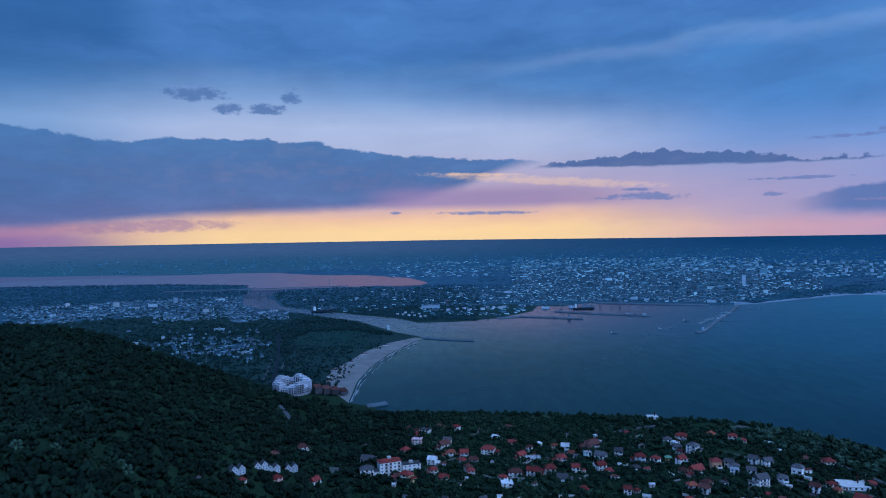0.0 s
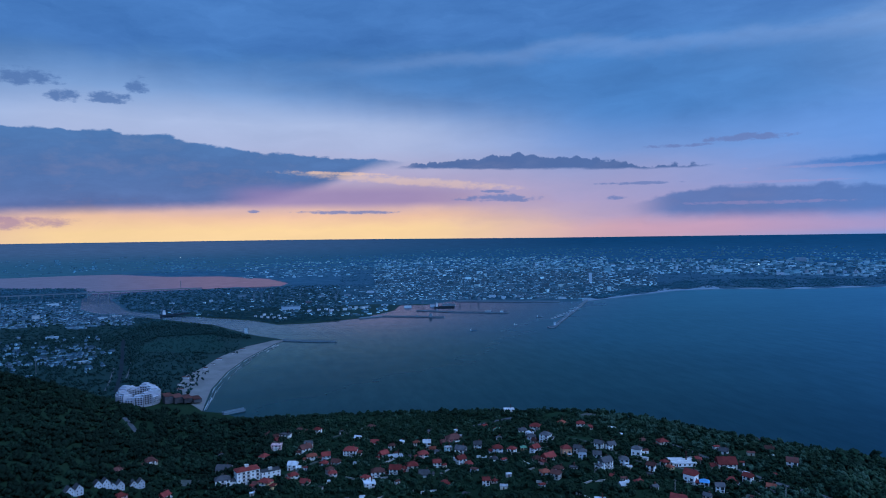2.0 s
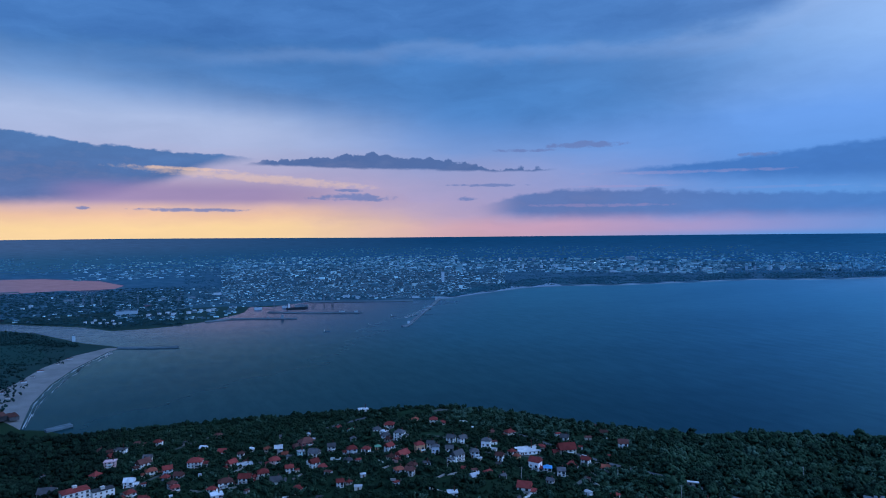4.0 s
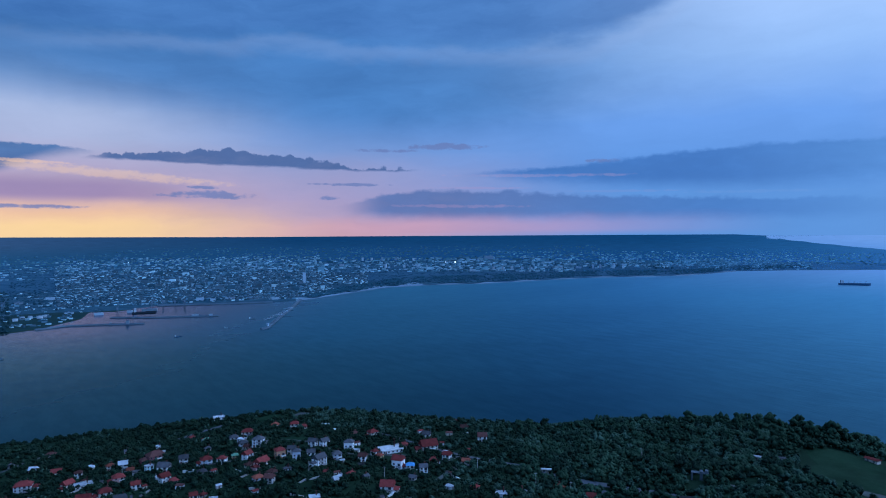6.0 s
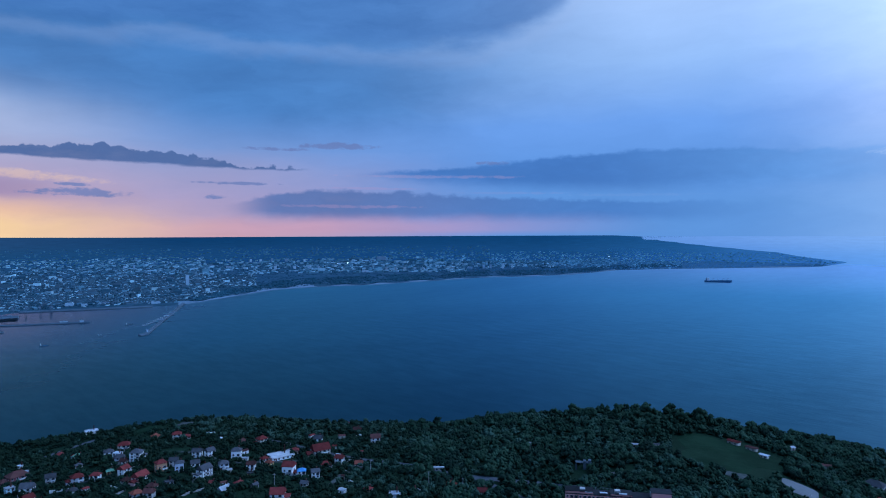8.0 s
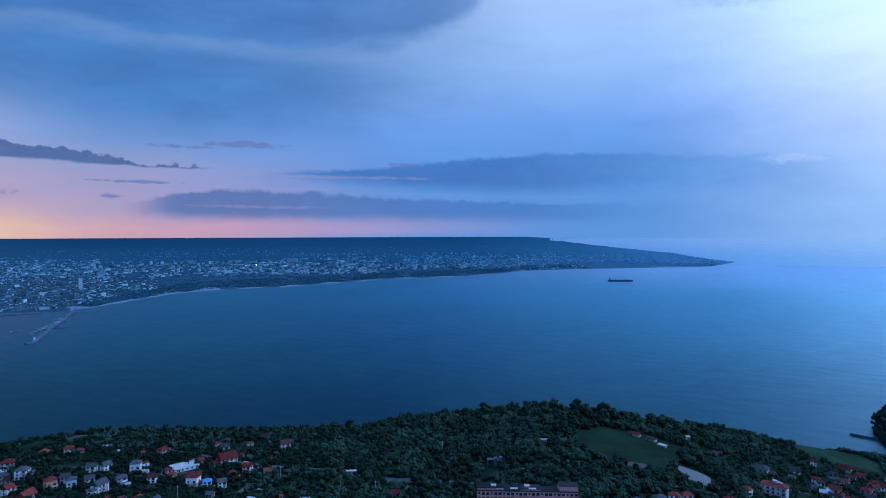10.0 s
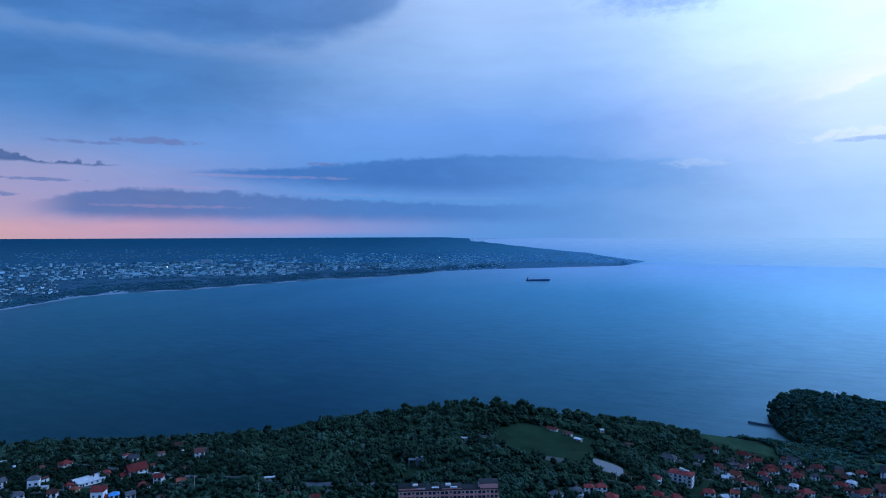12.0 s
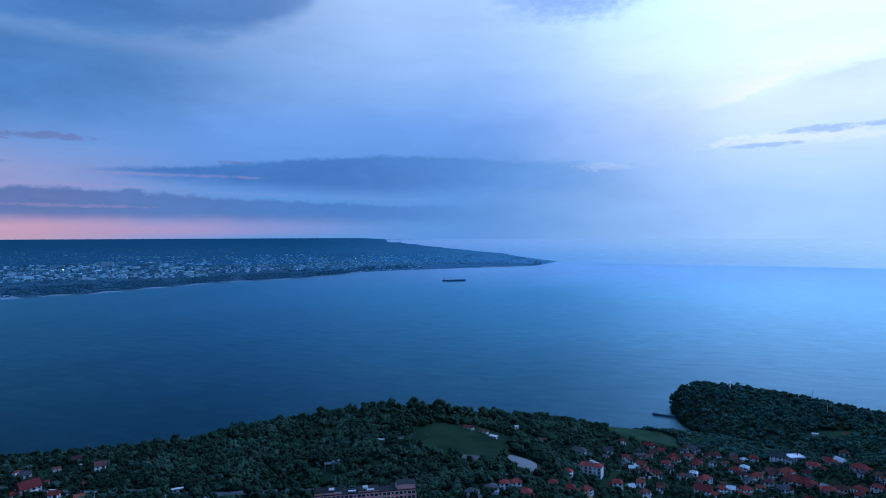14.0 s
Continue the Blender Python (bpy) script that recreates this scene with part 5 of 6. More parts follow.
def wood(name, az, q, sizes, shapes, mat, label, lift=0.0, category="woodland", tones=()):
    """Many trees as one mesh; tones are the foliage of other kinds of tree that stand among them."""
    a = np.radians(az)
    z = ground(az, q)
    vs, fs, n0 = [], [], 0
    pick = rng.integers(0, len(shapes), len(az))
    turn = rng.uniform(0, 2 * np.pi, len(az))
    for i in range(len(az)):
        v, f = shapes[pick[i]]
        c, s = math.cos(turn[i]), math.sin(turn[i])
        k = sizes[i]
        w = np.empty_like(v)
        w[:, 0], w[:, 1], w[:, 2] = (v[:, 0] * c - v[:, 1] * s) * k, (v[:, 0] * s + v[:, 1] * c) * k, v[:, 2] * k
        w += (q[i] * math.sin(a[i]), q[i] * math.cos(a[i]), z[i] + lift * k)
        vs.append(w), fs.append(f + n0)
        n0 += len(v)
    verts, faces = np.concatenate(vs), np.concatenate(fs)
    me = bpy.data.meshes.new(name)
    me.vertices.add(len(verts)), me.vertices.foreach_set("co", verts.ravel())
    me.loops.add(faces.size), me.loops.foreach_set("vertex_index", faces.ravel().astype(np.int32))
    me.polygons.add(len(faces)), me.polygons.foreach_set("loop_start", np.arange(0, faces.size, 3))
    me.update(calc_edges=True)
    me.materials.append(mat)
    if tones:
        for m in tones:
            me.materials.append(m)
        x, y = q * np.sin(a), q * np.cos(a)
        stand = 0.5 + 0.5 * np.sin(x * 0.05 + 2 * np.sin(y * 0.03)) * np.sin(y * 0.06 + np.sin(x * 0.04))
        kind = np.clip(((0.55 * rng.uniform(0, 1, len(az)) + 0.45 * stand) * (len(tones) + 1)).astype(int), 0, len(tones))
        me.polygons.foreach_set("material_index", np.repeat(kind, [len(shapes[p][1]) for p in pick]).astype(np.int32))
    return tagged(new(name, me), label, category, kind="stuff")


OCT = (OCT_V * 1.1, OCT_F)
FLAT_OCT = (OCT_V * (1.3, 1.3, 0.7), OCT_F)
ROUND = [crown(16, s, r, 0.34, OCT, 1.2) for s, r in enumerate((1.0, 0.9, 1.1, 1.2, 0.85, 1.0, 1.15, 0.95))]
TALL = [crown(16, 40 + s, 1.5, 0.34, OCT, 1.15) for s in range(4)]
SMALL = [crown(5, 80 + s, 0.7, 0.3, OCT) for s in range(6)]
TINY = [crown(3, 90 + s, 0.4, 0.3, FLAT_OCT) for s in range(6)]
COARSE_TREES = [crown(9, 70 + s, 0.75, 0.34, OCT, 1.35) for s in range(6)]
PLAIN = [crown(11, 60 + s, t, 0.36, OCT, 1.3) for s, t in enumerate((0.75, 0.85, 0.7, 0.95, 0.8, 0.9, 0.75, 1.05))]

# trees one could walk up to: the nearest slopes
tree_mesh = []
for s in range(6):
    v, f = crown(22, 100 + s, 1.15, 0.35)
    cm = mesh_from("crown", [tuple(p) for p in v * 7 + np.array((0, 0, 1.2))], [tuple(t) for t in f], M_GARDEN if s < 5 else M_BLOSSOM)
    bm = bmesh.new()
    rod(bm, (0, 0, -0.5), (0.15, 0.1, 3.6), 0.3, 0.18, 7)
    for j in range(4):
        t = j * 1.6 + s
        rod(bm, (0.1, 0.1, 2.2 + 0.4 * j), (1.5 * math.cos(t), 1.5 * math.sin(t), 4.2 + 0.5 * j), 0.13, 0.05, 5)
    tm = bpy.data.meshes.new("trunk")
    bm.to_mesh(tm)
    bm.free()
    tm.materials.append(M_BARK)
    tree_mesh.append((cm, tm))
az, q = scatter(1500, -36, 104, 385, 520)
ok = free_of(q * np.sin(np.radians(az)), q * np.cos(np.radians(az)))
az, q = az[ok], q[ok]
near = np.argsort(q)[:260]
for i in near:
    a = radians(az[i])
    k = rng.uniform(0.65, 1.15)
    s = int(rng.integers(0, 6))
    m = Matrix.Translation((q[i] * math.sin(a), q[i] * math.cos(a), float(ground(az[i], q[i])) - 0.2)) @ pose(0, 0, 0, 0, 0, rng.uniform(0, 360)) @ Matrix.Scale(k, 4)
    tree = thing("tree", m, "leafy pale-flowering tree on the slope" if s == 5 else "dark green leafy tree on the slope", "tree", "trees on the near slope")
    again("crown", tree_mesh[s][0], tree, Matrix())
    again("trunk", tree_mesh[s][1], tree, Matrix())
first = float(q[near].max())

# sheds and garden walls between the houses
def shed(az, q, k, roof):
    a = radians(az)
    p = Vector((q * math.sin(a), q * math.cos(a), float(ground(az, q))))
    if not free_of(np.array([p.x]), np.array([p.y]))[0]:
        return
    ob = thing("garden_shed", facing(p, float(rng.uniform(-40, 40)), 0.4), f"small garden shed with {ROOF_WORD[roof].replace(' flat', '')} roof", "shed", "garden sheds")
    w, d = 3.2 * k, 2.6 * k
    bm = bmesh.new()
    block(bm, -w / 2, w / 2, -d / 2, d / 2, 0, 2.6)
    part("wall", bm, WALLS[("white", "cream", "grey", "bluegrey")[int(q) % 4]], ob)
    bm = bmesh.new()
    prism_roof(bm, w, d, 2.6, 0.7, 0.25, False)
    part("roof", bm, ROOFS[roof], ob)
    bm = bmesh.new()
    block(bm, -0.45, 0.45, -d / 2 - 0.06, -d / 2 + 0.02, 0.3, 2.2)
    part("door", bm, ROOFS["brown"], ob)
    clear(p, 3.2 * k)


# small houses that fill the plots between the others
for i in range(112):
    az0 = float(rng.uniform(83, 103)) if i < 70 else float(rng.uniform(-5, 41))
    dip0 = float(rng.uniform(17.2, 20.8)) if i < 70 else float(rng.uniform(16.6, 20.8))
    p = at(az0, dip0)
    if free_of(np.array([p.x]), np.array([p.y]))[0] and free_of(np.array([p.x + 4]), np.array([p.y + 3]))[0] and free_of(np.array([p.x - 4]), np.array([p.y - 3]))[0]:
        house(az0, dip0, float(rng.uniform(5.5, 8.5)), 1 + i % 2, ("white", "cream", "dusky", "white", "grey")[i % 5], ("red", "brown", "red", "slate", "orange", "brown", "pale")[i % 7], ("hip", "gable", "gable")[i % 3], float(rng.uniform(-40, 40)))
for i in range(95):
    az0 = float(rng.uniform(-7, 42)) if i < 65 else float(rng.uniform(74, 103))
    shed(az0, float(np.sqrt(rng.uniform(400 ** 2, 640 ** 2))), float(rng.uniform(0.8, 1.7)), ("brown", "pale", "slate", "red", "pale")[i % 5])
for i in range(60):
    az0, q0 = (float(rng.uniform(-5, 40)) if i < 40 else float(rng.uniform(76, 103))), float(rng.uniform(410, 620))
    a = radians(az0)
    p = Vector((q0 * math.sin(a), q0 * math.cos(a), float(ground(az0, q0))))
    bm = bmesh.new()
    L = float(rng.uniform(4, 9))
    block(bm, -L, L, -0.12, 0.12, -0.8, 1.3)
    block(bm, -L, L, -0.2, 0.2, 1.3, 1.42)
    wall = part("garden_wall", bm, (M_CONCRETE, WALLS["white"], M_CONCRETE)[i % 3], None)
    wall.matrix_basis = facing(p, float(rng.uniform(-60, 60)))
    tagged(wall, "low pale garden wall between plots", "wall", "garden walls")
    clear(Vector((p.x * 0.995, p.y * 0.995, 0)), 3)

# the woods of the hill, dark ones and those with pale blossom
def hill_wood(name, n, az0, az1, q0, q1, low, high, mat, label, shapes, lean=None, tones=()):
    az, q = scatter(n, az0, az1, q0, q1)
    x, y = q * np.sin(np.radians(az)), q * np.cos(np.radians(az))
    ok = free_of(x, y) & (ground(az, q) > 1.5)
    if lean is not None:
        ok &= rng.uniform(0, 1, n) < lean(az, q, x, y)
    az, q = az[ok], q[ok]
    return wood(name, az, q, rng.uniform(low, high, len(az)) * (0.8 + 0.4 * rng.uniform(0, 1, len(az)) ** 3), shapes, mat, label, -0.05, tones=tones)


def brow_gap(az, q):
    return q - np.interp(az, *BROW_R)


patchy = lambda x, y: 0.5 + 0.5 * np.sin(x * 0.035 + 1.0) * np.sin(y * 0.031 + x * 0.011)
village = lambda az, q: np.where((az > -8) & (az < 43) & (brow_gap(az, q) < -35), 0.95, 1.0) * np.where((az > 76) & (q < 740), 0.75, 1.0)
hill_wood("woodland", 9600, -4, 46, 392, 850, 3.4, 6.2, M_GARDEN, "dense dark green trees round the village houses", PLAIN, lambda az, q, x, y: village(az, q) * (brow_gap(az, q) < 40), (M_OAK, M_GARDEN, M_LEAF))
hill_wood("woodland", 5600, 43, 80, 400, 760, 5.0, 9.2, M_LEAF, "dense dark green woods on the hill", PLAIN, lambda az, q, x, y: (0.55 + 0.45 * patchy(x, y)) * (brow_gap(az, q) < 45), (M_OAK, M_LEAF, M_LIME, M_BLOSSOM))
hill_wood("woodland", 4800, 76, 106, 400, 830, 3.6, 6.8, M_LEAF, "dark trees on the headland and in the valley", PLAIN, lambda az, q, x, y: village(az, q) * 0.95, (M_LEAF, M_LIME, M_LIME))
# headland foliage made lighter, with blue haze painted into its colour
M_HEADLAND = distant("headland_foliage", (0.0180, 0.054, 0.037), (9, 27, 41))
M_HEADPALE = distant("headland_pale_foliage", (0.0300, 0.080, 0.054), (9, 27, 41))
hill_wood("woodland", 8200, 84.5, 106, 740, 1015, 4.4, 7.4, M_HEADLAND, "dense dark trees covering the headland", PLAIN, lambda az, q, x, y: (ground(az, q) > 2.2) * np.where((az > 90) & (patchy(x * 1.3, y * 1.2 + 30) < 0.25), 0.5, 1.0), (M_HEADLAND, M_LIME, M_HEADPALE))
hill_wood("woodland", 7600, -38, -2, 255, 1130, 6.0, 9.5, M_DARKLEAF, "dark unbroken forest on the slope", COARSE_TREES, tones=(M_DARKLEAF, M_OAK))
hill_wood("pale_woodland", 4600, 24, 70, 410, 700, 3.6, 6.0, M_BLOSSOM, "pale flowering acacia trees in the woods", PLAIN, lambda az, q, x, y: np.where(patchy(x + 60, y) > 0.52, 0.75, 0.22) * np.where(az < 36, brow_gap(az, q) > -70, 1) * (brow_gap(az, q) < 20))
hill_wood("pale_woodland", 700, -12, 24, first, 760, 4.0, 6.5, M_BLOSSOM, "pale flowering bushes in the gardens", SMALL, lambda az, q, x, y: 0.6)
hill_wood("bushes", 7500, -12, 46, 385, 800, 2.2, 4.0, M_GARDEN, "low dark bushes and garden shrubs", SMALL, tones=(M_OAK, M_GARDEN, M_LEAF))
hill_wood("bushes", 5500, 46, 104, 385, 800, 2.2, 4.0, M_LEAF, "low green bushes between the woods", SMALL, tones=(M_OAK, M_LEAF, M_LIME))
hill_wood("tall_trees", 60, 56.5, 69, 630, 672, 10, 14, M_LEAF, "tall broad trees on the crest", ROUND)
hill_wood("tall_trees", 26, 63.5, 66, 560, 610, 9, 12, M_LEAF, "row of tall trees beside the meadow", TALL)
hill_wood("tall_trees", 6, 19.4, 20.6, 668, 684, 5, 6.5, M_LEAF, "slender trees on the brow", TALL)
# the valley, the wood behind the beach, trees between the far houses
hill_wood("valley_trees", 6500, -36, -8, 1060, 1900, 6, 10, M_VALLEY, "dark trees between the valley houses", SMALL, lambda az, q, x, y: 0.75 * np.ones(len(az)))
BEACHWOOD = shape([(-14, 7.2), (-11, 6.5), (-7.2, 7.35), (-4.0, 8.2), (-4.6, 8.5), (-7, 8.3), (-10.5, 8.2), (-13.4, 9.2), (-13.3, 11.4), (-11.3, 11.2), (-11.0, 12.7), (-14, 11.7)])
hill_wood("beach_wood", 5200, -15, -3, 1050, 2200, 8, 13, M_VALLEY, "dense dark wood behind the beach", SMALL, lambda az, q, x, y: inside_by(BEACHWOOD, x, y) > 4)

az, q = scatter(700, -13.5, -5.5, 1480, 1800)
wood("meadow_bushes", az, q, rng.uniform(2.0, 6.0, len(az)), SMALL, M_VALLEY, "low dark bushes scattered over the valley meadow", -0.05, "bushes")

# ---------------------------------------------------------------- shores
M_FARSTEEL = distant("hazy_steel", (0.085, 0.13, 0.165), (6, 20, 36))
M_FARSTONE = distant("hazy_harbour_stone", (0.07, 0.105, 0.13), (5, 18, 32))
M_FARWHITE = distant("hazy_white_paint", (0.36, 0.43, 0.47), (6, 20, 36))
M_FARSAND = distant("hazy_sand", (0.13, 0.20, 0.25), (10, 32, 56))
def shore_strip(name, outer, inner, mat, label, category, up=0.35, kind="structure"):
    """A strip of sand between two shore lines."""
    def dense(points, n=60):
        p = np.array([on_sea(*q) for q in points])
        s = np.concatenate([[0], np.cumsum(np.hypot(*np.diff(p, axis=0).T))])
        t = np.linspace(0, s[-1], n)
        return np.stack([np.interp(t, s, p[:, 0]), np.interp(t, s, p[:, 1])], 1)
    a, b = dense(outer), dense(inner)
    bm = bmesh.new()
    rows = []
    for i, (p, q) in enumerate(zip(a, b)):
        row = []
        for k in range(5):
            x, y = p + (q - p) * k / 4 + (0 if k in (0, 4) else math.sin(i * 1.7 + k) * 0.6)
            g = float(ground(math.degrees(math.atan2(x, y)), math.hypot(x, y)))
            sea = float(sea_level(math.hypot(x, y)))
            row.append(bm.verts.new((x, y, max(g, sea - 0.4) + up)))
        rows.append(row)
    for r0, r1 in zip(rows, rows[1:]):
        for k in range(4):
            bm.faces.new((r0[k], r0[k + 1], r1[k + 1], r1[k]))
    bmesh.ops.recalc_face_normals(bm, faces=bm.faces)
    for f in bm.faces:
        f.smooth = True
    return tagged(part(name, bm, mat, None), label, category, kind=kind)


shore_strip("beach", [(-8.5, 13.9), (-8.3, 13.4), (-7.75, 12.2), (-6.5, 10.95), (-4.95, 9.97), (-2.6, 8.92), (-1.7, 8.7)], [(-10.0, 12.9), (-10.35, 12.0), (-9.8, 11.15), (-8.55, 10.65), (-7.0, 9.8), (-4.95, 9.1), (-2.6, 8.65)], M_SAND,
            "wide pale sand beach curving along the bay", "beach")
line = [(-8.45, 13.9), (-8.2, 13.4), (-7.65, 12.2), (-6.4, 10.95), (-4.85, 9.97), (-2.5, 8.92)]
for k in range(34):
    lo = -8.4 + (k % 17) * 0.34 + float(rng.uniform(-0.15, 0.1))
    az = np.linspace(lo, lo + float(rng.uniform(0.25, 0.55)), 9)
    out = float(rng.uniform(0.04, 0.12)) if k < 17 else float(rng.uniform(0.2, 0.62))
    thin = float(rng.uniform(0.008, 0.018)) if k < 17 else float(rng.uniform(0.004, 0.009))
    dips = np.interp(az, [p[0] for p in line], [p[1] for p in line])
    shore_strip("surf", [(a + out + thin + 0.04 * math.sin(9 * a + k), d + 0.03) for a, d in zip(az, dips)], [(a + out + 0.03 * math.sin(7 * a + k), d) for a, d in zip(az, dips)], M_FOAM, "thin line of white surf on the beach", "surf", 0.65)
for i, (az, dip) in enumerate(((-9.9, 12.6), (-10.15, 12.1), (-10.2, 11.7), (-9.7, 11.2), (-9.1, 10.9), (-8.2, 10.6), (-7.6, 10.3), (-7.1, 9.95), (-6.0, 9.55), (-9.75, 12.9), (-9.2, 11.6), (-5.2, 9.25))):
    p = at(az, dip)
    hut = thing("beach_hut", facing(p, 20 * (i % 3) - 20, 0.2), "small brown-roofed beach hut on the sand" if i % 2 else "low dark-roofed beach bar on the sand", "hut", "beach huts")
    w = (5, 9, 6, 11)[i % 4]
    bm = bmesh.new()
    block(bm, -w / 2, w / 2, -2, 2, 0, 3)
    part("wall", bm, WALLS["dusky" if i % 2 else "grey"], hut)
    bm = bmesh.new()
    prism_roof(bm, w, 4, 3, 0.8, 0.5, False)
    part("roof", bm, ROOFS["brown" if i % 2 else "slate"], hut)
CITY_SHORE = [(23.9, 5.87), (25.6, 5.68), (28.3, 5.32), (31.7, 4.86), (35, 4.71), (40, 4.61), (45, 4.33), (49.8, 4.03), (53.7, 3.94), (57, 3.78), (60.7, 3.38)]
for i, (lo, hi, wide) in enumerate(((23.9, 34.8, 0.19), (34.8, 40, 0.07), (40, 44.5, 0.08), (44.5, 52, 0.06), (52, 60.7, 0.07))):
    az = np.linspace(lo, hi, 24)
    dips = np.interp(az, [p[0] for p in CITY_SHORE], [p[1] for p in CITY_SHORE])
    shore_strip("beach", list(zip(az, dips)), [(a, d - wide * (0.7 + 0.5 * math.sin(a * 1.9))) for a, d in zip(az, dips)], M_FARSAND, "narrow pale beach under the city park", "beach", 1.2)
shore_strip("beach", [(71.0, 2.99), (73, 2.93), (75.2, 2.88)], [(71.0, 2.96), (73, 2.89), (75.2, 2.85)], M_FARSAND, "thin pale beach by the far cape", "beach", 1.5)


def mole(name, points, width, tall, label, category="breakwater", rocks=0):
    """A harbour wall on the water with a kerb, and boulders along it."""
    ob = thing(name, Matrix(), label, category, kind="structure")
    pts = [Vector((*on_sea(*p), 0)) for p in points]
    for a, b in zip(pts, pts[1:]):
        d = (b - a)
        n = max(1, int(d.length / 60))
        for i in range(n):
            p0, p1 = a + d * i / n, a + d * (i + 1) / n
            mid = (p0 + p1) / 2
            bm = bmesh.new()
            L = (p1 - p0).length / 2
            z = float(sea_level(mid.length))
            block(bm, -L, L - 0.15, -width / 2, width / 2, -3, tall)
            block(bm, -L, L - 0.15, width / 2 - 1.0, width / 2, tall, tall + 1.2)
            sec = part("wall_section", bm, M_FARSTONE, ob)
            sec.matrix_basis = pose(mid.x, mid.y, z, 0, 0, math.degrees(math.atan2(d.y, d.x)))
            if rocks:
                bm = bmesh.new()
                for k in range(rocks):
                    r = rng.uniform(0.8, 1.7)
                    bmesh.ops.create_icosphere(bm, subdivisions=1, radius=r, matrix=Matrix.Translation((rng.uniform(-L, L), -width / 2 - rng.uniform(0, 2.5), rng.uniform(-0.5, 1.0))) @ Matrix.Diagonal((1.2, 0.9, 0.8, 1)))
                heap = part("boulders", bm, M_FARSTONE, ob, "grey boulders along the wall")
                tagged(heap, kind="stuff")
                heap.matrix_basis = sec.matrix_basis.copy()
    return ob


mole("breakwater", [(21.0, 8.13), (21.5, 8.08), (22.1, 7.55), (23.7, 6.3), (24.3, 5.75)], 9, 3, "long grey breakwater with a rocky seaward side", rocks=10)
mole("breakwater", [(4.6, 7.1), (6.6, 6.98), (9.5, 7.08), (12.0, 7.18)], 8, 2.4, "low grey harbour mole with a beacon building")
mole("breakwater", [(9.6, 6.55), (13.0, 6.75), (17.6, 6.85)], 9, 2.4, "grey harbour mole with sheds on it")
mole("breakwater", [(-1.9, 8.7), (0.4, 8.9), (2.55, 9.02)], 8, 2.2, "low stone groyne off the beach")
mole("pier", [(-6.9, 14.33), (-5.15, 14.15)], 7, 3, "short concrete pier below the woods", "pier")
mole("pier", [(87.4, 14.97), (86.6, 14.95), (85.6, 14.88)], 4, 1.6, "dark concrete pier in the little bay", "pier")
mole("quay", [(13.0, 5.8), (17.5, 5.88), (22.0, 5.9)], 22, 3, "long harbour quay", "quay")

# ---------------------------------------------------------------- town
def far_place(az, dip):
    x, y = on_sea(az, dip)
    q = math.hypot(x, y)
    z = float(ground(az, q))
    return Vector((x, y, max(z, float(sea_level(q)) + 1.0))), q / float(unsqueeze(q))


# city and harbour walls: the farther set has more haze in its colour
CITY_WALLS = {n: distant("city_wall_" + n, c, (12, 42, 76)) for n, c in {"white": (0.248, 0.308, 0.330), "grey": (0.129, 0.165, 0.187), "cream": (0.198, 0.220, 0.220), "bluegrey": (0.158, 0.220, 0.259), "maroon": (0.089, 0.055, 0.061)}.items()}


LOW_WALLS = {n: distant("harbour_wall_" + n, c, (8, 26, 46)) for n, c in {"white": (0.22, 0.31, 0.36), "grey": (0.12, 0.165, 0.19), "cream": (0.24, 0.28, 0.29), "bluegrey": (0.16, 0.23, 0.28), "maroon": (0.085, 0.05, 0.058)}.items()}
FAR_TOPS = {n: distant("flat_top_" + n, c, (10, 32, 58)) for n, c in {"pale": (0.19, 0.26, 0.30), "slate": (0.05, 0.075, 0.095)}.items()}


def far_block(name, az, dip, w, d, h, wall, roof, label, category, turn=0.0, group=""):
    """A building of the far town: body, roof slab and stair head."""
    p, k = far_place(az, dip)
    q = p.xy.length
    ob = thing(name, facing(p, turn, 1.0) @ Matrix.Scale(k, 4), label, category, group)
    bm = bmesh.new()
    block(bm, -w / 2, w / 2, -d / 2, d / 2, 0, h + 1)
    part("wall", bm, (CITY_WALLS if q > 3050 else LOW_WALLS)[wall], ob)
    bm = bmesh.new()
    block(bm, -w / 2 - 0.4, w / 2 + 0.4, -d / 2 - 0.4, d / 2 + 0.4, h + 1, h + 1.6)
    part("roof", bm, FAR_TOPS[roof], ob)
    bm = bmesh.new()
    block(bm, -w * 0.12, w * 0.12, -d * 0.2, d * 0.2, h + 1.6, h + 4.2)
    part("stair_head", bm, M_FARSTEEL, ob)
    return ob


# landmarks
far_block("hotel_tower", 24.62, 4.36, 15, 12, 48, "white", "pale", "slim white hotel tower over low city roofs", "hotel")
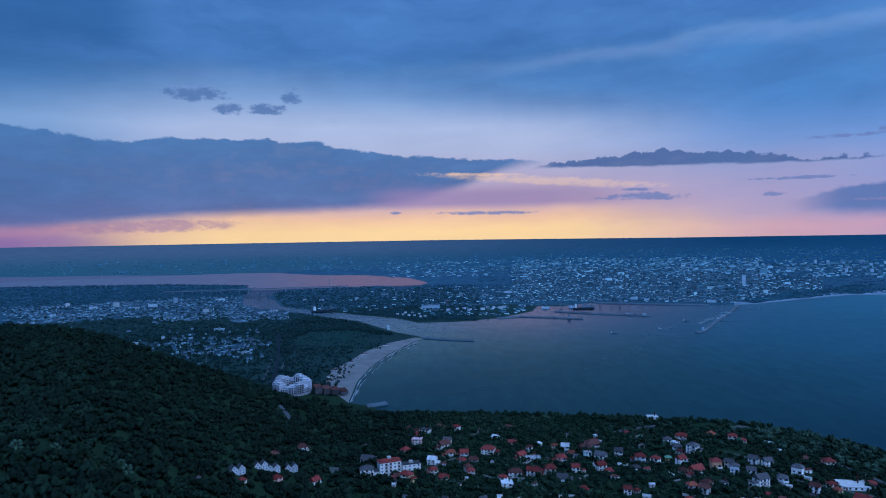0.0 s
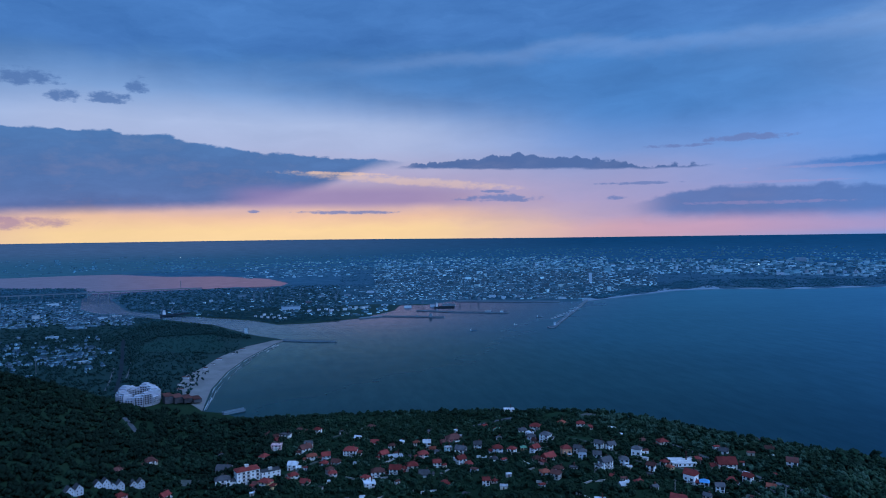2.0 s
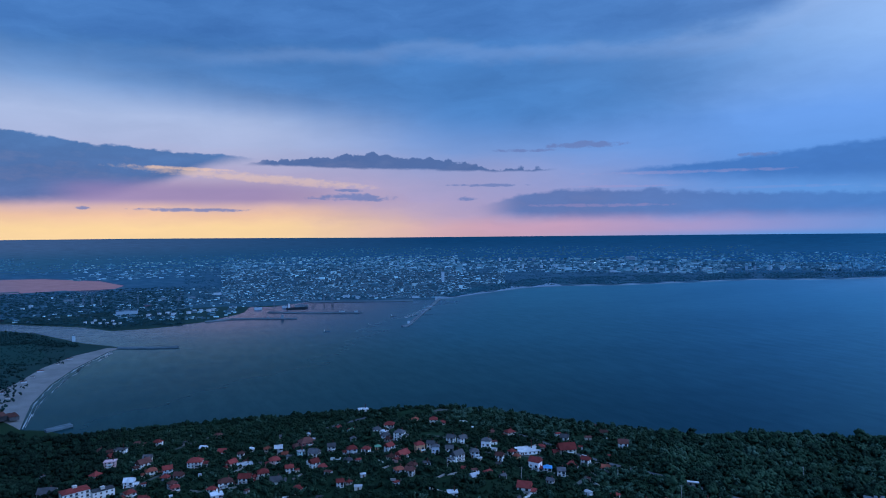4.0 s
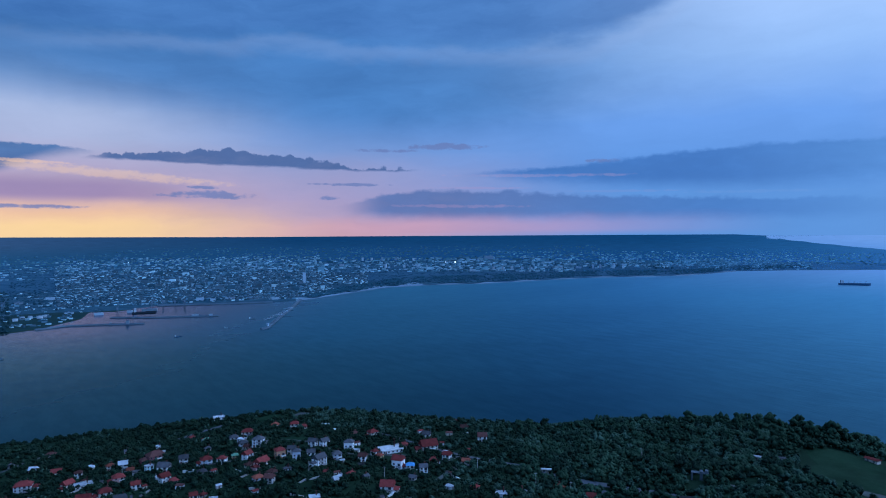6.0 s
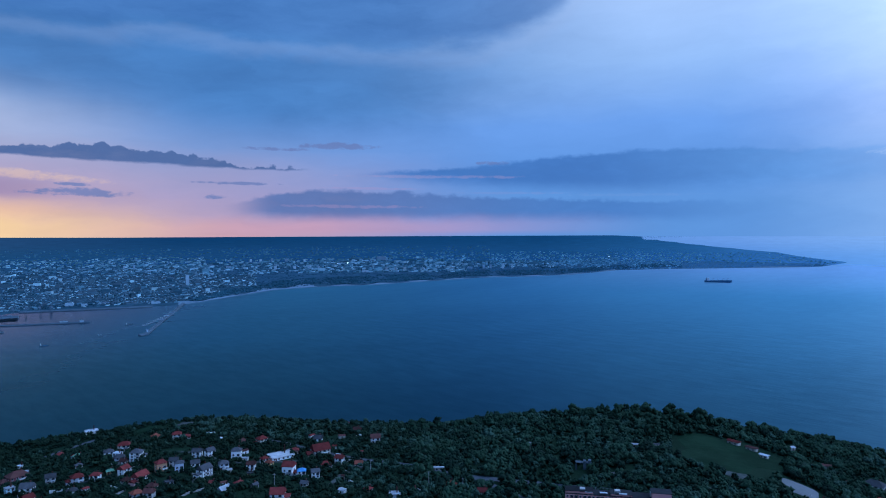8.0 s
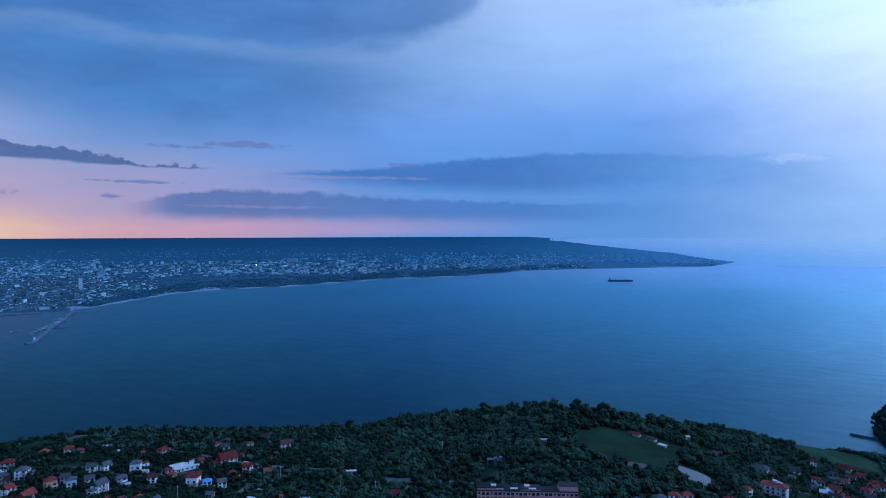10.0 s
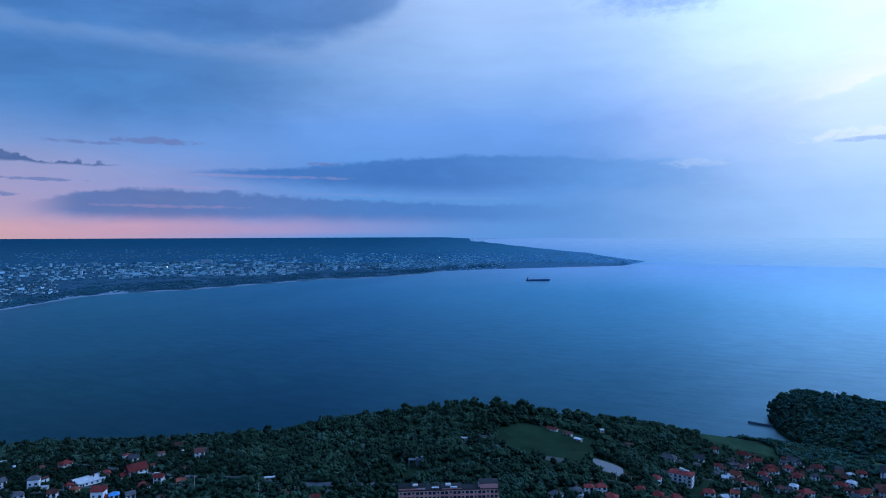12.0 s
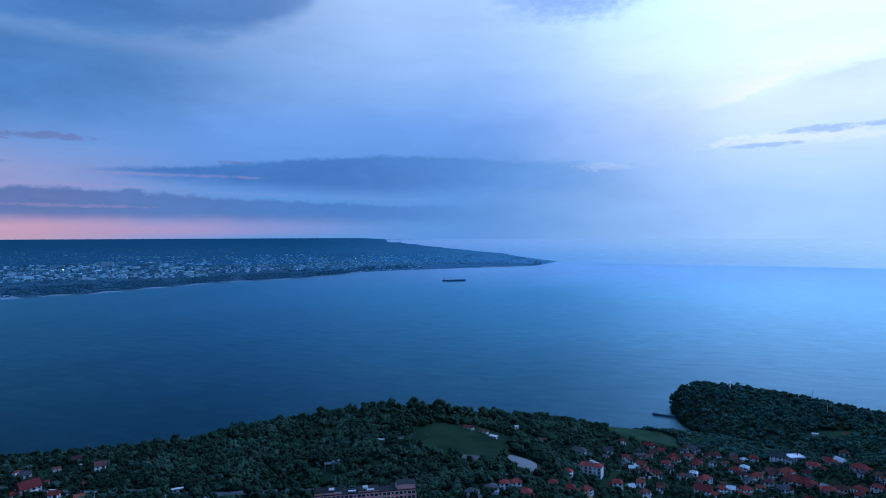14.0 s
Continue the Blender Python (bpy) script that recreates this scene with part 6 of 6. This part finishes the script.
for az, dip, w, h in ((20.0, 3.0, 20, 48), (20.7, 3.0, 16, 50), (29.6, 2.6, 30, 46), (30.4, 2.62, 34, 44), (31.3, 2.6, 26, 48), (32.5, 2.6, 40, 40), (34.0, 2.62, 30, 34), (31.6, 3.25, 24, 44), (33.2, 3.3, 26, 40), (34.4, 3.32, 30, 42), (35.2, 3.3, 22, 36), (41.0, 3.55, 24, 42), (41.8, 3.55, 22, 44),
                      (42.6, 3.5, 26, 40), (43.5, 3.5, 30, 34), (44.2, 3.5, 26, 36), (49.5, 3.35, 22, 42), (50.1, 3.35, 20, 44), (51.2, 3.35, 20, 46), (52.0, 3.35, 20, 46), (37.4, 3.4, 60, 20), (39.2, 3.6, 70, 22), (46.6, 3.35, 90, 18), (48.3, 3.35, 60, 18), (26.5, 3.0, 40, 34), (27.8, 3.1, 50, 28)):
    far_block("apartment_tower", az, dip, w * 0.55, 11, h * 0.55, ("white", "grey", "cream", "bluegrey")[int(az * 10) % 4], "pale", "pale concrete apartment tower in the city", "tower block", turn=float(rng.uniform(-25, 25)), group="apartment towers of the city")
far_block("sports_hall", 40.6, 2.55, 70, 40, 26, "grey", "pale", "large grey sports hall on the far slope", "hall")
far_block("warehouse", -1.2, 6.25, 62, 24, 12, "bluegrey", "slate", "long blue-grey shipyard hall", "warehouse", 4)
for az, dip, w, d, h, wall, roof in ((5.6, 5.0, 40, 18, 14, "white", "pale"), (3.6, 5.2, 36, 20, 10, "grey", "slate"), (6.8, 6.1, 30, 16, 9, "white", "slate"), (8.8, 6.25, 34, 16, 8, "white", "pale"), (12.4, 6.15, 60, 20, 8, "grey", "slate"), (11.0, 6.2, 24, 14, 8, "white", "pale"), (16.2, 5.6, 34, 16, 16, "white", "pale"), (17.2, 5.65, 24, 16, 12, "white", "pale"),
                                      (18.6, 5.6, 50, 16, 9, "white", "slate"), (20.4, 5.65, 50, 16, 9, "grey", "slate"), (22.2, 5.7, 36, 16, 10, "white", "pale"), (-7.6, 5.3, 16, 16, 14, "white", "pale"), (-5.2, 4.95, 40, 14, 9, "grey", "slate"), (-10.6, 5.3, 24, 12, 9, "white", "slate"), (-12.0, 5.2, 20, 12, 8, "cream", "slate"), (1.4, 5.2, 30, 20, 12, "grey", "slate"), (0.3, 5.7, 26, 14, 10, "maroon", "slate"),
                                      (15.8, 6.78, 26, 8, 7, "white", "pale"), (17.0, 6.83, 14, 7, 9, "white", "pale"), (10.8, 7.12, 12, 8, 16, "grey", "slate"), (9.6, 7.06, 9, 7, 7, "grey", "slate"), (23.0, 6.75, 20, 8, 6, "white", "pale"), (22.6, 7.05, 16, 8, 6, "bluegrey", "pale"), (23.4, 6.5, 20, 10, 6, "bluegrey", "pale"), (21.55, 7.95, 6, 6, 14, "white", "pale")):
    far_block("harbour_building", az, dip, w * 0.75, d * 0.8, h * 0.6, wall, roof, "pale harbour building on the quay" if roof == "pale" else "dark-roofed harbour building near the water", "harbour building", turn=float(rng.uniform(-15, 15)), group="harbour buildings")


def tank(az, dip, r, h):
    p, k = far_place(az, dip)
    ob = thing("storage_tank", facing(p, 0, 0.5) @ Matrix.Scale(k, 4), "white cylindrical storage tank in the harbour", "tank", "harbour tanks")
    bm = bmesh.new()
    rod(bm, (0, 0, 0), (0, 0, h), r, r, 20)
    part("shell", bm, M_FARWHITE, ob)
    bm = bmesh.new()
    rod(bm, (0, 0, h), (0, 0, h + r * 0.22), r * 1.02, r * 0.1, 20)
    part("lid", bm, M_FARSTEEL, ob)


for i, (az, dip) in enumerate(((0.35, 6.5), (1.15, 6.45), (1.75, 6.4), (2.2, 6.52), (3.35, 6.45), (3.8, 6.35), (4.3, 6.33), (4.9, 6.35), (5.3, 6.3), (-4.1, 6.68), (-3.6, 6.72), (-3.1, 6.8), (-2.6, 6.85), (-2.1, 6.95), (-3.4, 6.6), (-2.8, 6.65), (-2.2, 6.75), (-1.7, 6.95))):
    tank(az, dip, (7, 6, 6, 8)[i % 4] if i < 9 else 4.5, 8 if i < 9 else 6)


def crane(az, dip, tall, reach, turn, colour="pale"):
    """A harbour crane: legs, house, jib and stay."""
    p, k = far_place(az, dip)
    ob = thing("harbour_crane", facing(p, turn, 0.5) @ Matrix.Scale(k, 4), "grey steel harbour crane with raised jib", "crane", "harbour cranes")
    for x in (-3, 3):
        for y in (-3, 3):
            bm = bmesh.new()
            rod(bm, (x, y, 0), (x * 0.5, y * 0.5, tall * 0.55), 0.8, 0.6)
            part("leg", bm, M_FARSTEEL, ob)
    bm = bmesh.new()
    block(bm, -3, 3, -3.5, 4, tall * 0.55, tall * 0.75)
    part("cabin", bm, M_FARSTEEL, ob)
    bm = bmesh.new()
    rod(bm, (0, -2, tall * 0.7), (reach, -2, tall * 1.5), 1.0, 0.5)
    part("jib", bm, M_FARSTEEL, ob)
    bm = bmesh.new()
    rod(bm, (-2, -2, tall * 0.75), (0, -2, tall * 1.15), 0.6, 0.4)
    part("mast", bm, M_FARSTEEL, ob)


for az, dip, tall, reach, turn in ((-4.9, 5.35, 34, 14, 0), (-4.2, 5.35, 34, 16, 20), (-3.6, 5.4, 32, 14, 0), (-3.0, 5.45, 30, 16, 10), (-11.4, 5.95, 20, 10, 0), (-10.6, 6.0, 22, 12, 0), (-9.8, 6.05, 20, 12, 180), (10.1, 6.2, 22, 10, 0), (12.6, 5.85, 24, 14, 0), (13.4, 5.9, 26, 12, 180), (14.3, 5.9, 24, 12, 0), (15.0, 5.92, 26, 12, 30), (2.6, 5.6, 26, 14, 0), (-0.4, 5.4, 30, 12, 0)):
    crane(az, dip, tall, reach, turn)


def ship(az, dip, length, turn, hull, label, house_at=-0.36, house_h=13.0, masts=4):
    p, k = far_place(az, dip)
    q = math.hypot(*on_sea(az, dip))
    p.z = float(sea_level(q))
    ob = thing("cargo_ship", facing(p, turn) @ Matrix.Scale(k, 4), label, "ship")
    L, B = length / 2, length * 0.075
    D = length * 0.06
    side = [(-L, 0.6), (-L * 0.96, 0.95), (L * 0.72, 1.0), (L * 0.9, 0.6), (L, 0.02)]
    ring = [(x, -B * b) for x, b in side] + [(x, B * b) for x, b in side[::-1]]
    bm = bmesh.new()
    n = len(ring)
    solid(bm, [(x * 0.985, y * 0.9, -3) for x, y in ring] + [(x, y, D + (D * 0.35 if x > L * 0.7 else 0)) for x, y in ring],
          [tuple(range(n))[::-1], tuple(range(n, 2 * n))] + [(i, (i + 1) % n, n + (i + 1) % n, n + i) for i in range(n)])
    part("hull", bm, hull, ob)
    hx = L * 2 * house_at
    bm = bmesh.new()
    block(bm, hx - length * 0.05, hx + length * 0.045, -B * 0.85, B * 0.85, D, D + house_h * 0.7)
    block(bm, hx - length * 0.04, hx + length * 0.04, -B, B, D + house_h * 0.7, D + house_h)
    part("deckhouse", bm, M_FARWHITE, ob)
    bm = bmesh.new()
    rod(bm, (hx - length * 0.07, 0, D), (hx - length * 0.075, 0, D + house_h * 1.05), length * 0.016, length * 0.013, 10)
    part("funnel", bm, M_FARSTEEL, ob)
    for i in range(masts):
        x = hx + (i + 1) * (L * 0.9 - hx) / (masts + 0.6)
        bm = bmesh.new()
        rod(bm, (x, 0, D), (x, 0, D + house_h * 0.8), 0.6, 0.4)
        rod(bm, (x, 0, D + house_h * 0.7), (x + length * 0.05, 0, D + house_h * 0.85), 0.4, 0.3)
        part("deck_crane", bm, M_FARSTEEL, ob)
        bm = bmesh.new()
        block(bm, x + length * 0.01, x + length * 0.09, -B * 0.7, B * 0.7, D, D + 1.6)
        part("hatch", bm, M_FARSTEEL, ob)


M_HULL = distant("dark_hull", (0.012, 0.03, 0.05), (20, 60, 104))
M_MOORED = distant("dark_moored_hull", (0.015, 0.022, 0.03), (6, 18, 30))
ship(68.75, 4.2, 122, 2, M_HULL, "long dark cargo ship lying off the far shore")
ship(-10.4, 6.12, 90, 6, M_MOORED, "dark cargo ship moored along the island", masts=3)
ship(12.0, 6.3, 70, 4, M_MOORED, "dark freighter moored inside the harbour", masts=2)
ship(20.3, 7.2, 22, 20, M_FARSTEEL, "small pale vessel at the marina", masts=1, house_h=4)
ship(14.5, 8.35, 18, 10, M_HULL, "small dark launch under way in the bay", masts=0, house_h=4)
ship(18.2, 7.85, 9, 0, M_FARWHITE, "small white boat in the bay", masts=0, house_h=3)
for i in range(12):
    ship(21.3 + i * 0.13, 7.35 - i * 0.05 + 0.05 * (i % 2), 12, 70, M_FARWHITE, "small white yacht in the marina", masts=1, house_h=4)


def bridge():
    """The road bridge over the channel, on tall twin piers."""
    ob = thing("road_bridge", Matrix(), "long grey road bridge on tall piers over the channel", "bridge")
    a, b = Vector((*on_sea(-23.2, 4.30), 0)), Vector((*on_sea(-8.3, 4.42), 0))
    d = b - a
    turn = math.degrees(math.atan2(d.y, d.x))
    n = 20
    for i in range(n):
        p = a + d * (i + 0.5) / n
        bm = bmesh.new()
        block(bm, -d.length / n / 2, d.length / n / 2 - 0.3, -8, 8, 0, 3)
        for y in (-8, 7.6):
            block(bm, -d.length / n / 2, d.length / n / 2 - 0.3, y, y + 0.4, 3, 4.2)
        span = part("deck_span", bm, M_FARSTONE, ob)
        span.matrix_basis = pose(p.x, p.y, 23, 0, 0, turn)
        if i:
            p = a + d * i / n
            for s in (-5, 5):
                bm = bmesh.new()
                block(bm, -1.6, 1.6, s - 1.6, s + 1.6, -6, 22.9)
                pier = part("pier_column", bm, M_FARSTONE, ob)
                pier.matrix_basis = pose(p.x, p.y, 0, 0, 0, turn)


bridge()
tower_on(-9.9, 3350, 45, 1.5, M_FARSTEEL, "chimney_stack", "slim tall stack near the channel", "chimney")
far_block("control_tower", -4.9, 7.9, 8, 8, 13, "white", "slate", "white control tower at the channel mouth", "tower")


def built(x, y):
    """How closely the ground is built over: quarters, with green between them."""
    return np.clip(0.55 + 0.9 * np.sin(x * 0.013 + 2.0 * np.sin(y * 0.006)) * np.sin(y * 0.021 + 1.5 * np.sin(x * 0.008) + 1.0), 0, 1)


def town(name, spec, label, walls, roofs, flat_share=0.5, category="town"):
    """Many far houses as one mesh: bodies and roofs. spec: rows of bearing from, to, dip from, to, count, footprint, height."""
    verts, faces, mats, base = [], [], [], 0
    for az0, az1, d0, d1, count, foot, high in spec:
        az, dip = rng.uniform(az0, az1, count), rng.uniform(d0, d1, count)
        q = squeeze(H / tan_d(dip))
        x, y = q * np.sin(np.radians(az)), q * np.cos(np.radians(az))
        ok = (np.maximum(inside_by(CITY, x, y), inside_by(SOUTH, x, y)) > 14) & (rng.uniform(0, 1, count) < 0.22 + 0.78 * built(x, y))
        az, q, x, y = az[ok], q[ok], x[ok], y[ok]
        n = len(x)
        k = q / unsqueeze(q)
        g = ground(az, q) - 1
        w, d, h = foot * rng.uniform(0.6, 1.9, n) * k / 2, foot * rng.uniform(0.5, 0.9, n) * k / 2, high * rng.uniform(0.6, 1.5, n) * k + 1
        t = rng.normal(-0.35, 0.35, n)
        c, s = np.cos(t), np.sin(t)
        flat = rng.uniform(0, 1, n) < flat_share
        ridge = np.where(flat, h, h + d * 1.2)
        corners = [(-w, -d, 0 * h), (w, -d, 0 * h), (w, d, 0 * h), (-w, d, 0 * h), (-w, -d, h), (w, -d, h), (w, d, h), (-w, d, h), (-w * 0.6, 0 * d, ridge), (w * 0.6, 0 * d, ridge)]
        verts.append(np.stack([np.stack([x + a * c - b * s, y + a * s + b * c, g + e], 1) for a, b, e in corners], 1).reshape(-1, 3))
        wall, tile = rng.integers(0, len(walls), n), len(walls) + 1 + rng.integers(0, len(roofs) - 1, n)
        for i in range(n):
            o = base + i * 10
            faces += [(o, o + 1, o + 5, o + 4), (o + 1, o + 2, o + 6, o + 5), (o + 2, o + 3, o + 7, o + 6), (o + 3, o, o + 4, o + 7)]
            if flat[i]:
                faces.append((o + 4, o + 5, o + 6, o + 7))
                mats += [wall[i]] * 4 + [len(walls)]
            else:
                faces += [(o + 4, o + 5, o + 9, o + 8), (o + 6, o + 7, o + 8, o + 9), (o + 5, o + 6, o + 9), (o + 7, o + 4, o + 8)]
                mats += [wall[i]] * 4 + [tile[i]] * 4
        base += n * 10
    me = bpy.data.meshes.new(name)
    me.from_pydata(np.concatenate(verts).tolist(), [], faces)
    for m in walls + roofs:
        me.materials.append(m)
    me.polygons.foreach_set("material_index", np.array(mats, np.int32))
    me.update()
    return tagged(new(name, me), label, category, kind="stuff")


# walls and roofs in sets, each with the haze of its distance painted in
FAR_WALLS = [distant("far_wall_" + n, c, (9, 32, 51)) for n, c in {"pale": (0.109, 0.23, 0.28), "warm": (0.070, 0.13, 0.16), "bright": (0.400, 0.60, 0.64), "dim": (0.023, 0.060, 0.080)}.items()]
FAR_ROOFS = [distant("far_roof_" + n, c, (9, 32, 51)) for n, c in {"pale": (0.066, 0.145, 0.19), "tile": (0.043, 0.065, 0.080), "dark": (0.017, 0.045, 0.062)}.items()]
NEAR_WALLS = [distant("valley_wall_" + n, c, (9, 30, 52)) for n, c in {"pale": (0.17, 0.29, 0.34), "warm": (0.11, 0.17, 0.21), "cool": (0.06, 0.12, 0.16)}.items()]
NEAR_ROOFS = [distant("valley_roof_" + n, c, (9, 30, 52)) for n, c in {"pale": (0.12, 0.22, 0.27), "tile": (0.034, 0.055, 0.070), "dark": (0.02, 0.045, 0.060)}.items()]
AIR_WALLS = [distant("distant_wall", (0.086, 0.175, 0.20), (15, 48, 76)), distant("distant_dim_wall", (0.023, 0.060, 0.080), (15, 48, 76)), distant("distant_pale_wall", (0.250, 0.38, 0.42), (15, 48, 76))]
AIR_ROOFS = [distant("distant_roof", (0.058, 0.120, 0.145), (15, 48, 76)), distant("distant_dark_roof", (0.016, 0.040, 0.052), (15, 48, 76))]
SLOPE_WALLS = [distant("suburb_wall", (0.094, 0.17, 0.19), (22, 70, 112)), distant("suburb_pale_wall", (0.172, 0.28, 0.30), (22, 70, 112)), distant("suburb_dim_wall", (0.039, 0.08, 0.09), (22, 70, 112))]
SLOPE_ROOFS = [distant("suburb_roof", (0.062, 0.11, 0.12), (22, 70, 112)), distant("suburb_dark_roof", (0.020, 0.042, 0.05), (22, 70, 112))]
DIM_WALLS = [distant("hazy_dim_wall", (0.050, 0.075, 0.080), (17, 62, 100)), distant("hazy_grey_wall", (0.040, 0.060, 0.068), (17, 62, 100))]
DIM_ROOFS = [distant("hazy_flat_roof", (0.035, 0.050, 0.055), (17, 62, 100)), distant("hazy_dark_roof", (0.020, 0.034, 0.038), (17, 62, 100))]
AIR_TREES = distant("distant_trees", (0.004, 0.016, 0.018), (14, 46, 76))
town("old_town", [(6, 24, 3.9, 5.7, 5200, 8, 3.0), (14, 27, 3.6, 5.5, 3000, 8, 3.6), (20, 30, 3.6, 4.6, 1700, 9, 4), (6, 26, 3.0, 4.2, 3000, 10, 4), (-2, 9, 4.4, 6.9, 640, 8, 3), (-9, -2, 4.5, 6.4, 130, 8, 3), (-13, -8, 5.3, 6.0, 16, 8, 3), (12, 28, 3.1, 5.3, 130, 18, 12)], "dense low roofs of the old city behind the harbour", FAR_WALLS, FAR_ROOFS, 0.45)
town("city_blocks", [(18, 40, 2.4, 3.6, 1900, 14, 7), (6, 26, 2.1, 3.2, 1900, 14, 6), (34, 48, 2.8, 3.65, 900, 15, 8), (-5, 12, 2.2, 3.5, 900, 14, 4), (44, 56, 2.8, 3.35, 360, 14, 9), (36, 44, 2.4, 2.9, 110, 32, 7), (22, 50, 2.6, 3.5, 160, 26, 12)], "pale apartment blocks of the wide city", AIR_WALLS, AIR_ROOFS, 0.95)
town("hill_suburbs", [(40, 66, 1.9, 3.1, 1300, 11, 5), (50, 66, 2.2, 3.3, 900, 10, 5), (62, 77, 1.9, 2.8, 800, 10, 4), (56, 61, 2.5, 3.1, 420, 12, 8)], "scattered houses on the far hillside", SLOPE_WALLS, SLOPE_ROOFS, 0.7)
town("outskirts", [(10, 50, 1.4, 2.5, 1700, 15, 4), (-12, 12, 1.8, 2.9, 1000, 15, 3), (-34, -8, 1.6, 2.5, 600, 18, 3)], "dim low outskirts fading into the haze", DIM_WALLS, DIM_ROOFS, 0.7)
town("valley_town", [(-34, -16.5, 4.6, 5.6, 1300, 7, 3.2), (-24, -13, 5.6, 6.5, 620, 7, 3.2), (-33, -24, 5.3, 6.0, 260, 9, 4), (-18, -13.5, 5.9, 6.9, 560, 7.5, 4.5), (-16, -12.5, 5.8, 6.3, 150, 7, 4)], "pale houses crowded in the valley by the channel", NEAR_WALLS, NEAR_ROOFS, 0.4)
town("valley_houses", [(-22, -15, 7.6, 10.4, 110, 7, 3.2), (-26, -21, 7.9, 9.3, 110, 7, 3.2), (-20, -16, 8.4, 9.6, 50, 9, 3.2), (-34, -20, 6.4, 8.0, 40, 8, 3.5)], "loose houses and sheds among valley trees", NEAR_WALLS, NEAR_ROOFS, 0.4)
for az, dip, w, h in ((-26.6, 5.0, 30, 24), (-25.1, 5.35, 26, 12), (-22.3, 5.0, 22, 34), (-29.9, 4.8, 24, 22), (-28.2, 5.1, 44, 14), (-24, 5.2, 50, 16), (-30.9, 5.5, 26, 12), (-19.0, 7.5, 42, 9), (-25.4, 8.2, 26, 9), (-23.3, 7.9, 12, 10), (-17.0, 9.55, 26, 6), (-18.9, 4.9, 60, 12), (-15.6, 6.35, 40, 16), (-14.6, 6.2, 40, 16), (-20.0, 5.9, 30, 18)):
    far_block("valley_block", az, dip, w * 0.65, 10, h * 0.65, ("white", "bluegrey", "cream")[int(-az * 10) % 3], "pale", "pale block of flats in the valley" if h > 12 else "low pale building in the valley", "block", turn=float(rng.uniform(-20, 20)), group="blocks in the valley")

# trees of the city, its park, the island and the spits
def far_trees(name, n, az0, az1, d0, d1, size, label, inside=30, mat=M_FARLEAF, between=False):
    az, dip = rng.uniform(az0, az1, n), rng.uniform(d0, d1, n)
    q = squeeze(H / tan_d(dip))
    x, y = q * np.sin(np.radians(az)), q * np.cos(np.radians(az))
    ok = np.maximum(inside_by(CITY, x, y), inside_by(SOUTH, x, y)) > inside
    if between:
        ok &= rng.uniform(0, 1, n) < 1.0 - 0.75 * built(x, y)
    az, q = az[ok], q[ok]
    return wood(name, az, q, size * rng.uniform(0.6, 1.4, len(az)) * (q / unsqueeze(q)) ** 0.6, TINY, mat, label, -0.1, "trees")


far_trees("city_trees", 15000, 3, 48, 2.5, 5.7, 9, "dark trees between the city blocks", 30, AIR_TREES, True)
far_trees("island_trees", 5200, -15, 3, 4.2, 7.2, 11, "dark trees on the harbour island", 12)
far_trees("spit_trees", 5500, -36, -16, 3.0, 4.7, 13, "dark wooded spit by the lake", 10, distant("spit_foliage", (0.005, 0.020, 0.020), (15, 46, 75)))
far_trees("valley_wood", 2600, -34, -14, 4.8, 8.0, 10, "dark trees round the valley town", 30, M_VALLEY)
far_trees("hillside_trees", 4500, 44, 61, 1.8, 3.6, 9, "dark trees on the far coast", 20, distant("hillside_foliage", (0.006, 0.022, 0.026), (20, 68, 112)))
# cape trees repeat the hillside's, with brighter haze painted into the colour
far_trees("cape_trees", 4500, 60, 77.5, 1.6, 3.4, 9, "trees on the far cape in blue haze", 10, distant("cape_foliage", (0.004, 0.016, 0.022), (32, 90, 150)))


def park():
    az = rng.uniform(25.2, 66, 6500)
    az = az[rng.uniform(0, 1, len(az)) < 0.55 + 0.45 * np.sin(az * 1.9) * np.sin(az * 0.7 + 1)]
    shore = np.interp(az, [p[0] for p in CITY_SHORE] + [64.5], [p[1] for p in CITY_SHORE] + [3.2])
    deep = np.interp(az, [25, 28, 34, 40, 46, 54, 60, 66], [0.2, 0.42, 0.6, 0.6, 0.45, 0.34, 0.25, 0.2])
    dip = shore - 0.10 - rng.uniform(0, 1, len(az)) * deep
    q = squeeze(H / tan_d(dip))
    return wood("seaside_park", az, q, 13 * rng.uniform(0.7, 1.3, len(az)) * q / unsqueeze(q), TINY, distant("park_trees", (0.006, 0.020, 0.018), (17, 54, 87)), "dark trees of a long seaside park", -0.1, "park")


park()

# lamps that are lit already
M_LAMP = bpy.data.materials.new("lit_lamp")
M_LAMP.use_nodes = True
M_LAMP.node_tree.nodes["Principled BSDF"].inputs["Emission Color"].default_value = (1, 0.97, 0.9, 1)
M_LAMP.node_tree.nodes["Principled BSDF"].inputs["Emission Strength"].default_value = 6
for az, dip, r in ((37.68, 2.95, 5.0), (36.8, 2.95, 2.0), (10.95, 2.5, 2.2), (-9.9, 1.75, 1.6), (12.1, 3.9, 1.2), (8.3, 4.4, 1.2), (60.2, 2.4, 1.8)):
    p, k = far_place(az, dip)
    lamp = thing("flood_light", facing(p, 0, 0.5), "lit white flood light on a mast", "lamp", "lit lamps of the city")
    bm = bmesh.new()
    rod(bm, (0, 0, 0), (0, 0, 9), 0.4, 0.3)
    part("mast", bm, M_FARSTEEL, lamp)
    bm = bmesh.new()
    bmesh.ops.create_icosphere(bm, subdivisions=2, radius=r * 0.6, matrix=Matrix.Translation((0, 0, 9 + r * 0.5)))
    part("lamp_head", bm, M_LAMP, lamp)
